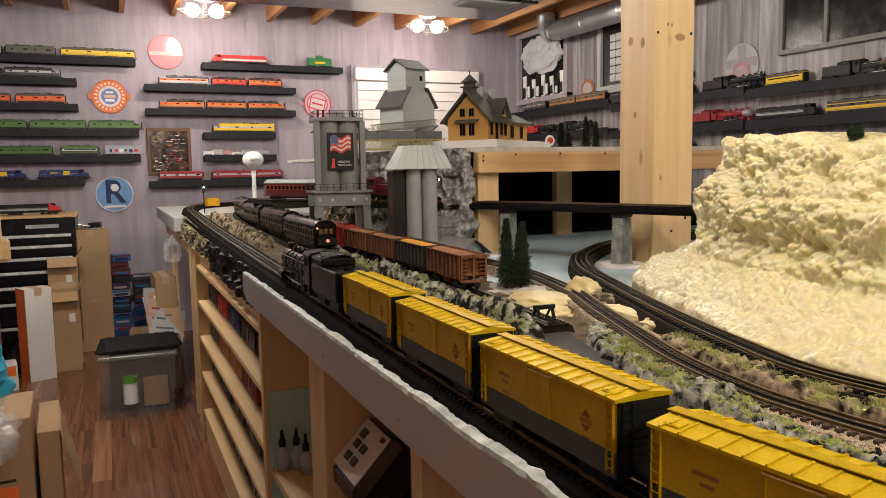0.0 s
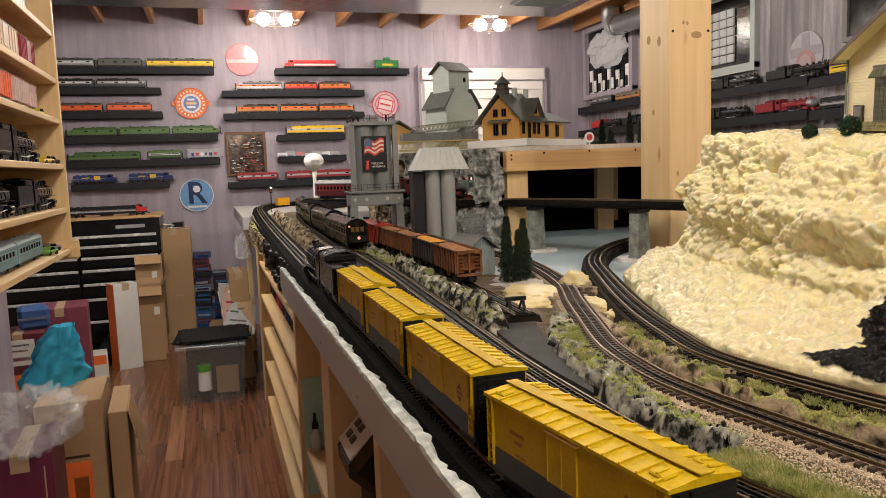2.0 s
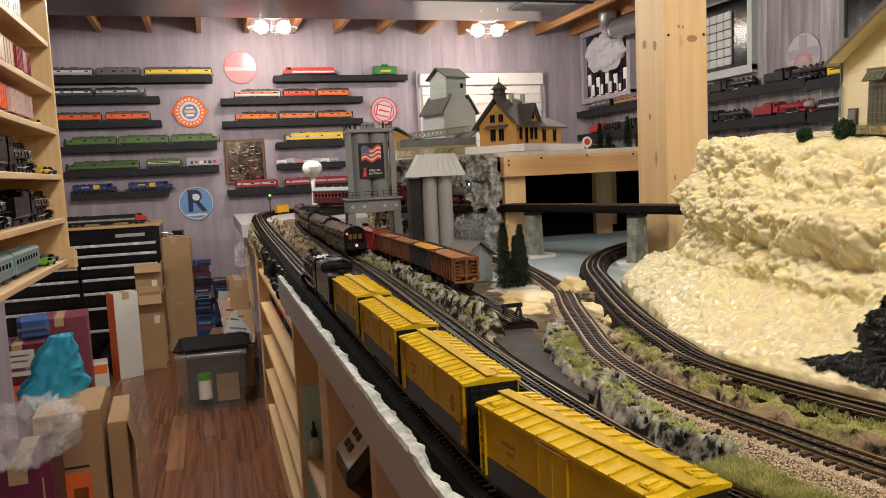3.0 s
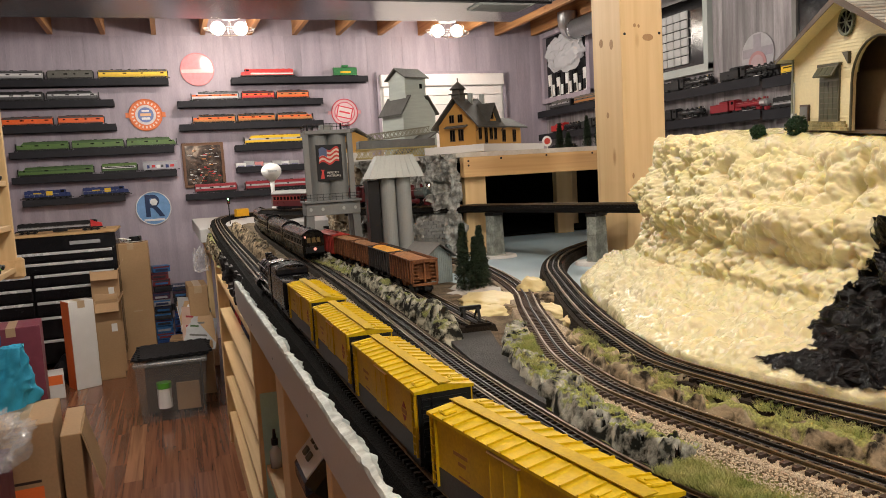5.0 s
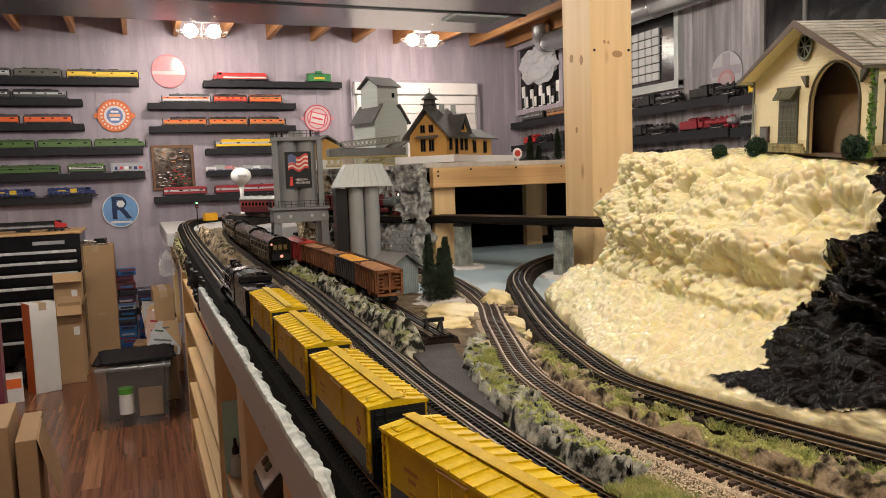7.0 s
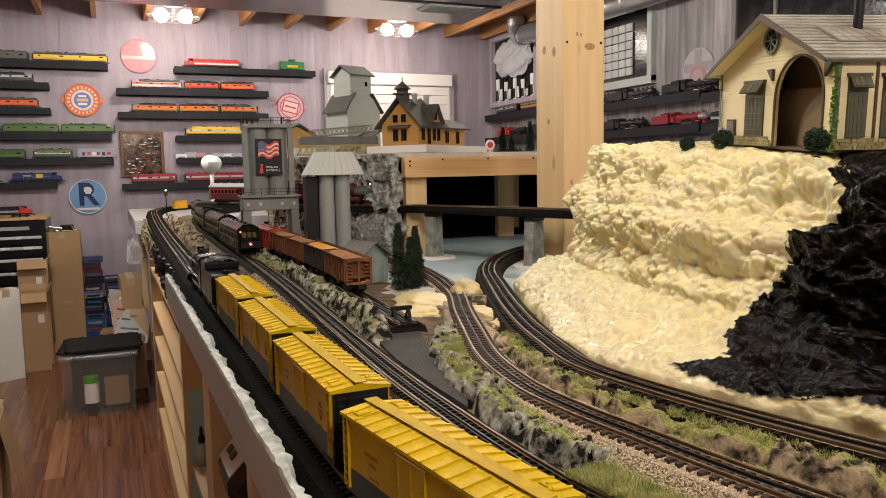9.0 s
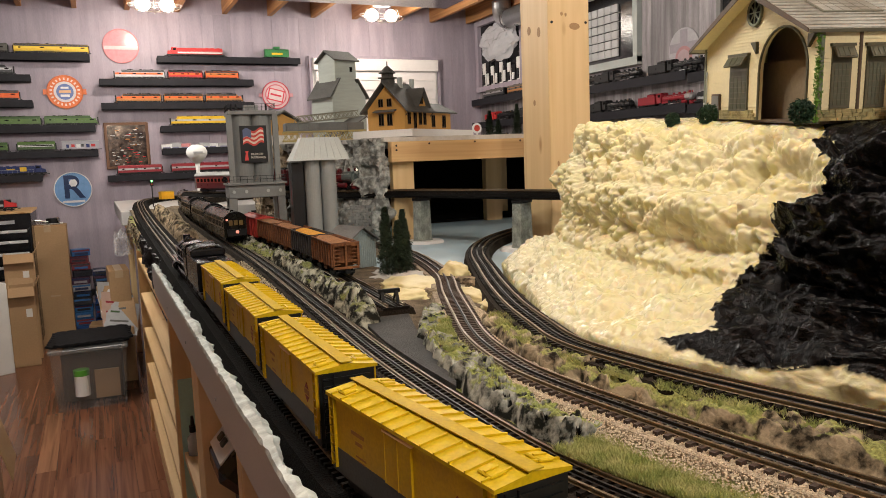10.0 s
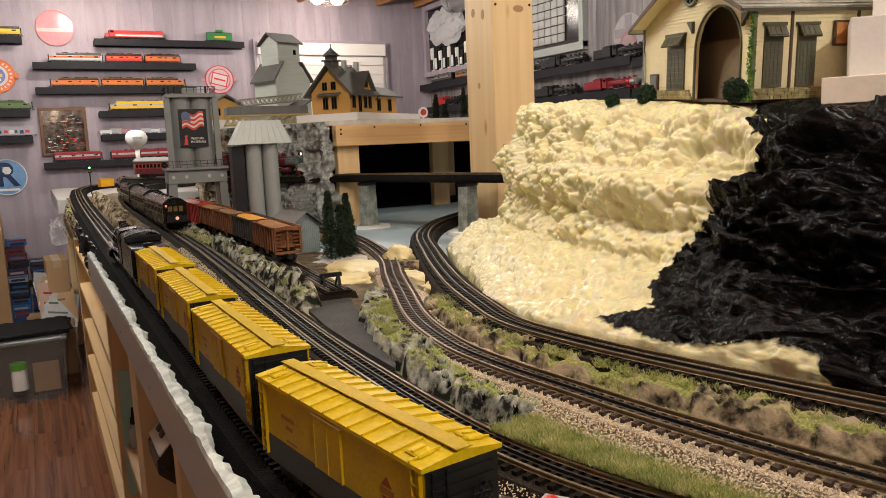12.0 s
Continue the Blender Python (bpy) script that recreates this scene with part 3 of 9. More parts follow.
def rock_strip(name, pts, half, height, material, label, seed, lumps=0.012, base=TOP, cols=20, step=0.012, bank=False, kind="structure", freq=22.0, pits=None):
    """A ridge of plaster rock along a line; the crest can carry grass."""
    bm = bmesh.new()
    path = spline(pts, step)
    rows = []
    n = len(path)
    holes, sunk, rnd = [], set(), random.Random(seed)
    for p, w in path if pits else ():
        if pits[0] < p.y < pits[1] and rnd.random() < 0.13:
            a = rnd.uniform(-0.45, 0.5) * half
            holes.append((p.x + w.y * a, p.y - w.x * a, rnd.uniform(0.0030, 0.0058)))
    for i, (p, w) in enumerate(path):
        side = Vector((w.y, -w.x, 0)).normalized()
        taper = min(1, i / 5, (n - 1 - i) / 5)
        row = []
        for k in range(cols + 1):
            s = -1 + 2 * k / cols
            prof = min(1.0, (s + 1) / 0.3) * (1 - min(1.0, max(0.0, (s - 0.55 - 0.25 * noise.noise(Vector((p.x, p.y, seed)) * 30)) / 0.28)) ** 1.5) if bank else 1 - abs(s) ** 4.5
            q = p + side * (s * half * (0.6 + 0.4 * taper))
            v = Vector((q.x, q.y, seed)) * freq
            h = prof * height * taper * (0.8 + 0.35 * noise.noise(v * 0.4)) + lumps * prof * (0.55 - 1.5 * abs(noise.noise(v * 0.9)) - 0.8 * abs(noise.noise(v * 2.1 + Vector((4, 4, 4)))) - 0.5 * abs(noise.noise(v * 5)) + 0.5 * noise.noise(v * 0.5) - 2.2 * max(0.0, noise.noise(v * 1.3 + Vector((9, 2, 5))) - 0.28)) * taper
            h += prof * taper * lumps * 0.5 * (0.35 - abs(fbm(Vector((q.x, q.y, seed * 0.1)) * 85, 3)))
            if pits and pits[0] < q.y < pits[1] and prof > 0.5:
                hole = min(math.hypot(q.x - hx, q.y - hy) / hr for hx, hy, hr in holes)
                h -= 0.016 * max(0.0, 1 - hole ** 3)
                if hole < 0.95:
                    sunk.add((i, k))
            sd = side * (lumps * 0.9 * noise.noise(v + Vector((3, 1, 7))))
            z = max(base, p.z) if base is None else p.z
            row.append(bm.verts.new((q.x + sd.x, q.y + sd.y, z - 0.012 + max(-0.004, h))))
        rows.append(row)
    for i, (a, b) in enumerate(zip(rows, rows[1:])):
        for k in range(cols):
            face = bm.faces.new((a[k], a[k + 1], b[k + 1], b[k]))
            # shade in the holes is put into the colour: sunken faces near-black
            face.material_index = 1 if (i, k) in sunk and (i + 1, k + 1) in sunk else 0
    bmesh.ops.recalc_face_normals(bm, faces=bm.faces)
    o = part(name, bm, material, smooth=True)
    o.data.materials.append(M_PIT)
    return tagged(o, label, "rock", "", kind)


# ---------- tracks ----------
def grade(y):
    return 1.036 + 0.017 * max(-0.3, min(5.0, y) - 0.45)


def with_z(pts, z):
    return [(x, y, z(y) if callable(z) else z) for x, y in pts]


T1 = with_z([(0.80, -0.50), (0.56, -0.15), (0.45, 0.02), (0.388, 0.20), (0.362, 0.38), (0.355, 0.6), (0.354, 1.0), (0.354, 1.6), (0.358, 2.6), (0.365, 3.6), (0.385, 4.6), (0.43, 5.4), (0.58, 5.95), (0.95, 6.2), (1.5, 6.25)], grade)
T2 = with_z([(0.90, -0.30), (0.72, -0.05), (0.615, 0.10), (0.57, 0.18), (0.536, 0.286), (0.519, 0.40), (0.511, 0.618), (0.512, 0.85), (0.528, 1.25), (0.55, 1.9), (0.555, 2.9), (0.57, 3.8), (0.66, 4.7), (0.95, 5.3), (1.5, 5.6)], lambda y: grade(y) + 0.008)
T3 = with_z([(0.84, -0.35), (0.745, -0.05), (0.698, 0.07), (0.66, 0.24), (0.64, 0.382), (0.627, 0.49), (0.626, 0.602), (0.655, 0.764), (0.723, 0.965), (0.787, 1.141), (0.874, 1.369), (0.955, 1.70), (0.985, 1.95), (0.95, 2.5), (0.8, 3.2)], lambda y: 1.066 - 0.008 * max(0, min(1, y - 1.0)))
T4 = with_z([(0.95, -0.35), (0.85, 0.0), (0.806, 0.137), (0.755, 0.329), (0.726, 0.48), (0.718, 0.605), (0.746, 0.731), (0.810, 0.94), (0.96, 1.31), (1.16, 1.75), (1.40, 2.08), (1.75, 2.34), (2.3, 2.5)], lambda y: 1.082 - 0.022 * max(0, min(1, y - 0.9)))
T5 = with_z([(0.636, 1.06), (0.655, 1.37), (0.668, 1.7), (0.672, 2.1), (0.664, 2.5), (0.655, 2.9), (0.65, 3.3)], 1.066)
T6 = with_z([(0.545, 3.53), (0.64, 3.15), (0.81, 2.86), (1.03, 2.58), (1.215, 2.325), (1.375, 1.92), (1.49, 1.60)], 1.222)
tie_me = {}


def track(name, pts, label, tie_mat, half_tie=0.026, ballast=None, bed=0.034, drop=0.030, loose=(9, 9), rail_mat=None, gauge=0.016):
    t = thing(name, pose(0, 0, 0), label, "track", "model railway tracks", "structure")
    path = spline(pts, 0.012)
    lo = [(Vector((p.x, p.y, p.z)), w) for p, w in path]
    bm = bmesh.new()
    sweep(bm, [(p, w) for p, w in lo], [(-bed - 0.012, -0.010 - drop), (-bed, -0.0090), (bed, -0.0090), (bed + 0.012, -0.010 - drop)])
    part("roadbed", bm, ballast or M_ROADBED, t)
    for s in (-gauge, 0.0, gauge):
        bm = bmesh.new()
        r = 0.0016 if s else 0.0012
        top = 0.0 if s else -0.0004
        sweep(bm, lo, [(s - 0.0018, -0.0046), (s - 0.0008, -0.0038), (s - 0.0008, -0.0022 + top), (s - r, -0.0016 + top), (s - r, top), (s + r, top), (s + r, -0.0016 + top), (s + 0.0008, -0.0022 + top), (s + 0.0008, -0.0038), (s + 0.0018, -0.0046)])
        part("rail", bm, (rail_mat or M_RAIL) if s else M_RAILC, t, "dark middle rail" if not s else "", smooth=False)
    if (name, half_tie) not in tie_me:
        bm = B(-half_tie, half_tie, -0.0027, 0.0027, -0.010, -0.0047)
        me = bpy.data.meshes.new("tie")
        bm.to_mesh(me)
        bm.free()
        me.materials.append(tie_mat)
        tie_me[(name, half_tie)] = me
    rest = bmesh.new()
    rnd = random.Random(2)
    for p, w in spline(pts, 0.0132):
        m = Matrix.Translation(p) @ Matrix.Rotation(math.atan2(w.y, w.x) - math.pi / 2 + rnd.uniform(-0.02, 0.02), 4, "Z")
        if loose[0] <= p.y <= loose[1]:
            piece("tie", tie_me[(name, half_tie)], m, t)
        else:
            box(rest, -half_tie, half_tie, -0.0027, 0.0027, -0.010, -0.0047, m=m)
    if rest.verts:
        tagged(part("far_ties", rest, tie_mat, t), kind="stuff")
    else:
        rest.free()
    return t


track("front_track", T1, "three-rail front track on dark roadbed", M_TIE, loose=(-0.3, 1.2), ballast=M_T1BED, bed=0.042)
track("second_track", T2, "three-rail black-tied track beside the front one", M_TIE, loose=(-0.1, 2.2), ballast=M_ROADBED)
track("ballasted_track", T3, "three-rail track with brown ties in tan ballast", M_TIEB, ballast=M_BALLAST, bed=0.036, drop=0.045, loose=(-0.1, 2.2))
track("outer_track", T4, "three-rail dark track curving round the foam mountain", M_TIE, ballast=M_ROADBED, drop=0.06, loose=(-0.1, 2.0))
track("siding_track", T5, "three-rail siding ending at a bumper", M_TIE, loose=(1.0, 2.2))
track("bridge_track", T6, "three-rail track on a long black girder bridge", M_TIE, loose=(1.6, 2.9), bed=0.030, drop=0.012, ballast=M_T1BED)


# scenery ground between the tracks
def terrain():
    t = bmesh.new()
    lines = [[(p, w) for p, w in spline(T, 0.06)] for T in (T1, T2, T3, T4, T5)]
    drops = (0.022, 0.022, 0.022, 0.028, 0.022)
    nx, ny = 84, 250
    xs = [0.318 + (1.14 - 0.318) * i / nx for i in range(nx + 1)]
    ys = [-0.75 + 5.49 * (j / ny) ** 1.3 for j in range(ny + 1)]
    grid = []
    for y in ys:
        row = []
        for x in xs:
            num = den = 0.0
            for line, dr in zip(lines, drops):
                d2, z = min(((p.x - x) ** 2 + (p.y - y) ** 2, p.z) for p, w in line)
                wt = 1 / (d2 + 0.0004) ** 1.6
                num += wt * (z - dr)
                den += wt
            z = num / den + 0.004 * fbm(Vector((x, y, 0)) * 18, 3)
            row.append(t.verts.new((x, y, max(z, 0.995))))
        grid.append(row)
    for j in range(ny):
        for i in range(nx):
            x, y = xs[i], ys[j]
            if x > 0.78 + 0.35 * max(0, (1.45 - y)) + 0.05 and y > 1.15:
                continue
            if y > 1.75 and x > 0.78:
                continue
            t.faces.new((grid[j][i], grid[j][i + 1], grid[j + 1][i + 1], grid[j + 1][i]))
    loose = [v for v in t.verts if not v.link_faces]
    bmesh.ops.delete(t, geom=loose, context="VERTS")
    return tagged(part("scenery_ground", t, M_DIRT, smooth=True), "brown scenic dirt and gravel between the tracks", "ground", kind="structure")


ground_ob = terrain()

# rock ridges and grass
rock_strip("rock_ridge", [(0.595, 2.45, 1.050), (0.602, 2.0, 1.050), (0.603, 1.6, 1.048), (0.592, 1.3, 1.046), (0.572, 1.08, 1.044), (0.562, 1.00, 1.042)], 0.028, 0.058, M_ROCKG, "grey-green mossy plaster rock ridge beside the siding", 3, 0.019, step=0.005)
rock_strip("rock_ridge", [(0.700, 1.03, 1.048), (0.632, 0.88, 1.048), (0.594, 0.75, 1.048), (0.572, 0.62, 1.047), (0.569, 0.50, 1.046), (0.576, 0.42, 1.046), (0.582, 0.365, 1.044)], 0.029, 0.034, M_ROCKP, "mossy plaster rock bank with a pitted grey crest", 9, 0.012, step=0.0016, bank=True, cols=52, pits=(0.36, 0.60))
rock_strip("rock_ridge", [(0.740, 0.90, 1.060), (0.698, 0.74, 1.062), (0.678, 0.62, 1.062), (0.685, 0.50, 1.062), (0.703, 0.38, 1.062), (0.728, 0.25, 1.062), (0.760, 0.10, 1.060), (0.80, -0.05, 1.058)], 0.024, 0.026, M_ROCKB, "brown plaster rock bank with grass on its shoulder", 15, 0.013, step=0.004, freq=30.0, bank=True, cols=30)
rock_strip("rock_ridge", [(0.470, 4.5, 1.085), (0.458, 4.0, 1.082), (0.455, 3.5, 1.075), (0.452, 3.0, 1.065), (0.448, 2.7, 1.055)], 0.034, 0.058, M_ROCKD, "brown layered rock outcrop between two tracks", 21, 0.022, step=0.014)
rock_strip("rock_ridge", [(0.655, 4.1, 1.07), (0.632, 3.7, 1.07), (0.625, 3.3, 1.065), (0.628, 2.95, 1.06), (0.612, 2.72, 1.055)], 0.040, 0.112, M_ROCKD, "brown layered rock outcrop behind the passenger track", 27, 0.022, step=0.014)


def ballast_stones(pts, y0, y1, inner, outer, count, seed, label, z=-0.0088, size=0.00105):
    """Loose ballast stones on both shoulders and between the ties."""
    rnd = random.Random(seed)
    path = [pw for pw in spline(pts, 0.004) if y0 < pw[0].y < y1]
    vs, fs = [], []
    for _ in range(count):
        p, w = rnd.choice(path)
        side = Vector((w.y, -w.x, 0)).normalized()
        a = rnd.uniform(inner, outer) * rnd.choice((-1, 1))
        c = p + w * rnd.uniform(-0.004, 0.004) + side * a + Vector((0, 0, z - max(0, abs(a) - 0.034) * 0.55 + rnd.uniform(-0.001, 0.001)))
        r = size * rnd.uniform(0.6, 1.4)
        k = len(vs)
        for d in ((1, 0, 0), (-1, 0, 0), (0, 1, 0), (0, -1, 0), (0, 0, 1), (0, 0, -1)):
            vs.append(c + Vector([q * r * rnd.uniform(0.7, 1.3) for q in d]))
        for f in ((0, 2, 4), (2, 1, 4), (1, 3, 4), (3, 0, 4), (2, 0, 5), (1, 2, 5), (3, 1, 5), (0, 3, 5)):
            fs.append(tuple(k + i for i in f))
    me = bpy.data.meshes.new("ballast_stones")
    me.from_pydata([tuple(v) for v in vs], [], fs)
    me.materials.append(M_STONES)
    return tagged(new("ballast_stones", me), label, "ballast", kind="stuff")


M_STONES = mat("ballast_stone", (0.86, 0.76, 0.57), 0.9, 0, 0.4, 300, 900, 0, col2=(0.52, 0.43, 0.30))
M_STONES.node_tree.nodes.remove(next(q for q in M_STONES.node_tree.nodes if q.type == "TEX_NOISE" and q.inputs["Scale"].default_value > 500))
ballast_stones(T3, -0.15, 1.0, 0.0, 0.056, 48000, 1, "tan ballast stones along a track")
ballast_stones(T2, -0.1, 2.0, 0.024, 0.048, 14000, 2, "grey-tan ballast stones along a track", z=-0.0115)
tagged(part("road", PR([(0.540, 0.60), (0.540, 0.72), (0.545, 0.87), (0.560, 1.0), (0.599, 1.15), (0.672, 1.10), (0.628, 0.95), (0.61, 0.88), (0.575, 0.75), (0.55, 0.62)], 1.040, 1.0462, axis="z"), M_ROAD), "short grey asphalt road between rock banks", "road", kind="structure")


def grass(name, pts, half, count, seed, label, tall=0.012, thin=0.0):
    """Static grass: thin blades along a strip."""
    rnd = random.Random(seed)
    path = spline(pts, 0.005)
    vs, fs = [], []
    for _ in range(count):
        p, w = rnd.choice(path)
        side = Vector((w.y, -w.x, 0)).normalized()
        q = p + side * rnd.uniform(-half, half) + w * rnd.uniform(-0.003, 0.003)
        if noise.noise(Vector((q.x * 34, q.y * 34, seed))) < thin + rnd.uniform(-0.2, 0.2):
            continue
        h = tall * rnd.uniform(0.35, 0.9)
        a = rnd.uniform(0, 6.28)
        d = Vector((math.cos(a), math.sin(a), 0)) * 0.00045
        lean = Vector((rnd.uniform(-1, 1), rnd.uniform(-1, 1), 0)) * h * 0.8
        k = len(vs)
        vs += [q - d, q + d, q + lean + Vector((0, 0, h))]
        fs.append((k, k + 1, k + 2))
    me = bpy.data.meshes.new(name)
    me.from_pydata([tuple(v) for v in vs], [], fs)
    me.materials.append(M_BLADE)
    return tagged(new(name, me), label, "grass", kind="stuff")


grass("grass", [(0.568, 0.37, 1.042), (0.592, 0.27, 1.042), (0.622, 0.17, 1.042), (0.662, 0.06, 1.042), (0.712, -0.06, 1.042)], 0.034, 70000, 1, "strip of bright green static grass between tracks", 0.0105, -0.35)
grass("grass", [(0.746, 0.86, 1.069), (0.704, 0.74, 1.069), (0.688, 0.62, 1.070), (0.695, 0.50, 1.070), (0.713, 0.38, 1.070), (0.738, 0.25, 1.070), (0.770, 0.10, 1.068)], 0.016, 24000, 2, "strip of green static grass on a rock bank", 0.009)
grass("grass", [(0.66, 0.92, 1.062), (0.61, 0.78, 1.062), (0.585, 0.65, 1.061), (0.582, 0.56, 1.060)], 0.017, 13000, 3, "patches of green static grass on a rock bank", 0.009)
grass("grass", [(0.565, 2.4, 1.07), (0.58, 2.1, 1.075), (0.59, 1.85, 1.07)], 0.022, 3000, 4, "green static grass beside the siding", 0.011)


# ---------- the sprayed-foam mountain ----------
def mountain():
    toe = [(1.45, 1.62), (1.20, 1.52), (1.03, 1.36), (0.945, 1.176), (0.86, 0.95), (0.795, 0.80), (0.765, 0.66), (0.768, 0.54), (0.795, 0.40), (0.83, 0.26), (0.865, 0.12), (0.91, -0.05), (0.98, -0.35)]
    foot = [(1.46, 1.50), (1.24, 1.40), (1.10, 1.25), (1.03, 1.10), (0.99, 0.95), (0.955, 0.82), (0.935, 0.70), (0.92, 0.58), (0.915, 0.46), (0.90, 0.34), (0.915, 0.18), (0.95, 0.0), (1.02, -0.3)]
    rim = [(1.50, 1.30), (1.28, 1.24), (1.15, 1.16), (1.09, 1.06), (1.07, 0.95), (1.06, 0.84), (1.05, 0.73), (1.04, 0.62), (1.03, 0.50), (1.02, 0.38), (1.03, 0.22), (1.06, 0.03), (1.12, -0.3)]
    far = [(1.9, 1.2), (1.9, 1.15), (1.9, 1.1), (1.9, 1.05), (1.9, 0.95), (1.9, 0.85), (1.9, 0.75), (1.9, 0.65), (1.9, 0.5), (1.9, 0.35), (1.9, 0.2), (1.9, 0.0), (1.9, -0.3)]
    ztoe, zfoot = 1.070, 1.148
    zrims = [1.37, 1.378, 1.385, 1.388, 1.384, 1.376, 1.368, 1.360, 1.352, 1.344, 1.334, 1.322, 1.31]

    def at(line, u):
        u = u * (len(line) - 1)
        i = min(int(u), len(line) - 2)
        f = u - i
        p0, p1, p2, p3 = (Vector((*line[max(0, min(len(line) - 1, i + k))], 0)) for k in (-1, 0, 1, 2))
        return 0.5 * (2 * p1 + (p2 - p0) * f + (2 * p0 - 5 * p1 + 4 * p2 - p3) * f * f + (3 * p1 - p0 - 3 * p2 + p3) * f ** 3)

    nu, nv = 640, 320
    bm = bmesh.new()
    base = []
    for i in range(nu + 1):
        u = i / nu
        a, b, c, d = at(toe, u), at(foot, u), at(rim, u), at(far, u)
        zr = u * (len(zrims) - 1)
        zi = min(int(zr), len(zrims) - 2)
        zrim = zrims[zi] + (zrims[zi + 1] - zrims[zi]) * (zr - zi)
        row = []
        for k in range(nv + 1):
            v = k / nv
            if v < 0.32:
                f = v / 0.32
                p = a.lerp(b, f)
                z = ztoe + (zfoot - ztoe) * (f ** 0.7) - 0.035 * max(0.0, 1 - f / 0.022)
                amp = 0.42 + 0.40 * f
            elif v < 0.78:
                f = (v - 0.32) / 0.46
                p = b.lerp(c, f ** 1.4)
                z = zfoot + (zrim - zfoot) * (1 - (1 - f) ** 1.3)
                amp = 1.0
            else:
                f = (v - 0.78) / 0.22
                p = c.lerp(d, f ** 1.6)
                z = zrim + 0.010 * min(1, f * 5)
                amp = max(0.25, 0.9 - 2.5 * f)
            row.append((Vector((p.x, p.y, z)), amp))
        base.append(row)
    rows = []
    for i in range(nu + 1):
        i0, i1 = max(0, i - 8), min(nu, i + 8)
        row = []
        for k in range(nv + 1):
            v = k / nv
            q, amp = base[i][k]
            way = (base[i1][k][0] - base[i0][k][0]).cross(base[i][min(nv, k + 12)][0] - base[i][max(0, k - 12)][0])
            way.normalize()
            if way.z < 0:
                way = -way
            black = 0.5 * (1 + math.tanh((0.46 - q.y) * 22))
            calm = 0.5 + 0.5 * math.tanh(4 * noise.noise(Vector((q.x * 4, q.y * 4, q.z * 7))) + 3 * (q.y - 0.78))
            s = 0.024 * lump(q * Vector((6.5, 6.5, 11))) + 0.015 * lump(q * Vector((14, 14, 25)))
            s += (0.85 + 0.35 * calm) * (0.009 * lump(q * Vector((29, 29, 32))) + 0.0075 * lump(q * Vector((55, 55, 58))) + 0.0058 * lump(q * 100))
            if 0.32 <= v < 0.78:
                g = (v - 0.32) / 0.46 + 0.16 * noise.noise(Vector((q.x * 5, q.y * 5, 3)))
                s += 0.018 * math.exp(-((g - 0.38) / 0.12) ** 2) - 0.013 * math.exp(-((g - 0.15) / 0.06) ** 2) - 0.010 * math.exp(-((g - 0.66) / 0.06) ** 2) + 0.012 * math.exp(-((g - 0.86) / 0.1) ** 2)
                s -= 0.016 * math.exp(-((q.y - 0.545 - 0.02 * noise.noise(q * 14)) / 0.007) ** 2) * min(1.0, max(0.0, (q.z - 1.20) / 0.05))
            ph = q.z / 0.058 + 1.0 * noise.noise(q * 5) + 0.35 * noise.noise(q * 17)
            led = 0.034 * ((ph - math.floor(ph)) ** 1.5 - 0.4) + 0.012 * (abs(noise.noise(Vector((q.x * 7, q.y * 7, q.z * 30)))) * 2 - 0.5) + 0.016 * lump(q * Vector((17, 17, 30))) + 0.010 * fbm(q * Vector((32, 32, 55)), 4)
            s = s * (1 - 0.7 * black) + led * black
            row.append(bm.verts.new(q + way * (s * amp)))
        rows.append(row)
    for r0, r1 in zip(rows, rows[1:]):
        for k in range(nv):
            bm.faces.new((r0[k], r0[k + 1], r1[k + 1], r1[k]))
    bmesh.ops.recalc_face_normals(bm, faces=bm.faces)
    o = part("foam_mountain", bm, None, smooth=True)
    # cream foam, with black paint over one end in a ragged diagonal
    m = bpy.data.materials.new("foam_half_painted")
    m.use_nodes = True
    n, l = m.node_tree.nodes, m.node_tree.links
    b = n["Principled BSDF"]
    tc = n.new("ShaderNodeTexCoord")
    n1, n2, n3 = (n.new("ShaderNodeTexNoise") for _ in range(3))
    for nd, s, dt in ((n1, 16, 6), (n2, 75, 4), (n3, 260, 3)):
        nd.inputs["Scale"].default_value, nd.inputs["Detail"].default_value = s, dt
        l.new(tc.outputs["Object"], nd.inputs["Vector"])
    sep = n.new("ShaderNodeSeparateXYZ")
    l.new(tc.outputs["Object"], sep.inputs[0])

    def mth(op, a, b2=None, c2=None):
        nd = n.new("ShaderNodeMath")
        nd.operation = op
        for k, v in enumerate((a, b2, c2)):
            if v is None:
                continue
            if isinstance(v, (int, float)):
                nd.inputs[k].default_value = v
            else:
                l.new(v, nd.inputs[k])
        return nd.outputs[0]
    ragged = mth("MULTIPLY_ADD", n1.outputs["Fac"], 0.05, -0.025)
    ragged = mth("ADD", ragged, mth("MULTIPLY_ADD", n2.outputs["Fac"], 0.05, -0.025))

    def table(value, lo, hi, rows, top):
        """A height or place read off a short table, between lo and hi."""
        mp, rp = n.new("ShaderNodeMapRange"), n.new("ShaderNodeValToRGB")
        mp.inputs[1].default_value, mp.inputs[2].default_value = lo, hi
        l.new(value, mp.inputs[0])
        for k, (a, v) in enumerate(rows):
            e = rp.color_ramp.elements[k] if k < 2 else rp.color_ramp.elements.new((a - lo) / (hi - lo))
            e.position = (a - lo) / (hi - lo)
            e.color = (v / top, v / top, v / top, 1)
        l.new(mp.outputs[0], rp.inputs[0])
        return mth("MULTIPLY", rp.outputs[0], top)
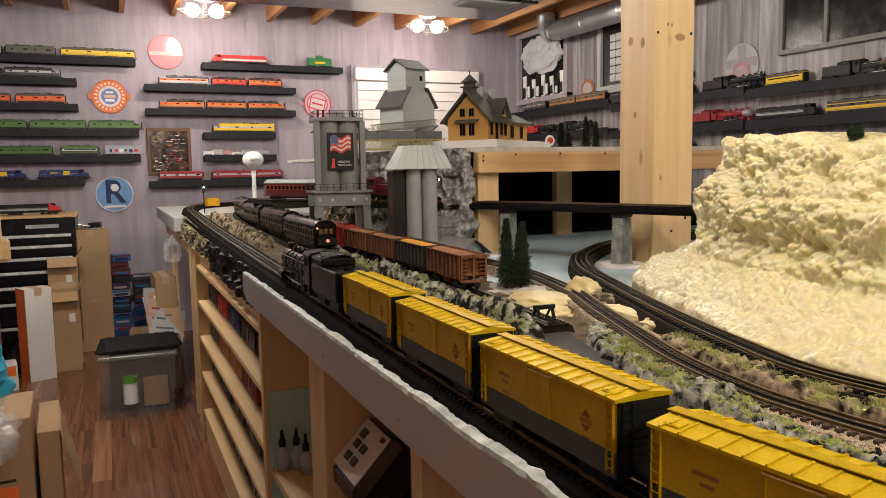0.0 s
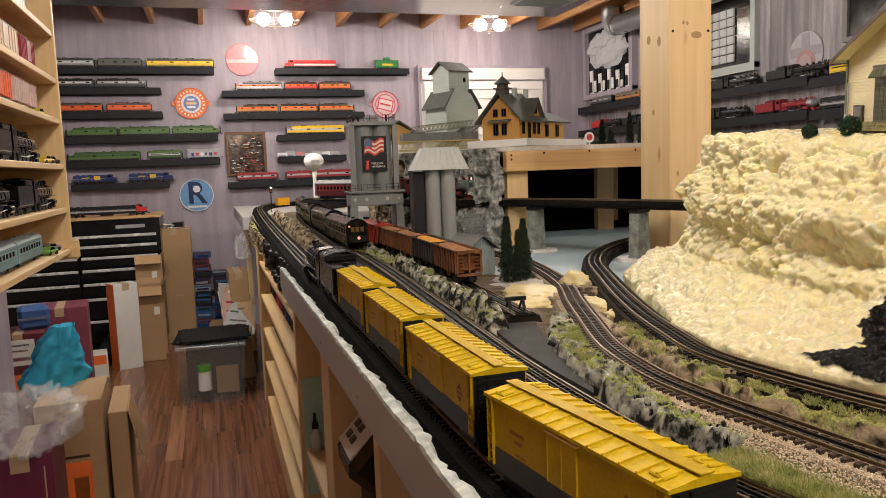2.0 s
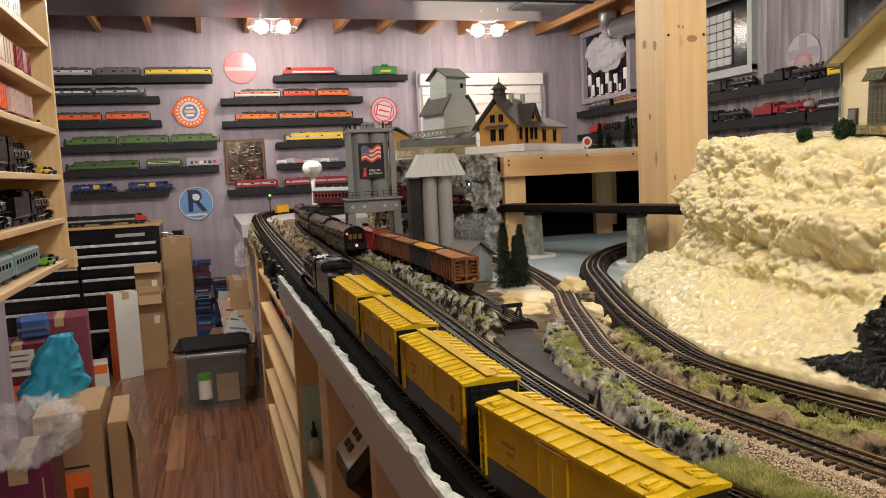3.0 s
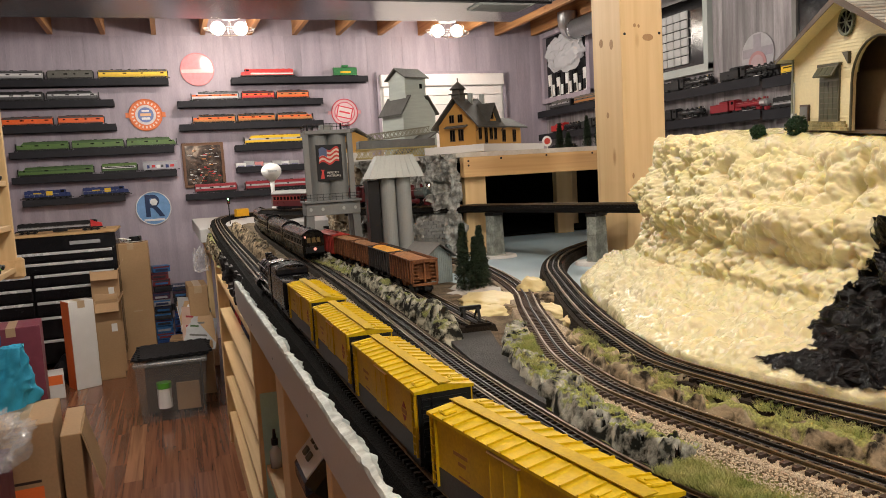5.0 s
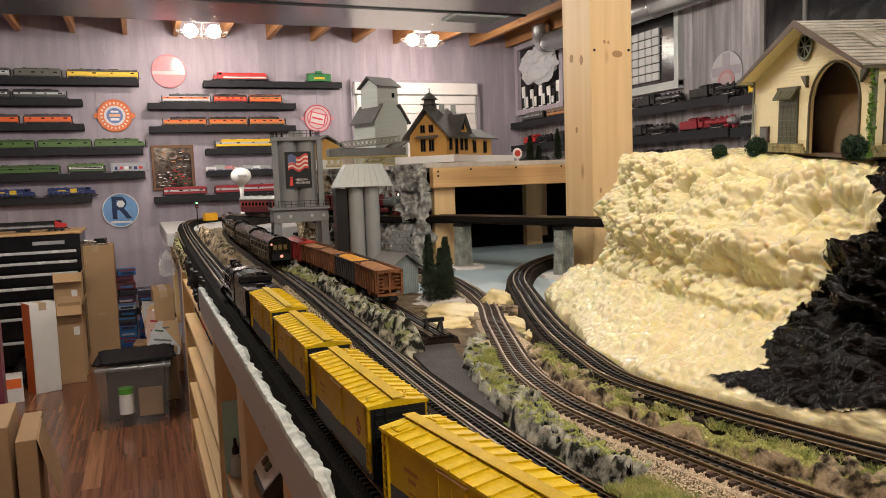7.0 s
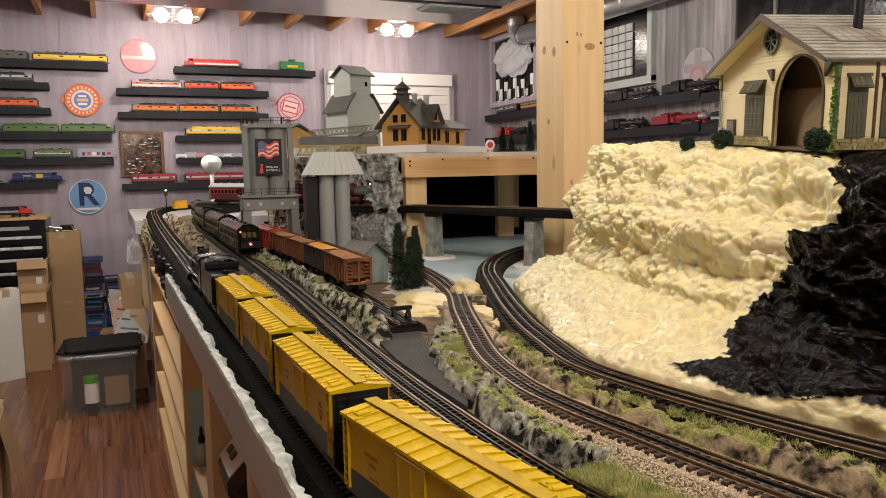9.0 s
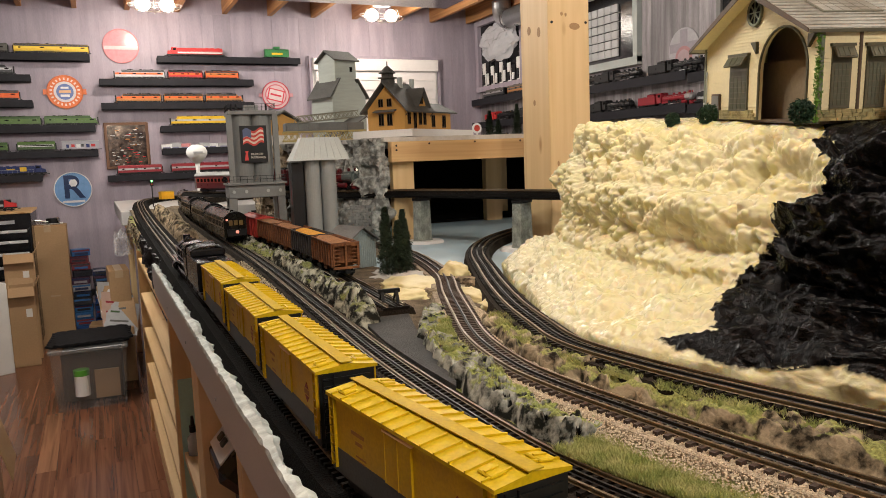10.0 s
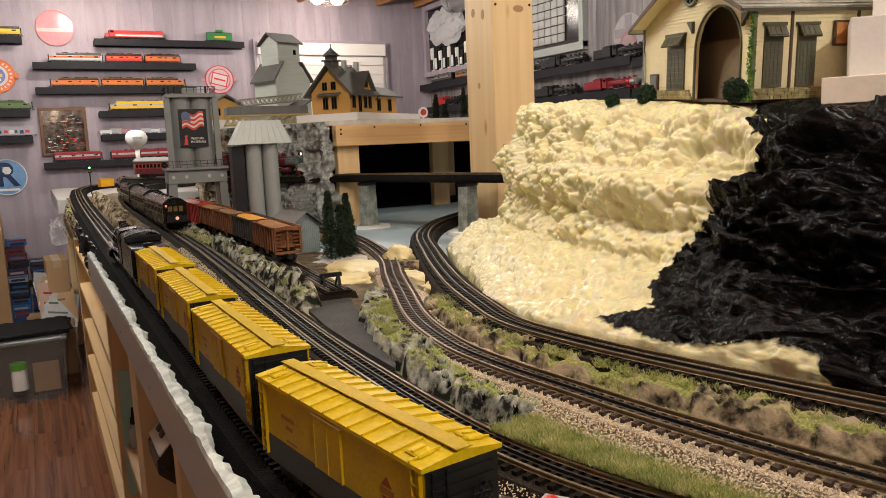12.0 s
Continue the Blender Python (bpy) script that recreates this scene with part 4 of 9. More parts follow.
    line = table(sep.outputs["Z"], 1.04, 1.40, ((1.04, 0.50), (1.40, 0.52), (1.088, 0.525), (1.107, 0.462), (1.154, 0.517), (1.184, 0.488), (1.225, 0.462), (1.262, 0.478), (1.273, 0.422), (1.315, 0.423), (1.345, 0.455), (1.36, 0.515)), 1.0)
    edge = mth("SUBTRACT", mth("ADD", line, ragged), sep.outputs["Y"])
    mask = n.new("ShaderNodeMapRange")
    mask.inputs[1].default_value, mask.inputs[2].default_value = -0.002, 0.002
    toe_z = table(sep.outputs["Y"], 0.15, 0.65, ((0.15, 0.0), (0.65, 0.09), (0.205, 0.02), (0.237, 0.074), (0.278, 0.081), (0.316, 0.073), (0.386, 0.058), (0.445, 0.062), (0.52, 0.068)), 0.1)
    toe_line = mth("SUBTRACT", mth("SUBTRACT", sep.outputs["Z"], 1.02), mth("ADD", toe_z, mth("MULTIPLY_ADD", n2.outputs["Fac"], 0.012, -0.006)))
    l.new(mth("MINIMUM", edge, toe_line), mask.inputs[0])
    cream = n.new("ShaderNodeValToRGB")
    cream.color_ramp.elements[0].position, cream.color_ramp.elements[1].position = 0.35, 0.65
    cream.color_ramp.elements[0].color, cream.color_ramp.elements[1].color = (0.69, 0.64, 0.39, 1), (0.74, 0.69, 0.45, 1)
    l.new(n1.outputs["Fac"], cream.inputs[0])
    blk = n.new("ShaderNodeValToRGB")
    blk.color_ramp.elements[0].position, blk.color_ramp.elements[1].position = 0.45, 0.75
    blk.color_ramp.elements[0].color, blk.color_ramp.elements[1].color = (0.0010, 0.0010, 0.0013, 1), (0.006, 0.006, 0.0065, 1)
    l.new(n2.outputs["Fac"], blk.inputs[0])
    mix = n.new("ShaderNodeMix")
    mix.data_type = "RGBA"
    l.new(mask.outputs[0], mix.inputs[0])
    l.new(cream.outputs[0], mix.inputs[6])
    l.new(blk.outputs[0], mix.inputs[7])
    l.new(mix.outputs[2], b.inputs["Base Color"])
    rg = n.new("ShaderNodeMapRange")
    rg.inputs[3].default_value, rg.inputs[4].default_value = 0.12, 0.42
    l.new(n2.outputs["Fac"], rg.inputs[0])
    l.new(mth("MULTIPLY_ADD", mask.outputs[0], -0.03, rg.outputs[0]), b.inputs["Roughness"])
    l.new(mth("MULTIPLY_ADD", mask.outputs[0], -0.8, 0.8), b.inputs["Subsurface Weight"])
    b.inputs["Subsurface Radius"].default_value = (1.0, 0.8, 0.35)
    b.inputs["Subsurface Scale"].default_value = 0.008
    l.new(mth("MULTIPLY_ADD", mask.outputs[0], -0.24, 0.38), b.inputs["Specular IOR Level"])
    bp = n.new("ShaderNodeBump")
    bp.inputs["Strength"].default_value, bp.inputs["Distance"].default_value = 0.4, 0.004
    l.new(mth("ADD", n2.outputs["Fac"], mth("MULTIPLY", n3.outputs["Fac"], mth("MULTIPLY_ADD", mask.outputs[0], 0.9, 0.22))), bp.inputs["Height"])
    l.new(bp.outputs[0], b.inputs["Normal"])
    o.data.materials.append(m)
    return tagged(o, "lumpy cream spray-foam mountain half painted black", "mountain", kind="structure")


mountain()


# ---------- rolling stock ----------
def on_track(pts, y, flip=False, dz=0.0):
    """A pose on a track at a given y, nose away from the near end."""
    best = min(spline(pts, 0.004), key=lambda pw: abs(pw[0].y - y))
    p, w = best
    a = math.degrees(math.atan2(w.y, w.x)) + (180 if flip else 0)
    return pose(p.x, p.y, p.z + dz, 0, 0, a)


def along(pts, s, flip=False):
    """A pose on a track, s metres from its first point."""
    path = spline(pts, 0.004)
    p, w = path[max(0, min(len(path) - 1, int(s / 0.004)))]
    return pose(p.x, p.y, p.z, 0, 0, math.degrees(math.atan2(w.y, w.x)) + (180 if flip else 0))


def arc_at(pts, y):
    path = spline(pts, 0.004)
    return 0.004 * min(range(len(path)), key=lambda i: abs(path[i][0].y - y))


def truck(parent, x, material=None, axles=2, r=0.0095, gauge=0.016, spread=0.028):
    t = part("truck_frame", B(x - spread * 0.85, x + spread * 0.85, -0.024, -0.0205, 0.006, 0.014), material or M_SOOT, parent)
    box_bm = bmesh.new()
    box(box_bm, x - spread * 0.85, x + spread * 0.85, 0.0205, 0.024, 0.006, 0.014)
    box(box_bm, x - 0.006, x + 0.006, -0.024, 0.024, 0.009, 0.016)
    part("truck_frame", box_bm, material or M_SOOT, parent)
    for k in range(axles):
        ax = x + spread * (k / max(1, axles - 1) - 0.5) * 1.2
        w = part("wheelset", lathe([(r, -gauge - 0.004), (r, -gauge + 0.001), (0.002, -gauge + 0.001), (0.002, gauge - 0.001), (r, gauge - 0.001), (r, gauge + 0.004)], 14), M_SOOT, parent)
        w.matrix_basis = pose(ax, 0, r, 90)
    return t


def coupler(parent, x):
    s = 1 if x > 0 else -1
    bm = B(min(x, x + s * 0.016), max(x, x + s * 0.016), -0.003, 0.003, 0.013, 0.018)
    box(bm, x + s * 0.016 - 0.003, x + s * 0.016 + 0.003, -0.006, 0.006, 0.011, 0.020)
    part("coupler", bm, M_SOOT, parent)


def reefer(m):
    """A yellow refrigerator car with ribbed roof, hatches and ladders."""
    Y_SIDE, Y_ROOF = M_YSIDE, M_YROOF
    L, W, H0, H1, HS = 0.262, 0.0585, 0.018, 0.0915, 0.024
    t = thing("refrigerator_car", m, "yellow model refrigerator car with dark ends on the front track", "model train", "yellow freight cars")
    part("body", B(-L / 2, L / 2, -W / 2, W / 2, H0 + HS, H1), Y_SIDE, t)
    part("sill", B(-L / 2, L / 2, -W / 2 - 0.0004, W / 2 + 0.0004, H0, H0 + HS - 0.0002), M_GREYSILL, t, "weathered grey side sill")
    ov = 0.0035
    prof = [(-W / 2 - ov, H1 - 0.002), (-W / 2 - ov, H1 + 0.001), (0, H1 + 0.0055), (W / 2 + ov, H1 + 0.001), (W / 2 + ov, H1 - 0.002)]
    part("roof", PR(prof, -L / 2 - 0.002, L / 2 + 0.002), Y_ROOF, t)
    for k in range(13):
        x = -L / 2 + 0.012 + k * (L - 0.024) / 12
        for s in (-1, 1):
            bm = bmesh.new()
            prism(bm, [(s * 0.008, H1 + 0.0040), (s * (W / 2 + ov), H1 + 0.0006), (s * (W / 2 + ov), H1 + 0.0027), (s * 0.008, H1 + 0.0063)], x - 0.0008, x + 0.0008)
            part("roof_rib", bm, Y_ROOF, t)
    part("running_board", B(-L / 2 - 0.004, L / 2 + 0.004, -0.0065, 0.0065, H1 + 0.0068, H1 + 0.0078), M_YBOARD, t, "mustard running board")
    for sx in (-1, 1):
        for sy in (-1, 1):
            bm = B(-0.0085, 0.0085, -0.0065, 0.0065, 0, 0.003, m=pose(sx * (L / 2 - 0.018), sy * 0.020, H1 + 0.0022, -sy * 8), bevel=0.001)
            h = part("ice_hatch", bm, Y_ROOF, t)
            bm = B(-0.0012, 0.0012, -0.0055, 0.0055, 0.003, 0.0042, m=pose(sx * (L / 2 - 0.018), sy * 0.020, H1 + 0.0022, -sy * 8))
            part("hatch_latch", bm, Y_ROOF, h)
    for s in (-1, 1):
        y = s * (W / 2)
        part("door", B(-0.021, 0.021, min(y, y + s * 0.0016), max(y, y + s * 0.0016), H0 + HS, H1 - 0.006), Y_SIDE, t)
        for dx in (-0.0215, 0.0, 0.0215):
            part("door_bar", B(dx - 0.0006, dx + 0.0006, min(y, y + s * 0.0022), max(y, y + s * 0.0022), H0 + HS, H1 - 0.006), Y_SIDE, t)
        part("door_track", B(-0.024, 0.024, min(y, y + s * 0.0028), max(y, y + s * 0.0028), H1 - 0.006, H1 - 0.0045), M_YPALE, t)
        # herald and lettering as plain bars
        bm = B(-0.093, -0.075, min(y, y + s * 0.0004), max(y, y + s * 0.0004), 0.0565, 0.0615)
        part("emblem_bar", bm, M_INK, t)
        part("emblem", PR([(-0.091, 0.063), (-0.077, 0.063), (-0.084, 0.070)], y, y + s * 0.0004, axis="y"), M_REDINK, t)
        part("emblem", PR([(-0.091, 0.055), (-0.077, 0.055), (-0.084, 0.048)], y, y + s * 0.0004, axis="y"), M_REDINK, t)
        for k, (x0, w, z) in enumerate(((0.062, 0.026, 0.064), (0.066, 0.014, 0.056), (0.06, 0.020, 0.045), (0.062, 0.015, 0.041), (-0.090, 0.012, 0.042))):
            part("lettering_bar", B(x0, x0 + w, min(y, y + s * 0.0003), max(y, y + s * 0.0003), z, z + (0.0035 if k < 2 else 0.0018)), M_INK, t)
        for e in (-1, 1):
            bm = bmesh.new()
            for q in (0.0, 0.009):
                box(bm, e * (L / 2 - 0.003 - q) - 0.0005, e * (L / 2 - 0.003 - q) + 0.0005, min(y, y + s * 0.003), max(y, y + s * 0.003), H0 + 0.005, H1 - 0.002)
            for k in range(7):
                z = H0 + 0.009 + k * 0.0085
                box(bm, e * (L / 2 - 0.0075) - 0.005, e * (L / 2 - 0.0075) + 0.005, min(y + s * 0.002, y + s * 0.003), max(y + s * 0.002, y + s * 0.003), z, z + 0.0009)
            part("ladder", bm, Y_SIDE, t)
    for e in (-1, 1):
        x = e * L / 2
        part("end_wall", B(min(x, x + e * 0.0012), max(x, x + e * 0.0012), -W / 2, W / 2, H0, H1 - 0.001), M_CAREND, t, "black corrugated end wall")
        bm = bmesh.new()
        for k in range(8):
            z = H0 + 0.008 + k * 0.0078
            box(bm, min(x + e * 0.0012, x + e * 0.003), max(x + e * 0.0012, x + e * 0.003), -W / 2 + 0.005, W / 2 - 0.005, z, z + 0.0034)
        part("end_rib", bm, M_CAREND, t)
        bm = bmesh.new()
        for k in range(7):
            z = H0 + 0.010 + k * 0.009
            box(bm, min(x + e * 0.003, x + e * 0.0042), max(x + e * 0.003, x + e * 0.0042), W / 2 - 0.014, W / 2 - 0.004, z, z + 0.001)
        for q in (0.0145, 0.0037):
            box(bm, min(x + e * 0.0028, x + e * 0.0044), max(x + e * 0.0028, x + e * 0.0044), W / 2 - q - 0.0005, W / 2 - q + 0.0005, H0 + 0.006, H1 - 0.003)
        part("end_ladder", bm, M_SOOT, t)
        bm = bmesh.new()
        for k in range(16):
            a0, a1 = 2 * math.pi * k / 16, 2 * math.pi * (k + 1) / 16
            cyl(bm, (x + e * 0.006, -0.012 + 0.008 * math.cos(a0), 0.066 + 0.008 * math.sin(a0)), (x + e * 0.006, -0.012 + 0.008 * math.cos(a1), 0.066 + 0.008 * math.sin(a1)), 0.0006, seg=5, caps=False)
        cyl(bm, (x, -0.012, 0.066), (x + e * 0.006, -0.012, 0.066), 0.0008, seg=5)
        for k in range(3):
            a = math.pi * k / 3
            cyl(bm, (x + e * 0.006, -0.012 + 0.008 * math.cos(a), 0.066 + 0.008 * math.sin(a)), (x + e * 0.006, -0.012 - 0.008 * math.cos(a), 0.066 - 0.008 * math.sin(a)), 0.0005, seg=4)
        part("brake_wheel", bm, M_SOOT, t)
        coupler(t, x)
        truck(t, e * (L / 2 - 0.042))
    return t


M_CAREND = mat("dark_car_end", (0.010, 0.012, 0.011), 0.35, 0, 0.3, 40, 300, 0.05, dist=0.0008)
# side and roof share one yellow; the side is darkened for its shade
M_YSIDE = mat("yellow_car_shaded", (0.50, 0.32, 0.004), 0.5, 0, 0.2, 25, 300, 0.05, col2=(0.43, 0.27, 0.004), dist=0.0008, spec=0.22)
M_YROOF = mat("yellow_car_lit", (0.61, 0.44, 0.006), 0.5, 0, 0.18, 30, 300, 0.05, col2=(0.53, 0.37, 0.005), dist=0.0008, spec=0.17)
M_YBOARD = mat("mustard_board", (0.50, 0.35, 0.007), 0.55, 0, 0.2, 40, 300, 0.05, dist=0.0008, spec=0.15)
M_YPALE = paint(0.80, 0.55, 0.25)
M_GREYSILL = mat("grey_sill", (0.050, 0.051, 0.053), 0.6, 0, 0.4, 40, 300, 0.1, dist=0.0008)
M_INK = paint(0.28, 0.13, 0.02, 0.6)
M_REDINK = paint(0.24, 0.05, 0.02, 0.6)
for cy in (0.2905, 0.5960, 0.8880, 1.1815):
    reefer(on_track(T1, cy))


def steam_loco(m, label, boiler, cab, scale=1.0, tender=True, number=None, smoke=None, group="steam locomotives", trim=None, category="model train"):
    """A steam locomotive and tender; nose to +x, the origin midway on the rail."""
    t = thing("steam_locomotive", m @ Matrix.Diagonal((scale, scale, scale, 1)), label, category, group)
    x0 = 0.0 if tender else -0.17
    # boiler
    part("boiler", C((x0 + 0.02, 0, 0.050), (x0 + 0.215, 0, 0.050), 0.0235, 0.0225, seg=28), boiler, t)
    part("smokebox", C((x0 + 0.215, 0, 0.050), (x0 + 0.262, 0, 0.050), 0.0225, 0.0225, seg=20), smoke or boiler, t)
    part("smokebox_door", C((x0 + 0.262, 0, 0.050), (x0 + 0.268, 0, 0.050), 0.017, 0.012, seg=18), smoke or boiler, t)
    for bx in (0.06, 0.10, 0.14, 0.18, 0.214):
        part("boiler_band", C((x0 + bx, 0, 0.050), (x0 + bx + 0.002, 0, 0.050), 0.0243, seg=20), trim or boiler, t)
    part("chimney", C((x0 + 0.24, 0, 0.070), (x0 + 0.24, 0, 0.085), 0.007, 0.0085, seg=14), boiler, t)
    for bx, r in ((0.195, 0.009), (0.15, 0.010), (0.10, 0.008)):
        part("dome", lathe([(r, 0.068), (r, 0.078), (r * 0.7, 0.083), (0.001, 0.0845)], 14), boiler, t).location = (x0 + bx, 0, 0)
    part("bell", C((x0 + 0.222, 0, 0.073), (x0 + 0.222, 0, 0.081), 0.004, 0.0015, seg=10), paint(0.5, 0.35, 0.08, 0.3, 0.9), t)
    part("headlight", C((x0 + 0.264, 0, 0.078), (x0 + 0.273, 0, 0.078), 0.0055, seg=12), boiler, t)
    part("headlight_lens", C((x0 + 0.273, 0, 0.078), (x0 + 0.2742, 0, 0.078), 0.0045, seg=12), M_HEADLAMP if number else M_CHROME, t)
    # cab
    part("firebox", B(x0 + 0.005, x0 + 0.065, -0.021, 0.021, 0.022, 0.066), boiler, t)
    roof = [(-0.033, 0.083), (-0.028, 0.0885), (0, 0.0925), (0.028, 0.0885), (0.033, 0.083), (0.031, 0.081), (0, 0.089), (-0.031, 0.081)]
    part("cab_roof", PR(roof, x0 - 0.036, x0 + 0.012), cab, t)
    for s in (-1, 1):
        y0, y1 = sorted((s * 0.029, s * 0.031))
        part("cab_side", B(x0 - 0.030, x0 + 0.010, y0, y1, 0.026, 0.083), cab, t)
        part("cab_window", B(x0 - 0.018, x0 + 0.004, y0 - 0.0004, y1 + 0.0004, 0.062, 0.078), M_DARK, t)
        part("running_board", B(x0 + 0.01, x0 + 0.262, min(s * 0.022, s * 0.031), max(s * 0.022, s * 0.031), 0.0385, 0.0400), boiler, t)
        part("handrail", C((x0 + 0.02, s * 0.0245, 0.062), (x0 + 0.255, s * 0.0245, 0.062), 0.0006, seg=5), trim or M_CHROME, t)
        part("cylinder", C((x0 + 0.205, s * 0.027, 0.020), (x0 + 0.240, s * 0.027, 0.020), 0.0095, seg=14), boiler, t)
        part("side_rod", B(x0 + 0.075, x0 + 0.165, s * 0.0235 - 0.0008, s * 0.0235 + 0.0008, 0.0135, 0.0165), M_CHROME, t)
        part("main_rod", C((x0 + 0.12, s * 0.026, 0.015), (x0 + 0.205, s * 0.026, 0.020), 0.0013, seg=6), M_CHROME, t)
        part("valve_gear", C((x0 + 0.15, s * 0.027, 0.032), (x0 + 0.205, s * 0.027, 0.030), 0.0010, seg=6), M_CHROME, t)
        part("pipe", C((x0 + 0.06, s * 0.0235, 0.044), (x0 + 0.20, s * 0.0235, 0.044), 0.0014, seg=6), boiler, t)
    part("cab_front", B(x0 + 0.008, x0 + 0.010, -0.030, 0.030, 0.030, 0.085), cab, t)
    part("frame", B(x0 - 0.03, x0 + 0.262, -0.010, 0.010, 0.012, 0.030), M_SOOT, t)
    for k, (wx, r) in enumerate(((0.075, 0.0185), (0.12, 0.0185), (0.165, 0.0185), (0.02, 0.011), (0.205, 0.0085), (0.24, 0.0085))):
        w = part("wheelset", lathe([(r * 0.4, -0.0218), (r * 0.4, -0.0205), (r, -0.0205), (r, -0.0155), (0.003, -0.0155), (0.003, 0.0155), (r, 0.0155), (r, 0.0205), (r * 0.4, 0.0205), (r * 0.4, 0.0218)], 20), M_SOOT, t)
        w.matrix_basis = pose(x0 + wx, 0, r, 90)
    part("pilot", PR([(0.262, 0.004), (0.262, 0.026), (0.272, 0.026), (0.286, 0.004)], -0.024, 0.024, axis="y"), boiler, t).location = (x0, 0, 0)
    if tender:
        part("tender_body", B(-0.215, -0.048, -0.031, 0.031, 0.022, 0.073, bevel=0.002), cab, t)
        part("coal_bunker", B(-0.125, -0.052, -0.031, 0.031, 0.073, 0.086, bevel=0.002), cab, t)
        bm = bmesh.new()
        bmesh.ops.create_grid(bm, x_segments=16, y_segments=12, size=0.5)
        for v in bm.verts:
            v.co = Vector((-0.088 + v.co.x * 0.066, v.co.y * 0.054, 0.0862 + 0.006 * (1 - (2 * v.co.y) ** 2) + 0.004 * noise.noise(v.co * 14)))
        part("coal", bm, M_COAL, t, "heap of black coal")
        part("water_hatch", C((-0.185, 0, 0.073), (-0.185, 0, 0.078), 0.008, seg=12), cab, t)
        part("tender_deck", B(-0.22, -0.045, -0.028, 0.028, 0.018, 0.022), M_SOOT, t)
        truck(t, -0.175, spread=0.034, axles=3)
        truck(t, -0.085, spread=0.034, axles=3)
        coupler(t, -0.218)
        if number:
            for s in (-1, 1):
                cu = bpy.data.curves.new("number", "FONT")
                cu.body, cu.size, cu.align_x, cu.align_y, cu.extrude = number, 0.021, "CENTER", "CENTER", 0.0003
                ob = new("number", cu)
                ob.parent = t
                ob.matrix_basis = Matrix.Translation((-0.132, s * 0.0314, 0.048)) @ (pose(0, 0, 0, 90, 0, 0) if s < 0 else pose(0, 0, 0, 90, 0, 180))
                cu.materials.append(paint(0.65, 0.40, 0.08, 0.5))
    return t


M_HEADLAMP = glow("headlamp", (1.0, 0.9, 0.7), 3)
M_COAL = mat("coal", (0.008, 0.008, 0.009), 0.4, 0, 0.5, 60, 300, 1.0, spec=0.3)
M_LOCOBLK = mat("locomotive_black", (0.005, 0.005, 0.006), 0.22, 0.0, 0.35, 60, 400, 0.08, dist=0.0008, spec=0.3)
M_MAROON = mat("maroon_paint", (0.115, 0.010, 0.013), 0.35, 0, 0.25, 40, 300, 0.04, dist=0.0008)
M_GRAPHITE = mat("graphite_smokebox", (0.14, 0.17, 0.16), 0.4, 0.3, 0.2)
steam_loco(on_track(T1, 1.595), "black model steam locomotive and coal tender on the front track", M_LOCOBLK, M_LOCOBLK, scale=1.18)


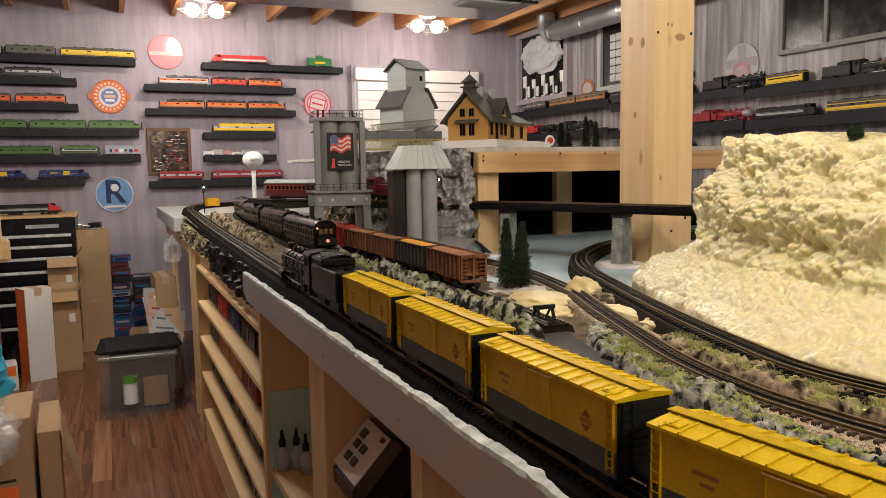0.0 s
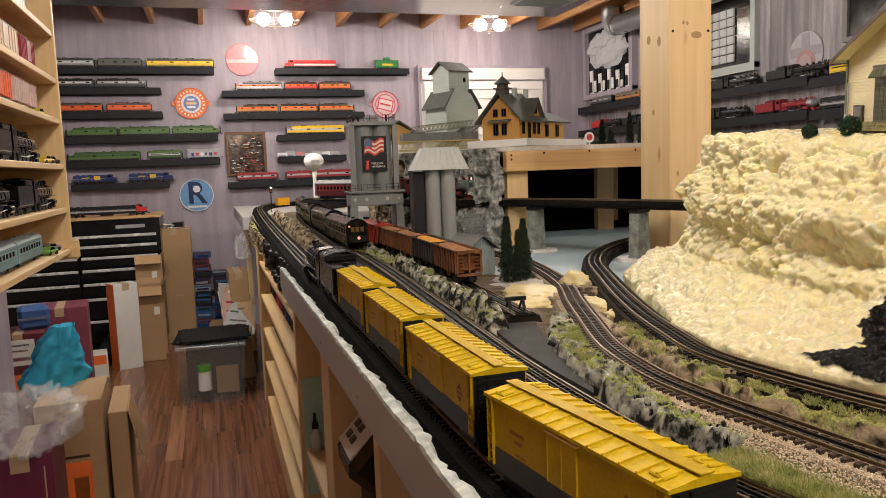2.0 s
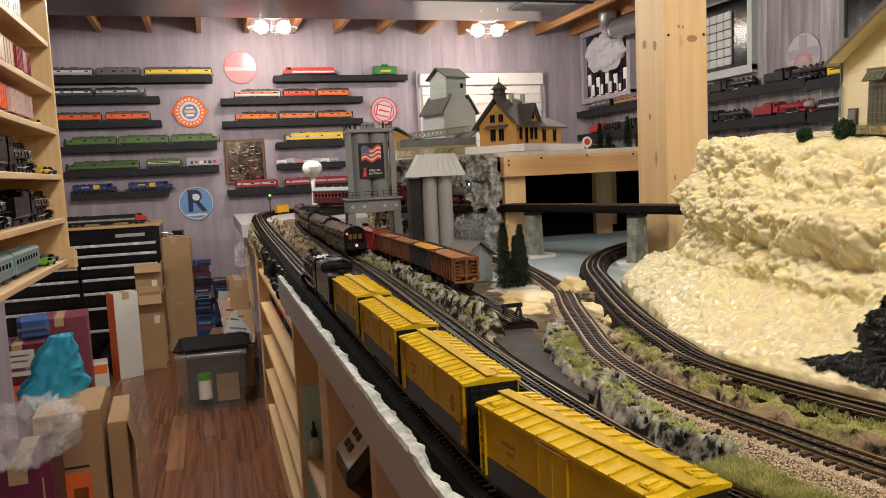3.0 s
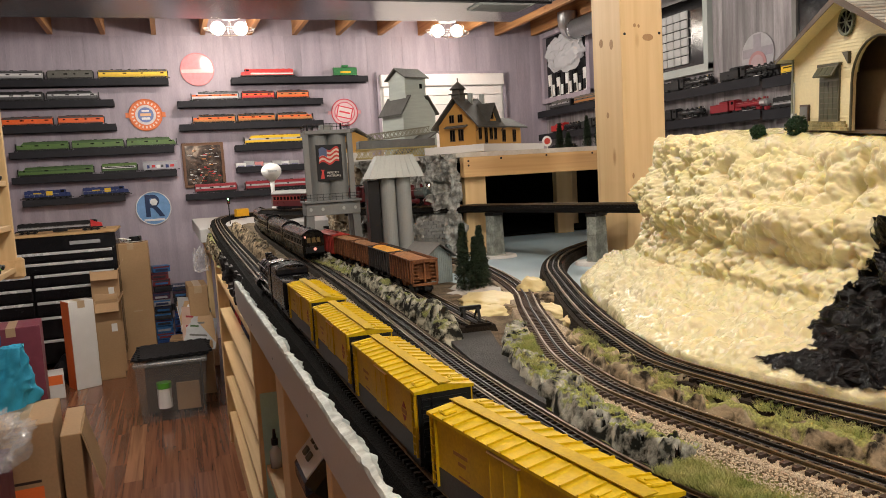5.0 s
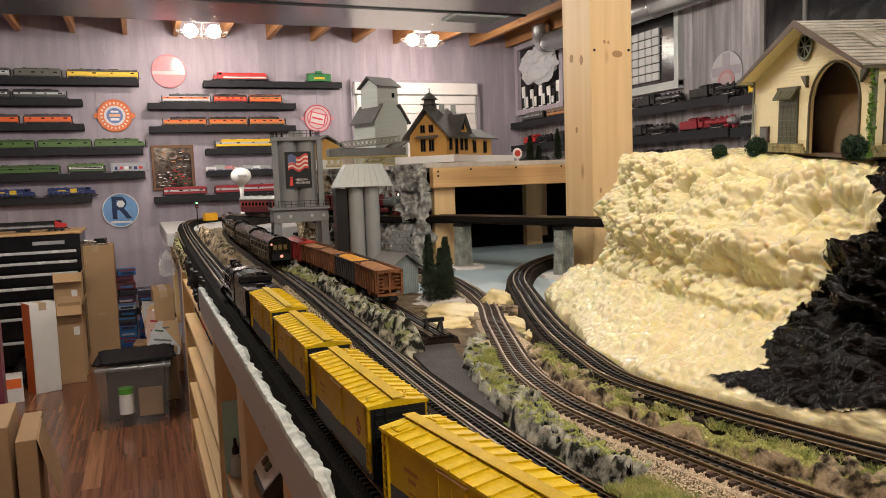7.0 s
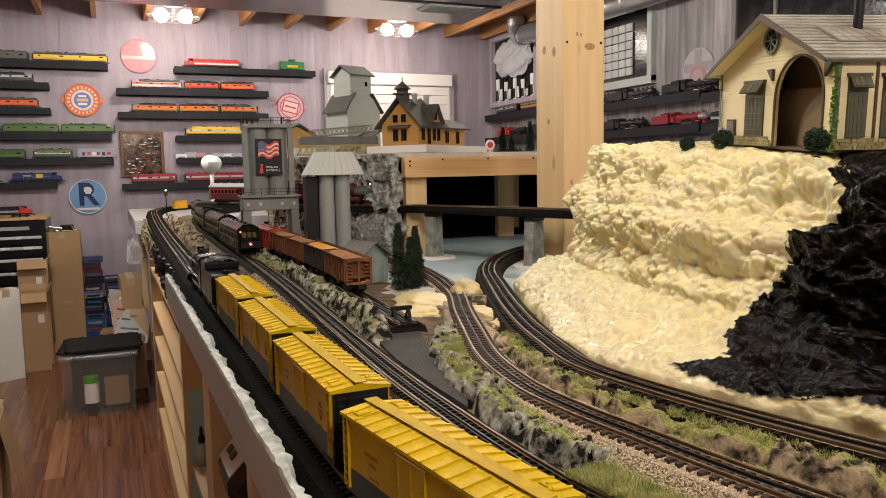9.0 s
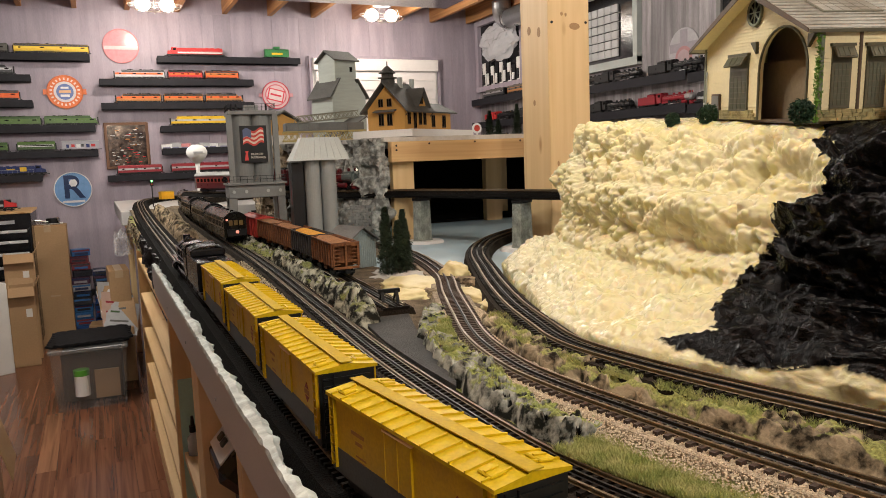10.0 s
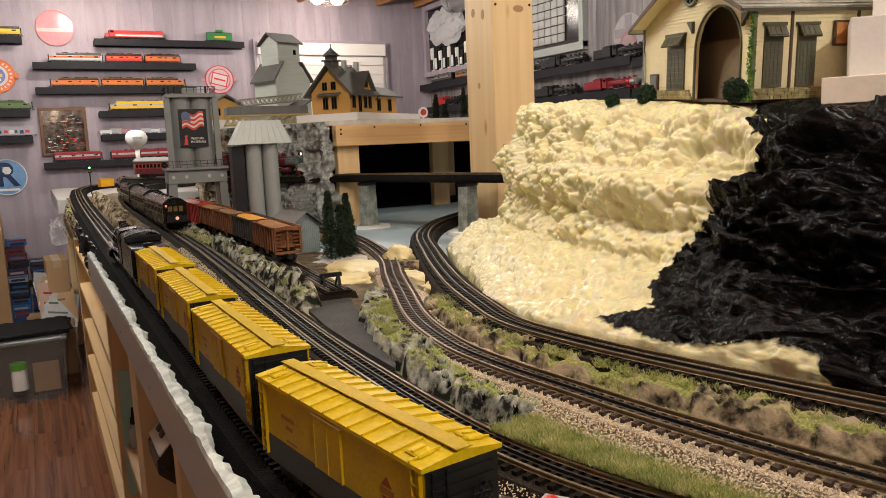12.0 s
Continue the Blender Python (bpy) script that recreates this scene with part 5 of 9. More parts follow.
def passenger_car(m, body, band, roof, label, L=0.40, end="", group="passenger cars", rounded=True, scale=1.0, windows=12, letter=None, category="model train"):
    t = thing("passenger_car", m @ Matrix.Diagonal((scale, scale, scale, 1)), label, category, group)
    W, H0, H1 = 0.060, 0.016, 0.068
    part("body", B(-L / 2, L / 2, -W / 2, W / 2, H0, H1), body, t)
    prof = [(-W / 2 - 0.001, H1), (-W / 2 - 0.001, H1 + 0.004), (-W * 0.40, H1 + 0.011), (-W * 0.25, H1 + 0.0165), (0, H1 + 0.0185), (W * 0.25, H1 + 0.0165), (W * 0.40, H1 + 0.011), (W / 2 + 0.001, H1 + 0.004), (W / 2 + 0.001, H1)]
    part("roof", PR(prof, -L / 2 - 0.001, L / 2 + 0.001), roof, t)
    for k in range(5):
        part("roof_vent", B(-L / 2 + L * (k + 0.7) / 5.6, -L / 2 + L * (k + 0.7) / 5.6 + 0.014, -0.004, 0.004, H1 + 0.0175, H1 + 0.0215), roof, t)
    for s in (-1, 1):
        y = s * W / 2
        part("window_band", B(-L / 2 + 0.012, L / 2 - 0.012, min(y, y + s * 0.0006), max(y, y + s * 0.0006), 0.042, 0.061), band, t)
        for k in range(windows):
            x = -L / 2 + 0.022 + k * (L - 0.044) / windows
            part("window", B(x, x + (L - 0.044) / windows * 0.62, min(y, y + s * 0.0011), max(y, y + s * 0.0011), 0.044, 0.058), M_LITWIN if "lit" in label else M_DARK, t)
        part("belt_rail", B(-L / 2, L / 2, min(y, y + s * 0.0012), max(y, y + s * 0.0012), 0.0395, 0.0412), band, t)
        for e in (-1, 1):
            part("door", B(e * (L / 2 - 0.008) - 0.005, e * (L / 2 - 0.008) + 0.005, min(y, y + s * 0.0008), max(y, y + s * 0.0008), H0 + 0.002, 0.062), roof, t)
    part("underframe", B(-L / 2 + 0.08, L / 2 - 0.08, -0.02, 0.02, 0.006, H0), M_SOOT, t)
    for e in (-1, 1):
        truck(t, e * (L / 2 - 0.06), axles=3, spread=0.036)
        part("diaphragm", B(min(e * L / 2, e * (L / 2 + 0.006)), max(e * L / 2, e * (L / 2 + 0.006)), -0.012, 0.012, H0, 0.070), M_SOOT, t)
    if end == "rear":
        x = -L / 2 - 0.006
        part("rear_wall", B(x - 0.002, x, -0.024, 0.024, H0, 0.080, bevel=0.001), body, t)
        for k in (-1, 0, 1):
            part("rear_window", B(x - 0.003, x - 0.002, k * 0.014 - 0.005, k * 0.014 + 0.005, 0.050, 0.064), M_LITWIN, t)
        part("platform_rail", B(x - 0.018, x - 0.015, -0.026, 0.026, 0.022, 0.040), M_SOOT, t)
        part("drumhead", C((x - 0.018, 0, 0.033), (x - 0.020, 0, 0.033), 0.0045, seg=14), M_REDLAMP, t, "small red glowing tail sign")
        part("marker_lamp", C((x - 0.002, 0.024, 0.066), (x - 0.006, 0.024, 0.066), 0.003, seg=8), M_REDLAMP, t)
    return t


M_LITWIN = mat("amber_window", (0.16, 0.10, 0.03), 0.25, 0, 0.2)
M_REDLAMP = glow("red_lamp", (1.0, 0.12, 0.04), 0.7)
M_HW_BODY = mat("dark_green_brown_car", (0.009, 0.007, 0.004), 0.25, 0, 0.3, 40, 300, 0.03, dist=0.0008, spec=0.25)
M_HW_ROOF = mat("black_car_roof", (0.005, 0.005, 0.006), 0.20, 0, 0.2, 40, 300, 0.02, dist=0.0008, spec=0.28)
M_HW_BAND = mat("gilt_band", (0.16, 0.095, 0.022), 0.35, 0, 0.4, 60, 300, 0.05, dist=0.0008)
PASS_END = 2.30
for k in range(4):
    passenger_car(on_track(T2, PASS_END + 0.24 + k * 0.492), M_HW_BODY, M_HW_BAND, M_HW_ROOF, "glossy black passenger car with a gilt window band" + (" and rear platform" if k == 0 else ""), end="rear" if k == 0 else "", group="black passenger cars", scale=1.19)

RED_S = arc_at(T6, 2.76)
steam_loco(along(T6, RED_S), "maroon model steam locomotive and tender numbered 657", M_MAROON, M_MAROON, number="657", smoke=M_GRAPHITE)
M_REDCAR = mat("crimson_car", (0.17, 0.012, 0.012), 0.3, 0, 0.2, 40, 300, 0.03, dist=0.0008)
M_REDBAND = mat("red_letter_band", (0.45, 0.05, 0.02), 0.4, 0, 0.2)
M_SILVROOF = mat("pale_car_roof", (0.24, 0.235, 0.22), 0.5, 0, 0.15)
for k in range(1):
    passenger_car(along(T6, RED_S - 0.435 - k * 0.40), M_REDCAR, M_REDBAND, M_SILVROOF, "crimson passenger car with a pale grey roof", group="red passenger cars", L=0.38)


def hopper(m, body, load, label):
    t = thing("hopper_car", m, label, "model train", "freight cars on the siding")
    L, W, H0, H1 = 0.214, 0.062, 0.026, 0.080
    for s in (-1, 1):
        y0, y1 = sorted((s * W / 2, s * (W / 2 - 0.002)))
        part("side", B(-L / 2, L / 2, y0, y1, H0, H1), body, t)
        for k in range(9):
            x = -L / 2 + 0.004 + k * (L - 0.008) / 8
            part("side_rib", B(x - 0.0015, x + 0.0015, min(s * W / 2, s * (W / 2 + 0.003)), max(s * W / 2, s * (W / 2 + 0.003)), H0, H1), body, t)
        part("top_rail", B(-L / 2, L / 2, min(s * W / 2, s * (W / 2 + 0.0032)), max(s * W / 2, s * (W / 2 + 0.0032)), H1 - 0.001, H1 + 0.002), body, t)
    bm = bmesh.new()
    bmesh.ops.create_grid(bm, x_segments=30, y_segments=10, size=0.5)
    for v in bm.verts:
        yy = v.co.y * 2
        v.co = Vector((v.co.x * (L - 0.006), v.co.y * (W - 0.005), H1 - 0.004 + 0.007 * (1 - yy * yy) + 0.0025 * noise.noise(Vector((v.co.x * 30, v.co.y * 30, 0)))))
    part("load", bm, load, t, "heaped load")
    for e in (-1, 1):
        x = e * L / 2
        part("end_wall", B(min(x - e * 0.012, x - e * 0.014), max(x - e * 0.012, x - e * 0.014), -W / 2 + 0.002, W / 2 - 0.002, H0 + 0.006, H1), body, t)
        part("end_rail", B(min(x - e * 0.003, x + e * 0.003), max(x - e * 0.003, x + e * 0.003), -W / 2, W / 2, H1 - 0.005, H1 + 0.002), body, t)
        for k in range(3):
            yy = (-0.029, 0.0, 0.029)[k]
            part("end_post", B(min(x, x + e * 0.003), max(x, x + e * 0.003), yy - 0.002, yy + 0.002, H0 + 0.002, H1), body, t)
        for yy in (-0.022, 0.022):
            for k in range(6):
                part("end_step", B(min(x, x + e * 0.0035), max(x, x + e * 0.0035), yy - 0.008, yy + 0.008, H0 + 0.004 + k * 0.0085, H0 + 0.0060 + k * 0.0085), body, t)
        part("slope_sheet", PR([(x, H0 + 0.012), (x - e * 0.045, H0 - 0.004), (x - e * 0.045, H0 - 0.006), (x, H0 + 0.009)], -W / 2 + 0.004, W / 2 - 0.004, axis="y"), body, t)
        part("end_sill", B(min(x, x + e * 0.002), max(x, x + e * 0.002), -W / 2, W / 2, H0 - 0.006, H0), body, t)
        truck(t, e * (L / 2 - 0.040))
        coupler(t, x)
    part("chute", PR([(-0.03, H0), (-0.012, 0.010), (0.012, 0.010), (0.03, H0)], -0.024, 0.024, axis="y"), body, t)
    return t


def boxcar(m, body, roof, label, L=0.25, group="freight cars", scale=1.0, category="model train"):
    t = thing("boxcar", m @ Matrix.Diagonal((scale, scale, scale, 1)), label, category, group)
    W, H0, H1 = 0.061, 0.018, 0.082
    part("body", B(-L / 2, L / 2, -W / 2, W / 2, H0, H1), body, t)
    part("roof", PR([(-W / 2 - 0.002, H1), (-W / 2 - 0.002, H1 + 0.002), (0, H1 + 0.008), (W / 2 + 0.002, H1 + 0.002), (W / 2 + 0.002, H1)], -L / 2 - 0.002, L / 2 + 0.002), roof, t)
    part("running_board", B(-L / 2, L / 2, -0.006, 0.006, H1 + 0.008, H1 + 0.010), roof, t)
    for s in (-1, 1):
        y = s * W / 2
        part("door", B(-0.022, 0.022, min(y, y + s * 0.002), max(y, y + s * 0.002), H0 + 0.002, H1 - 0.003), body, t)
        for k in range(10):
            x = -L / 2 + 0.01 + k * (L - 0.02) / 9
            if abs(x) > 0.026:
                part("side_rib", B(x - 0.0012, x + 0.0012, min(y, y + s * 0.0016), max(y, y + s * 0.0016), H0, H1), body, t)
    for e in (-1, 1):
        truck(t, e * (L / 2 - 0.04))
        coupler(t, e * L / 2)
    return t


M_RUST = mat("rust_hopper", (0.25, 0.103, 0.042), 0.75, 0, 0.4, 25, 200, 0.2, col2=(0.15, 0.060, 0.026), spec=0.2)
M_ORE = mat("brown_ore", (0.40, 0.17, 0.05), 0.9, 0, 0.3, 40, 300, 0.8)
M_GRAIN = mat("yellow_grain", (0.80, 0.36, 0.015), 0.85, 0, 0.2, 60, 400, 0.6)
M_DKHOP = mat("dark_hopper", (0.040, 0.030, 0.026), 0.75, 0, 0.5, 25, 200, 0.2)
M_REDBOX = mat("red_boxcar", (0.50, 0.035, 0.022), 0.5, 0, 0.25, 30, 200, 0.05)
for cy, b, ld, lab in ((1.545, M_RUST, M_ORE, "rusty brown hopper car heaped with brown ore"), (1.783, M_DKHOP, M_GRAIN, "dark hopper car heaped with yellow grain"), (2.02, M_RUST, M_ORE, "rusty brown hopper car heaped with brown ore"), (2.258, M_RUST, M_ORE, "rusty brown hopper car heaped with brown ore")):
    hopper(on_track(T5, cy), b, ld, lab)
boxcar(on_track(T5, 2.515), M_REDBOX, M_REDBOX, "weathered red model boxcar on the siding", group="freight cars on the siding")


# ---------- upper deck, benchwork, bridge ----------
DECK = 1.415
deck_pts = [(1.13, 2.42), (1.05, 2.60), (0.92, 2.90), (0.88, 3.22), (0.89, 3.50), (0.95, 3.80), (1.04, 4.20), (1.0, 4.9), (1.2, 5.2), (3.3, 5.2), (3.3, 2.42)]
tagged(part("upper_deck", PR(deck_pts, 1.398, DECK, axis="z"), M_PLASTER), "raised plywood deck dusted with white plaster", "deck", kind="structure")
frame_t = thing("deck_frame", pose(0, 0, 0), "pine beam and legs carrying the raised deck", "frame", kind="structure")
part("beam", B(1.138, 3.2, 2.375, 2.413, 1.322, 1.397, bevel=0.002), M_PINE_X, frame_t)
for lx, ly in ((1.155, 2.415), (1.83, 2.96), (2.05, 3.3), (2.7, 2.6), (1.5, 3.9)):
    part("leg", B(lx, lx + 0.085, ly, ly + 0.038, TOP + 0.001, 1.397, bevel=0.002), M_PINE, frame_t)
for hx, hz in ((1.158, 1.382), (1.158, 1.366), (1.29, 1.387), (1.48, 1.389), (1.68, 1.388)):
    part("screw", C((hx, 2.3735, hz), (hx, 2.376, hz), 0.004, seg=8), M_BLACK, frame_t)
# near-black sheet and backdrop: shade under the deck is put in as colour
tagged(part("deck_shade_sheet", B(1.05, 3.28, 3.05, 5.2, TOP + 0.001, TOP + 0.012), M_DARK), "near-black sheet on the table, standing for shade under the deck", "table", kind="structure")
tagged(part("deck_shade_backdrop", B(1.2, 3.28, 4.2, 4.22, TOP + 0.013, 1.397), M_DARK), "near-black backdrop added for the darkness under the raised deck", "curtain", kind="structure")


def cliff(name, line, z0, z1, material, label, seed, amp=0.030, lean=0.02, freq=(14, 14, 9), nu=90, nv=36):
    """An upright face of layered rock castings along a line on the plan."""
    bm = bmesh.new()
    path = spline([(x, y, 0) for x, y in line], 0.01)
    rows = []
    for p, w in path:
        side = Vector((w.y, -w.x, 0)).normalized()
        row = []
        for k in range(nv + 1):
            f = k / nv
            q = Vector((p.x, p.y, z0 + (z1 - z0) * f))
            v = Vector((q.x * freq[0], q.y * freq[1], q.z * freq[2] + seed))
            cell = noise.cell(Vector((q.x * 22 + 0.4 * noise.noise(v), q.y * 22, q.z * 26 + seed)))
            s = amp * fbm(v, 4) + amp * 0.7 * (cell - 0.5)
            row.append(bm.verts.new(q + side * (s + lean * (0.5 - f))))
        top = row[-1].co - side * 0.05
        row.append(bm.verts.new((top.x, top.y, z1 + 0.002)))
        rows.append(row)
    for a, b in zip(rows, rows[1:]):
        for k in range(len(a) - 1):
            bm.faces.new((a[k], b[k], b[k + 1], a[k + 1]))
    bmesh.ops.recalc_face_normals(bm, faces=bm.faces)
    return tagged(part(name, bm, material), label, "rock face", kind="structure")


cliff("rock_cliff", [(0.86, 2.92), (0.95, 2.72), (1.03, 2.55), (1.085, 2.44), (1.13, 2.40), (1.15, 2.46)], TOP, 1.412, M_CLIFF, "grey cast plaster rock cliff under the station", 2.0)
cliff("rock_edge", [(0.308, 4.76), (0.306, 4.2), (0.308, 3.7), (0.306, 3.3)], 0.955, 1.050, M_ROCKB, "brown rocky table edge", 11.0, amp=0.016, lean=0.0, freq=(20, 20, 16), nv=14)
cliff("rock_edge", [(0.308, 3.32), (0.306, 2.9), (0.308, 2.5), (0.306, 2.22)], 0.925, 1.048, M_BLACKFOAM, "black-painted lumpy foam table edge", 13.0, amp=0.018, lean=0.0, freq=(20, 20, 16), nv=16)
cliff("rock_cliff", [(1.02, 4.2), (0.92, 3.8), (0.86, 3.5), (0.84, 3.25), (0.85, 3.03), (0.89, 2.90)], TOP, 1.412, M_CLIFFB, "brown layered plaster rock cliff", 6.0)
rnd = random.Random(4)
ab = thing("stone_abutment", pose(0.955, 2.36, TOP, 0, 0, -25), "small cut-stone abutment wall under the bridge", "wall", kind="structure")
for r in range(12):
    for c in range(4):
        part("stone", B(c * 0.019 + 0.009 * (r % 2), c * 0.019 + 0.009 * (r % 2) + 0.0175, -rnd.uniform(0, 0.004), 0.03, r * 0.0125, r * 0.0125 + 0.0115), M_STONEG, ab)

# girder bridge and its piers
bridge = thing("girder_bridge", pose(0, 0, 0), "long black plate girder bridge on stone piers", "bridge", kind="structure")
bpath = [(p, w) for p, w in spline(T6, 0.012) if p.y < 2.86]
for s in (-1, 1):
    bm = bmesh.new()
    sweep(bm, bpath, [(s * 0.030 - 0.003, -0.030), (s * 0.030 - 0.003, -0.012), (s * 0.030 + 0.003, -0.012), (s * 0.030 + 0.003, -0.030)])
    part("girder", bm, M_GIRDER, bridge)
    for k, (p, w) in enumerate(bpath[::3]):
        side = Vector((w.y, -w.x, 0)).normalized()
        m = Matrix.Translation(p + side * s * 0.0325) @ Matrix.Rotation(math.atan2(w.y, w.x), 4, "Z")
        part("stiffener", B(-0.0012, 0.0012, -0.002, 0.002, -0.030, -0.012, m=m), M_GIRDER, bridge)


def pier(y):
    p, w = min(spline(T6, 0.004), key=lambda q: abs(q[0].y - y))
    a = math.degrees(math.atan2(w.y, w.x))
    t = thing("stone_pier", pose(p.x, p.y, TOP, 0, 0, a) @ Matrix.Diagonal((0.7, 0.7, 1, 1)), "grey-green cut-stone bridge pier on a round footing", "bridge pier", "bridge piers")
    top = p.z - 0.0305 - TOP
    part("footing", C((0, 0, 0.0), (0, 0, 0.012), 0.056, 0.052, seg=18), M_PIER, t)
    part("cap", B(-0.030, 0.030, -0.042, 0.042, top - 0.012, top - 0.001, bevel=0.002), M_GIRDER, t)
    rows, rnd = 12, random.Random(int(y * 100))
    part("core", PR([(-0.040, 0.012), (0.040, 0.012), (0.033, top - 0.012), (-0.033, top - 0.012)], -0.024, 0.024), M_PIER, t)
    for r in range(rows):
        f = r / rows
        z = 0.012 + (top - 0.025) * f
        hh = (top - 0.025) / rows
        wy, wx = 0.0425 - 0.007 * f, 0.0265
        n = 3
        for s in (-1, 1):
            for c in range(n):
                a0 = -wy + (c - 0.25 * (r % 2)) * 2 * wy / n + 0.0008
                a1 = a0 + 2 * wy / n - 0.0016
                a0, a1 = max(a0, -wy), min(a1, wy)
                part("stone", B(min(s * 0.023, s * wx), max(s * 0.023, s * (wx + rnd.uniform(0, 0.001))), a0, a1, z, z + hh * 0.9), M_PIER, t)
            part("stone", B(-wx, wx, min(s * (wy - 0.004), s * (wy + rnd.uniform(0, 0.0012))), max(s * (wy - 0.004), s * (wy + 0.001)), z, z + hh * 0.9), M_PIER, t)
    return t


pier(2.31)
pier(1.88)
for x, y in ((1.235, 2.31), (1.40, 1.88)):
    tagged(part("foam_pad", C((x - 0.01, y, TOP + 0.0005), (x - 0.01, y, TOP + 0.010), 0.075, 0.07, seg=16), M_WHITE), "white foam scrap under the bridge pier", "foam scrap")


# ---------- buildings on the layout ----------
def flag_tower():
    t = thing("coal_tower", pose(0.667, 2.53, 1.045, 0, 0, -4) @ Matrix.Diagonal((0.94, 0.94, 1.03, 1)), "grey twin-silo loading tower over the siding, flag billboard on its front", "model building")
    G = M_CONC
    for x in (-0.088, 0.088):
        for y in (-0.055, 0.055):
            s = 1 if x > 0 else -1
            part("leg", PR([(x - 0.016 + s * 0.006, 0), (x + 0.016 + s * 0.006, 0), (x + 0.014, 0.17), (x - 0.014, 0.17)], y - 0.014, y + 0.014, axis="y"), G, t)
    part("portal_beam", B(-0.104, 0.104, -0.072, 0.072, 0.168, 0.212, bevel=0.002), G, t)
    part("platform", B(-0.110, 0.110, -0.085, 0.080, 0.212, 0.220, bevel=0.001), G, t)
    for x in (-0.085, -0.04, 0.04, 0.085):
        part("rivet_plate", C((x, -0.0715, 0.19), (x, -0.075, 0.19), 0.006, seg=10), M_CONCL, t)
    for x in (-0.036, 0.036):
        part("silo", C((x, -0.005, 0.22), (x, -0.005, 0.45), 0.038, seg=24), G, t, smooth=False)
        part("silo", C((x, 0.05, 0.22), (x, 0.05, 0.45), 0.038, seg=24), G, t)
    part("top_slab", B(-0.088, 0.088, -0.055, 0.09, 0.45, 0.463, bevel=0.001), G, t)
    part("chute_pipe", B(-0.094, -0.074, -0.05, -0.03, 0.22, 0.45), G, t)
    part("chute_pipe", B(0.074, 0.094, -0.05, -0.03, 0.22, 0.45), G, t)
    # railings
    def rail(x0, y0, x1, y1, z):
        n = max(2, int(math.hypot(x1 - x0, y1 - y0) / 0.022))
        bm = bmesh.new()
        for h in (0.011, 0.022):
            cyl(bm, (x0, y0, z + h), (x1, y1, z + h), 0.0008, seg=5)
        for k in range(n + 1):
            f = k / n
            cyl(bm, (x0 + (x1 - x0) * f, y0 + (y1 - y0) * f, z), (x0 + (x1 - x0) * f, y0 + (y1 - y0) * f, z + 0.023), 0.0009, seg=5)
        part("railing", bm, M_SOOT, t)
    rail(-0.108, -0.083, 0.108, -0.083, 0.22)
    rail(0.108, -0.083, 0.108, 0.078, 0.22)
    rail(-0.108, -0.083, -0.108, 0.078, 0.22)
    rail(-0.086, -0.053, 0.086, -0.053, 0.463)
    rail(-0.086, -0.053, -0.086, 0.088, 0.463)
    rail(0.086, -0.053, 0.086, 0.088, 0.463)
    part("roof_hut", B(-0.02, 0.03, 0.0, 0.05, 0.463, 0.485), G, t)
    for x in (-0.07, -0.05, 0.06):
        part("pulley", C((x, 0.0, 0.463), (x, 0.0, 0.489), 0.004, seg=8), M_SOOT, t)
    bb = part("billboard", B(-0.049, 0.049, -0.052, -0.047, 0.288, 0.412), M_BLACK, t, "black billboard with a waving flag")
    # the flag: a waving grid of stripes with a blue canton
    nx, stripes = 18, 7
    for r in range(stripes):
        bm = bmesh.new()
        top = []
        for i in range(nx + 1):
            f = i / nx
            x = -0.038 + 0.076 * f
            wv = 0.006 * math.sin(f * 9) + 0.006 * f
            z1 = 0.402 - 0.0072 * r - 0.004 + wv - 0.004 * f
            top.append((bm.verts.new((x, -0.0525, z1 - 0.0072)), bm.verts.new((x, -0.0525, z1))))
        for a, b in zip(top, top[1:]):
            bm.faces.new((a[0], b[0], b[1], a[1]))
        part("flag_stripe", bm, paint(0.55, 0.05, 0.04, 0.5) if r % 2 == 0 else paint(0.70, 0.55, 0.45, 0.5), bb)
    bm = bmesh.new()
    top = []
    for i in range(8):
        f = i / 7 * 0.4
        wv = 0.006 * math.sin(f * 9) + 0.006 * f
        z1 = 0.398 + wv - 0.004 * f
        top.append((bm.verts.new((-0.038 + 0.076 * f, -0.0529, z1 - 0.028)), bm.verts.new((-0.038 + 0.076 * f, -0.0529, z1))))
    for a, b in zip(top, top[1:]):
        bm.faces.new((a[0], b[0], b[1], a[1]))
    part("flag_canton", bm, paint(0.10, 0.13, 0.24, 0.5), bb)
    part("pole_figure", PR([(-0.036, 0.295), (-0.022, 0.295), (-0.024, 0.320), (-0.020, 0.326), (-0.034, 0.326), (-0.031, 0.320)], -0.053, -0.0522, axis="y"), paint(0.60, 0.06, 0.05, 0.5), bb)
    for txt, x, z in (("MERICAN", 0.010, 0.312), ("MATERIALS", 0.014, 0.301)):
        cu = bpy.data.curves.new("lettering", "FONT")
        cu.body, cu.size, cu.align_x, cu.extrude = txt, 0.0105, "CENTER", 0.0002
        ob = new("lettering", cu)
        ob.parent = bb
        ob.matrix_basis = pose(x, -0.0524, z, 90)
        cu.materials.append(paint(0.75, 0.72, 0.65, 0.5))
    return t


flag_tower()


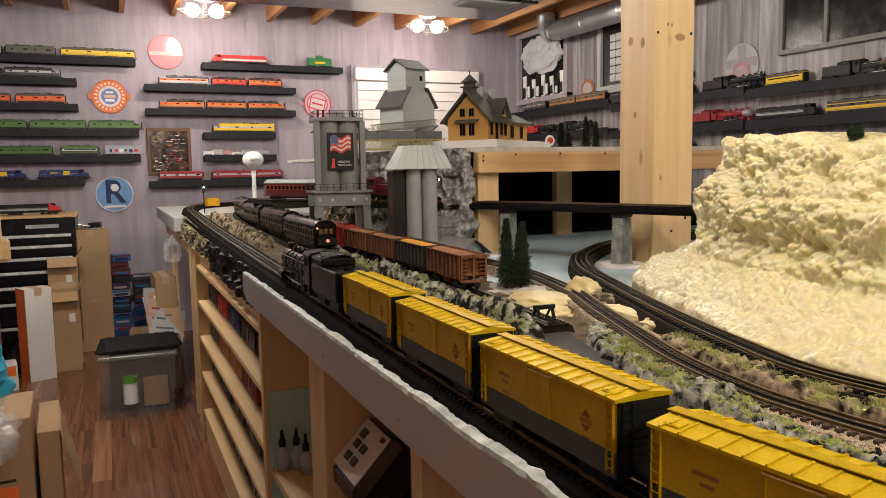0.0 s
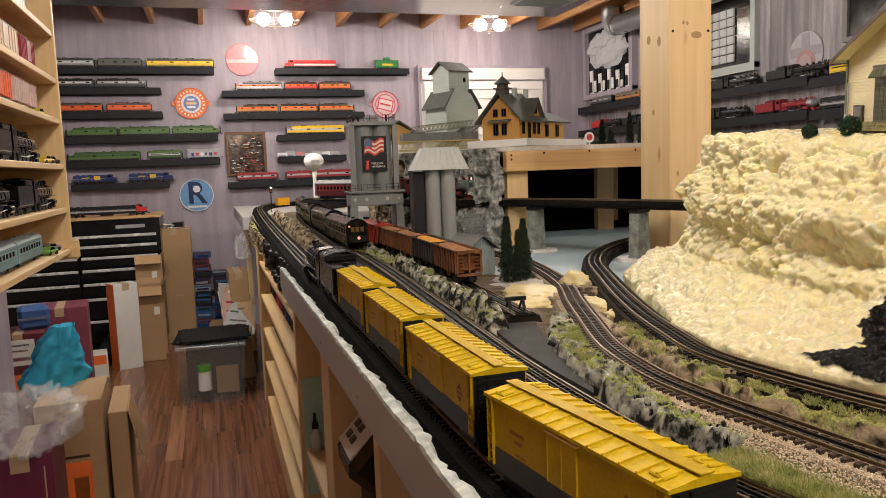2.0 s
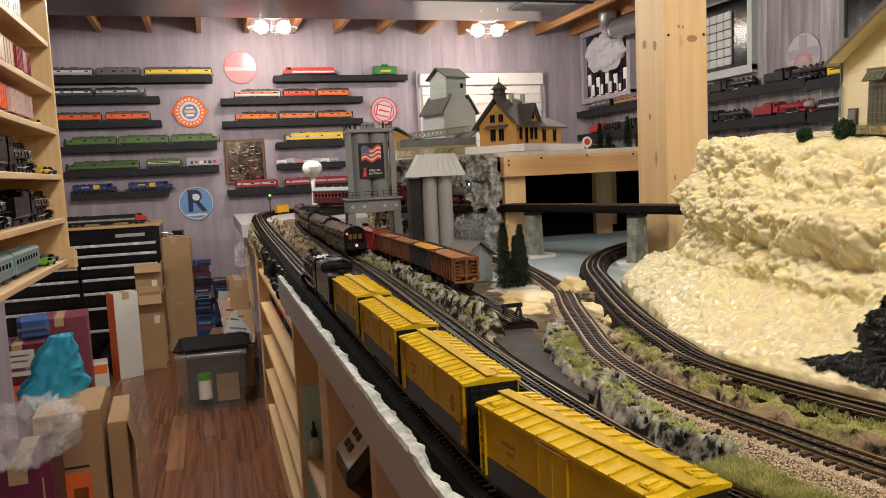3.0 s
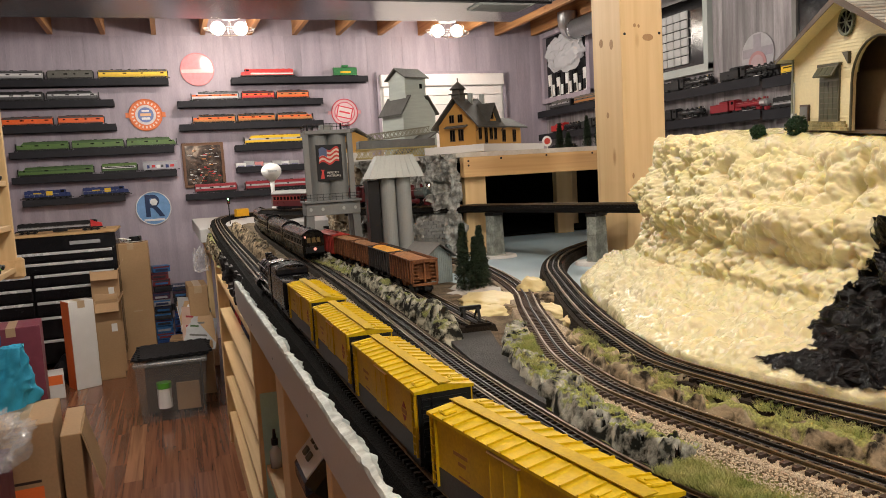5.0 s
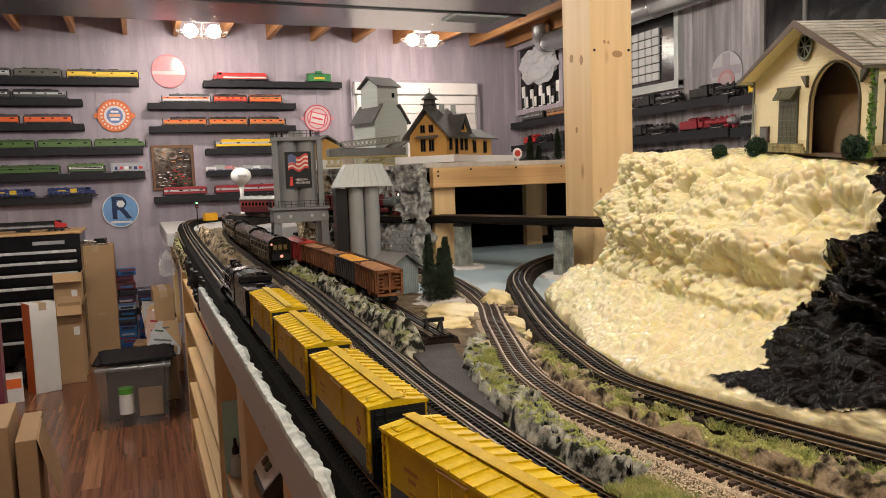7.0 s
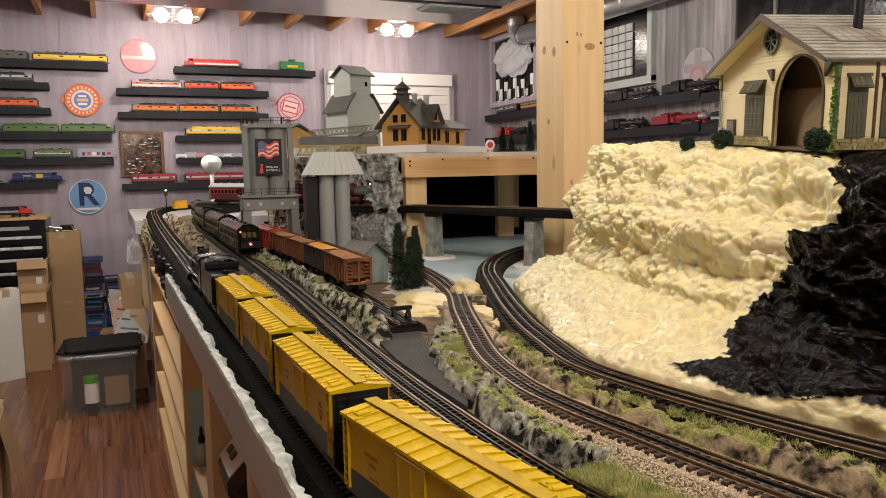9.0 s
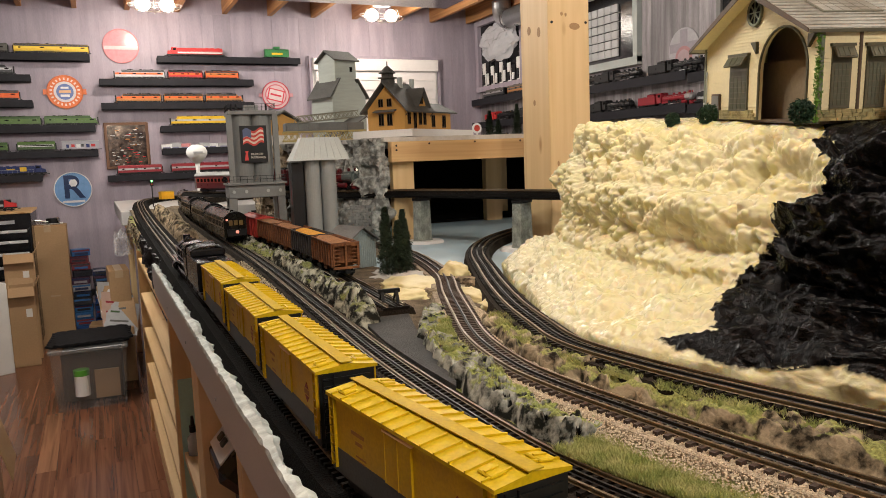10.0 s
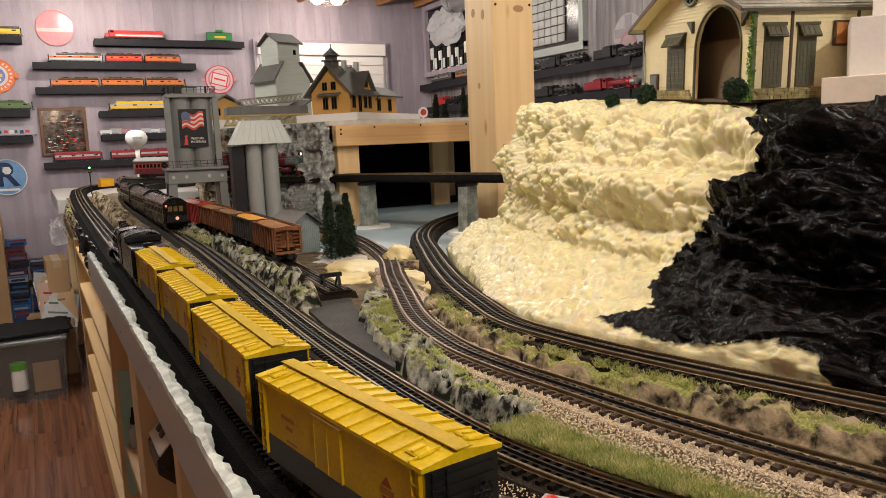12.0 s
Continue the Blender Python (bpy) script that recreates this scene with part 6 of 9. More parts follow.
def twin_silo():
    t = thing("twin_silo", pose(0.765, 2.02, 1.04, 0, 0, -6) @ Matrix.Diagonal((0.87, 0.87, 1.0, 1)), "grey twin silo with a hipped metal hood", "model building")
    for x in (-0.027, 0.028):
        for y in (-0.03, 0.03):
            part("silo", C((x, y, 0), (x, y, 0.30), 0.0265, seg=24), M_CONCD, t)
    part("side_panel", B(-0.098, -0.058, -0.035, 0.05, 0.0, 0.295), M_BLACK, t, "dark side panel with a faded red picture")
    part("panel_mark", B(-0.0985, -0.0982, -0.01, 0.01, 0.17, 0.24), paint(0.20, 0.04, 0.035, 0.6), t)
    z0, z1 = 0.300, 0.368
    bm = bmesh.new()
    lo = [(-0.098, -0.075, z0), (0.098, -0.075, z0), (0.098, 0.085, z0), (-0.098, 0.085, z0)]
    hi = [(-0.058, -0.03, z1), (0.070, -0.03, z1), (0.070, 0.045, z1), (-0.058, 0.045, z1)]
    a = [bm.verts.new(p) for p in lo]
    b = [bm.verts.new(p) for p in hi]
    for i in range(4):
        j = (i + 1) % 4
        bm.faces.new((a[i], a[j], b[j], b[i]))
    bm.faces.new(a[::-1])
    bm.faces.new(b)
    part("hood", bm, M_CONCL, t, "pale grey ribbed metal hood")
    for k in range(9):
        f = k / 8
        x0, x1 = -0.096 + 0.192 * f, -0.057 + 0.126 * f
        part("hood_rib", C((x0, -0.0752, z0 + 0.001), (x1, -0.0303, z1 + 0.0005), 0.0012, seg=5), M_CONCL, t)
    return t


M_CONCD = mat("silo_grey", (0.25, 0.265, 0.26), 0.55, 0, 0.1, 12, 200, 0.06)
twin_silo()


def shed():
    t = thing("tin_shed", pose(0.776, 1.76, 1.045, 0, 0, 14), "small pale teal corrugated shed with a dark sagging roof", "model building")
    W, D, H = 0.085, 0.11, 0.075
    part("shell", PR([(-W / 2, 0), (W / 2, 0), (W / 2, H), (0, H + 0.03), (-W / 2, H)], -D / 2, D / 2, axis="y"), M_TEALTIN, t)
    for k in range(14):
        x = -W / 2 + 0.003 + k * (W - 0.006) / 13
        hh = H + 0.03 * (1 - abs(x) / (W / 2)) - 0.002
        part("corrugation", B(x - 0.0011, x + 0.0011, -D / 2 - 0.0013, -D / 2, 0, hh), M_TEALTIN, t)
    for k in range(18):
        y = -D / 2 + 0.003 + k * (D - 0.006) / 17
        part("corrugation", B(-W / 2 - 0.0013, -W / 2, y - 0.0011, y + 0.0011, 0, H), M_TEALTIN, t)
    for s in (-1, 1):
        part("roof_sheet", PR([(0, H + 0.034), (s * (W / 2 + 0.012), H - 0.006), (s * (W / 2 + 0.012), H - 0.003), (0, H + 0.037)], -D / 2 - 0.012, D / 2 + 0.012, axis="y"), M_TARROOF, t)
    return t


M_TEALTIN = mat("teal_tin", (0.30, 0.37, 0.37), 0.6, 0.2, 0.2, 20, 200, 0.1, col2=(0.20, 0.25, 0.25))
M_TARROOF = mat("tar_roof", (0.17, 0.165, 0.155), 0.75, 0, 0.25, 25, 200, 0.3)
shed()


def push_box():
    t = thing("track_accessory", pose(0.500, 0.216, 1.024, 0, 0, 35), "small pale grey track box with a red knob", "track accessory")
    part("box_body", B(-0.016, 0.016, -0.011, 0.011, 0, 0.014, bevel=0.001), M_CONCL, t)
    part("knob", lathe([(0.007, 0.0141), (0.0068, 0.017), (0.0045, 0.0195), (0.001, 0.0205)], 16), paint(0.65, 0.04, 0.03, 0.35), t, "glossy red knob", smooth=True)


push_box()


def bumper():
    t = thing("track_bumper", on_track(T5, 1.09, True) @ Matrix.Diagonal((0.75, 0.9, 0.75, 1)), "dark metal track bumper at the siding's end", "track bumper")
    for s in (-1, 1):
        part("post", PR([(0.0, -0.006), (0.006, -0.006), (-0.012, 0.030), (-0.017, 0.030)], s * 0.016 - 0.003, s * 0.016 + 0.003, axis="y"), M_SOOT, t)
        part("brace", PR([(-0.045, -0.006), (-0.040, -0.006), (-0.010, 0.028), (-0.015, 0.028)], s * 0.016 - 0.002, s * 0.016 + 0.002, axis="y"), M_SOOT, t)
    part("buffer", B(-0.020, -0.010, -0.024, 0.024, 0.020, 0.031, bevel=0.001), M_SOOT, t)


bumper()


def station():
    t = thing("railway_station", pose(1.215, 2.62, 1.447, 0, 0, 36), "ochre Victorian model station with dark roofs and a tower", "model building")
    # x along the ridge, gable end at x = 0 facing -x, long side towards -y
    W, L, H, P = 0.175, 0.19, 0.085, 0.185
    O, R = M_OCHRE, M_DROOF
    part("slab", B(-0.05, 0.46, -0.15, 0.13, -0.028, 0.0), M_WHITE, t, "rough white plaster base slab")
    part("main_block", PR([(-W / 2, 0), (W / 2, 0), (W / 2, H), (0, P - 0.012), (-W / 2, H)], 0, L), O, t)
    part("wing_block", B(L, L + 0.20, -W / 2 + 0.012, W / 2 - 0.03, 0, 0.075), O, t)
    for s in (-1, 1):
        part("roof", PR([(0, P), (s * (W / 2 + 0.024), H - 0.018), (s * (W / 2 + 0.024), H - 0.011), (0, P + 0.006)], -0.022, L + 0.012), R, t)
    part("wing_roof", PR([(-W / 2 - 0.01, 0.070), (-0.01, 0.112), (W / 2 - 0.01, 0.070), (W / 2 - 0.01, 0.076), (-0.01, 0.119), (-W / 2 - 0.01, 0.076)], L + 0.012, L + 0.225), R, t)
    # cross gable over the long side
    part("dormer", PR([(0.085, 0.075), (0.155, 0.075), (0.155, 0.10), (0.12, 0.152), (0.085, 0.10)], -W / 2 - 0.004, -0.01, axis="y"), O, t)
    for s in (-1, 1):
        part("dormer_roof", PR([(0.12, 0.160), (0.12 + s * 0.048, 0.088), (0.12 + s * 0.048, 0.094), (0.12, 0.167)], -W / 2 - 0.022, 0.0, axis="y"), R, t)
    part("tower", B(0.015, 0.055, -0.012, 0.028, 0.15, 0.205), R, t)
    part("tower_gallery", B(0.007, 0.063, -0.020, 0.036, 0.205, 0.210), R, t)
    part("tower_lantern", B(0.018, 0.052, -0.009, 0.025, 0.210, 0.226), R, t)
    part("tower_roof", C((0.035, 0.008, 0.226), (0.035, 0.008, 0.256), 0.036, 0.003, seg=8), R, t)
    part("finial", C((0.035, 0.008, 0.254), (0.035, 0.008, 0.272), 0.0022, seg=6), R, t)
    for x in (0.085, 0.175):
        part("chimney", B(x, x + 0.016, -0.02, -0.004, 0.15, 0.212), M_CONCL, t)
    bm = bmesh.new()
    for k in range(9):
        cyl(bm, (0.095 + k * 0.009, 0, P + 0.004), (0.095 + k * 0.009, 0, P + 0.014), 0.0022, 0.0006, seg=5)
    part("ridge_crest", bm, R, t)

    def window(name, p, axis, w, h):
        x, y, z = p
        if axis == "x":
            f = part(name, B(x - 0.0025, x, y - w / 2, y + w / 2, z, z + h), M_BROWNTRIM, t)
            for s in (-1, 1):
                part("pane", B(x - 0.0032, x - 0.0026, y + s * w / 4 - w * 0.19, y + s * w / 4 + w * 0.19, z + h * 0.08, z + h * 0.92), M_DARK, f)
        else:
            f = part(name, B(x - w / 2, x + w / 2, y - 0.0025, y, z, z + h), M_BROWNTRIM, t)
            for s in (-1, 1):
                part("pane", B(x + s * w / 4 - w * 0.19, x + s * w / 4 + w * 0.19, y - 0.0032, y - 0.0026, z + h * 0.08, z + h * 0.92), M_DARK, f)
    for y in (-0.018, 0.022):
        window("window", (0, y, 0.018), "x", 0.024, 0.048)
        window("window", (0, y, 0.092), "x", 0.022, 0.032)
    part("awning", PR([(0.0, 0.082), (-0.022, 0.074), (-0.022, 0.070), (0.0, 0.076)], -0.05, 0.05, axis="y"), R, t)
    for x, w, h, z in ((0.03, 0.022, 0.05, 0.02), (0.075, 0.022, 0.068, 0.003), (0.115, 0.022, 0.05, 0.02), (0.15, 0.022, 0.05, 0.02), (0.12, 0.022, 0.032, 0.102)):
        window("window", (x, -W / 2 - (0.004 if z > 0.09 else 0), z), "y", w, h)
    for x in (0.24, 0.33):
        window("window", (x, -W / 2 + 0.012, 0.012), "y", 0.028, 0.052)
    for x in (0.0, 0.19):
        for s in (-1, 1):
            part("eave_bracket", C((x + 0.004, s * (W / 2 + 0.001), H - 0.03), (x + 0.004, s * (W / 2 + 0.02), H - 0.012), 0.002, seg=5), M_BROWNTRIM, t)
    return t


station()


def elevator():
    t = thing("grain_elevator", pose(1.25, 3.36, DECK, 0, 0, 20), "sage grey model grain elevator with dark roofs", "model building")
    S, R = M_SAGE, M_DROOF
    part("lower_block", PR([(-0.098, 0), (0.098, 0), (0.098, 0.22), (0.055, 0.285), (-0.055, 0.285), (-0.098, 0.22)], -0.085, 0.085, axis="y"), S, t)
    part("tower_block", PR([(-0.066, 0.2), (0.066, 0.2), (0.066, 0.39), (0, 0.425), (-0.066, 0.39)], -0.062, 0.062), S, t)
    for s in (-1, 1):
        part("shoulder_roof", PR([(s * 0.053, 0.300), (s * 0.116, 0.212), (s * 0.116, 0.218), (s * 0.053, 0.307)], -0.095, 0.095, axis="y"), R, t)
        part("tower_roof", PR([(0, 0.436), (s * 0.082, 0.386), (s * 0.082, 0.392), (0, 0.443)], -0.075, 0.075), R, t)
    part("window", B(0.025, 0.038, -0.0695, -0.0658, 0.34, 0.362), M_DARK, t)
    part("drive_shed", PR([(-0.16, 0), (-0.02, 0), (-0.02, 0.08), (-0.16, 0.03)], -0.20, -0.09, axis="y"), S, t)
    part("shed_roof", PR([(-0.175, 0.027), (0.0, 0.118), (0.0, 0.124), (-0.175, 0.033)], -0.215, -0.088, axis="y"), R, t)
    return t


elevator()


def truss_bridge(m, label, material, L=0.42):
    """A spare lattice bridge span laid on the deck."""
    t = thing("spare_bridge_span", m, label, "model bridge", "spare bridge spans")
    part("deck", B(-L / 2, L / 2, -0.03, 0.03, 0, 0.006), material, t)
    for s in (-1, 1):
        part("top_chord", B(-L / 2, L / 2, s * 0.032 - 0.002, s * 0.032 + 0.002, 0.036, 0.041), material, t)
        part("bottom_chord", B(-L / 2, L / 2, s * 0.032 - 0.002, s * 0.032 + 0.002, 0.0, 0.005), material, t)
        n = 14
        for k in range(n):
            x0, x1 = -L / 2 + k * L / n, -L / 2 + (k + 1) * L / n
            part("lattice_bar", C((x0, s * 0.032, 0.003), (x1, s * 0.032, 0.039), 0.0016, seg=5), material, t)
            part("lattice_bar", C((x1, s * 0.032, 0.003), (x0, s * 0.032, 0.039), 0.0016, seg=5), material, t)
    return t


M_PALEMOD = mat("pale_grey_model", (0.22, 0.215, 0.16), 0.6, 0, 0.2, 20, 200, 0.1)
M_YELMOD = mat("pale_yellow_model", (0.45, 0.36, 0.13), 0.6, 0, 0.2, 20, 200, 0.1)
M_GREYMOD = mat("mid_grey_model", (0.15, 0.155, 0.15), 0.6, 0, 0.2, 20, 200, 0.1)
truss_bridge(pose(1.005, 2.78, DECK + 0.002, 0, 0, -8), "pale yellow spare lattice bridge span lying on the deck", M_YELMOD, 0.33)
b2 = thing("spare_girder", pose(1.005, 2.82, DECK + 0.042, 0, 0, -4), "grey plate girder stacked on a lattice span", "model bridge")
part("girder_body", B(-0.15, 0.17, -0.04, 0.04, 0, 0.035, bevel=0.003), M_GREYMOD, b2)
for k in range(8):
    part("girder_rib", B(-0.14 + k * 0.04, -0.137 + k * 0.04, -0.043, 0.043, 0, 0.034), M_GREYMOD, b2)
truss_bridge(pose(1.03, 2.82, DECK + 0.086, 0, -5, 3) @ Matrix.Diagonal((1, 1, 0.72, 1)), "pale grey spare lattice bridge span stacked on a girder", M_PALEMOD, 0.26)


def cottage():
    t = thing("small_depot", pose(0.99, 3.60, DECK + 0.055, 0, 0, 25), "small ochre model depot with a brown roof", "model building")
    part("plinth", B(-0.10, 0.10, -0.07, 0.07, -0.054, 0), M_PLASTER, t, "rough plaster plinth")
    part("shell", PR([(-0.09, 0), (0.09, 0), (0.09, 0.07), (0, 0.105), (-0.09, 0.07)], -0.06, 0.06, axis="y"), M_OCHRE, t)
    for s in (-1, 1):
        part("roof", PR([(0, 0.116), (s * 0.125, 0.055), (s * 0.125, 0.061), (0, 0.123)], -0.08, 0.08, axis="y"), M_DROOF, t)
    for x in (-0.045, 0.045):
        f = part("window", B(x - 0.014, x + 0.014, -0.063, -0.06, 0.02, 0.055), M_BROWNTRIM, t)
        part("pane", B(x - 0.011, x + 0.011, -0.0637, -0.0631, 0.023, 0.052), M_DARK, f)


cottage()


def water_tower():
    t = thing("water_tower", pose(0.70, 4.42, TOP), "white bulbous model water tower on a slim stem", "model building")
    part("stem", lathe([(0.026, 0.0), (0.014, 0.06), (0.011, 0.28), (0.014, 0.325)], 20), M_WHITE, t, smooth=True)
    part("tank", lathe([(0.014, 0.325), (0.030, 0.340), (0.048, 0.357), (0.059, 0.378), (0.060, 0.394), (0.053, 0.413), (0.036, 0.428), (0.018, 0.4335), (0.002, 0.435)], 24), M_WHITE, t, smooth=True)
    part("lettering_bar", B(-0.026, 0.026, -0.0605, -0.052, 0.384, 0.394), paint(0.45, 0.45, 0.45, 0.6), t)


water_tower()


def signal_mast():
    t = thing("signal_mast", pose(0.47, 4.9, 1.09), "thin signal mast with a green light", "signal")
    part("mast", C((0, 0, 0), (0, 0, 0.14), 0.0035, seg=8), M_SOOT, t)
    part("head", B(-0.010, 0.010, -0.008, 0.006, 0.13, 0.175, bevel=0.001), M_SOOT, t)
    part("lens", C((0, -0.0082, 0.163), (0, -0.010, 0.163), 0.006, seg=10), glow("green_signal", (0.15, 1.0, 0.2), 6), t, "glowing green lens")
    part("lens", C((0, -0.0082, 0.143), (0, -0.010, 0.143), 0.006, seg=10), M_REDINK, t)


signal_mast()
g_caboose = boxcar(pose(0.62, 5.75, 1.087 + 0.0, 0, 0, 20), paint(0.75, 0.38, 0.02), paint(0.55, 0.30, 0.02), "small yellow model car on the far foam slab", L=0.12, scale=0.8)


def conifer(m, h, seed):
    t = thing("fir_tree", m, "dark green slender model fir tree", "tree", "model fir trees")
    part("trunk", C((0, 0, 0), (0, 0, h * 0.9), 0.004, 0.001, seg=6), M_BARK, t)
    rnd = random.Random(seed)
    vs, fs = [], []
    for _ in range(int(8500 * h / 0.17)):
        f = rnd.random() ** 0.75
        z = h * (0.04 + 0.96 * f)
        r = 0.030 * (1 - f) ** 0.75 * 0.62 + 0.003
        a = rnd.uniform(0, 6.283)
        r *= 1 + 0.75 * noise.noise(Vector((f * 13, 1.6 * math.cos(a) + seed, 1.6 * math.sin(a))))
        rr = r * rnd.uniform(0.35, 1.05)
        p = Vector((rr * math.cos(a), rr * math.sin(a), z))
        d = Vector((math.cos(a), math.sin(a), rnd.uniform(-0.9, 0.5))) * rnd.uniform(0.003, 0.006)
        u = Vector((-math.sin(a), math.cos(a), rnd.uniform(-0.6, 0.6))) * 0.0019
        k = len(vs)
        vs += [p - u, p + u, p + d]
        fs.append((k, k + 1, k + 2))
    me = bpy.data.meshes.new("crown")
    me.from_pydata([tuple(v) for v in vs], [], fs)
    me.materials.append(M_FIR)
    c = new("crown", me)
    c.parent = t
    return t


for x, y, h, s in ((0.795, 1.535, 0.175, 1), (0.822, 1.52, 0.14, 2), (0.845, 1.545, 0.165, 3), (0.872, 1.60, 0.125, 4)):
    conifer(pose(x, y, 1.042), h, s)
for x, y, h, s in ((1.88, 3.0, 0.13, 5), (1.97, 3.08, 0.09, 6), (2.10, 3.12, 0.17, 7), (2.2, 3.18, 0.15, 8)):
    conifer(pose(x, y, DECK), h, s)
sig = thing("crossing_sign", pose(1.77, 2.92, DECK), "small red and white model sign", "sign")
part("post", C((0, 0, 0), (0, 0, 0.03), 0.003, seg=6), M_WHITE, sig)
part("board", C((0, -0.002, 0.045), (0, 0.002, 0.045), 0.024, seg=18), M_WHITE, sig)
part("ring", C((0, -0.003, 0.045), (0, -0.0021, 0.045), 0.015, seg=18), paint(0.6, 0.06, 0.04), sig)

# loose cream foam patches on the ground
for x, y, z, rx, ry, h, material, label in (
        (0.80, 1.36, 1.044, 0.085, 0.10, 0.016, M_CREAM, "loose patch of cream spray foam between tracks"),
        (0.735, 1.235, 1.043, 0.05, 0.05, 0.016, M_CREAM, "loose patch of cream spray foam between tracks"),
        (0.908, 1.375, 1.046, 0.034, 0.055, 0.040, M_CREAM, "mound of cream spray foam between two tracks"),
        (0.885, 1.265, 1.050, 0.028, 0.045, 0.018, M_ROCKD, "clump of dark brown earth between two tracks"),
        (0.836, 1.115, 1.050, 0.027, 0.085, 0.014, M_CREAM, "loose patch of cream spray foam between tracks"),
        (0.81, 0.98, 1.056, 0.03, 0.05, 0.012, M_CREAM, "loose patch of cream spray foam between tracks"),
        (0.775, 1.22, 1.046, 0.022, 0.035, 0.012, M_ROCKD, "clump of dark brown earth beside the foam"),
        (0.93, 1.62, 1.035, 0.05, 0.05, 0.016, M_BALLAST, "patch of loose tan ballast between tracks"),
        (1.02, 1.56, 1.03, 0.04, 0.06, 0.016, M_CREAM, "loose patch of cream spray foam between tracks"),
        (0.835, 1.53, 1.037, 0.075, 0.13, 0.016, M_PLASTER, "rough patch of pale plaster round the firs")):
    bm = bmesh.new()
    bmesh.ops.create_icosphere(bm, subdivisions=4, radius=1)
    for v in bm.verts:
        d = 1 + 0.25 * fbm(v.co * 2.5 + Vector((x * 70, y * 40, 0)), 4)
        v.co = Vector((v.co.x * rx * d, v.co.y * ry * d, max(-0.01, v.co.z * h * d)))
    o = part("foam_patch", bm, material, smooth=True)
    o.location = (x, y, z)
    tagged(o, label, "foam patch" if material is M_CREAM else "ground patch", "loose ground patches", "structure")


# ---------- engine house on the mountain ----------
def engine_house():
    t = thing("engine_house", pose(1.140, 0.800, 1.386, 0, 0, -107) @ pose(0, 0, 0, 0, 3.7, 0), "pale yellow clapboard model engine house with arched doorway", "model building")
    G, D, H, P = 0.328, 0.60, 0.121, 0.194
    CW, OL = M_CREAMWALL, M_OLIVE
    a0, a1, ah = 0.175, 0.300, 0.0715
    acx, ar = (a0 + a1) / 2, (a1 - a0) / 2
    # gable front around the arch, in two halves
    arch = [(acx + ar * math.cos(math.pi * k / 14), ah + ar * math.sin(math.pi * k / 14)) for k in range(15)]
    half = len(arch) // 2
    apex = (G / 2, P)
    def gz(x):
        return H + (P - H) * (1 - abs(x - G / 2) / (G / 2))
    rgt = [(a1, 0.0)] + [p for p in arch[:half + 1]] + [(acx, gz(acx)), (G, H), (G, 0.0)]
    lft = [(a0, 0.0), (0.0, 0.0), (0.0, H)] + ([apex] if acx > G / 2 + 1e-6 else []) + [(acx, gz(acx))] + [p for p in arch[half:]]
    for o in (rgt, lft):
        part("front_wall", PR(o, 0, 0.006, axis="y"), CW, t)
    for k in range(33):
        z = 0.020 + k * 0.0050
        x0, x1 = 0.0, G
        if z > H:
            c = (z - H) / (P - H) * G / 2
            x0, x1 = c, G - c
        spans = [(x0, x1)]
        if z < ah:
            spans = [(x0, a0 - 0.004), (a1 + 0.004, x1)]
        elif z < ah + ar + 0.004:
            h = math.sqrt(max(0.0, (ar + 0.004) ** 2 - (z - ah) ** 2))
            spans = [(x0, acx - h), (acx + h, x1)]
        for u, v in spans:
            if v - u > 0.004:
                part("clapboard", PR([(-0.0010, z), (0.0, z), (0.0, z + 0.0049)], u, v), CW, t)
    part("side_wall", B(G - 0.006, G, 0.006, D, 0, H - 0.002), CW, t)
    part("side_wall", B(0, 0.006, 0.006, D, 0, H), CW, t)
    part("rear_wall", PR([(0, 0), (G, 0), (G, H), (G / 2, P), (0, H)], D - 0.006, D, axis="y"), CW, t)
    part("inner_floor", B(0.006, G - 0.006, 0.006, D - 0.006, -0.004, 0.001), M_BROWNTRIM, t)
    part("inner_screen", B(0.10, 0.322, 0.040, 0.044, 0.001, 0.088), M_OLIVEWALL, t)
    part("inner_screen", PR([(0.10, 0.001), (0.322, 0.001), (0.322, 0.117), (0.262, 0.144), (0.10, 0.144)], 0.056, 0.060, axis="y"), M_OLIVEWALL, t)
    part("inner_door", B(0.243, 0.276, 0.037, 0.0395, 0.001, 0.046), M_BROWNTRIM, t)
    for k in range(4):
        part("number_bar", B(0.244 + k * 0.0085, 0.249 + k * 0.0085, 0.0385, 0.0396, 0.049, 0.055), M_YELMOD, t)
    bm = bmesh.new()
    for k in range(10):
        u, v = math.pi * (0.1 + 0.05 * k), math.pi * (0.15 + 0.05 * k)
        cyl(bm, (0.262 + 0.05 * math.cos(u), 0.03, 0.066 + 0.05 * math.sin(u)), (0.262 + 0.05 * math.cos(v), 0.03, 0.066 + 0.05 * math.sin(v)), 0.0022, seg=6)
    part("inner_arch", bm, M_BROWNTRIM, t)
    for k in range(20):
        z = 0.018 + k * 0.0050
        part("clapboard", PR([(G, z), (G + 0.0010, z), (G, z + 0.0049)], 0.0, D, axis="y"), CW, t)
    # stone footing
    rnd = random.Random(6)
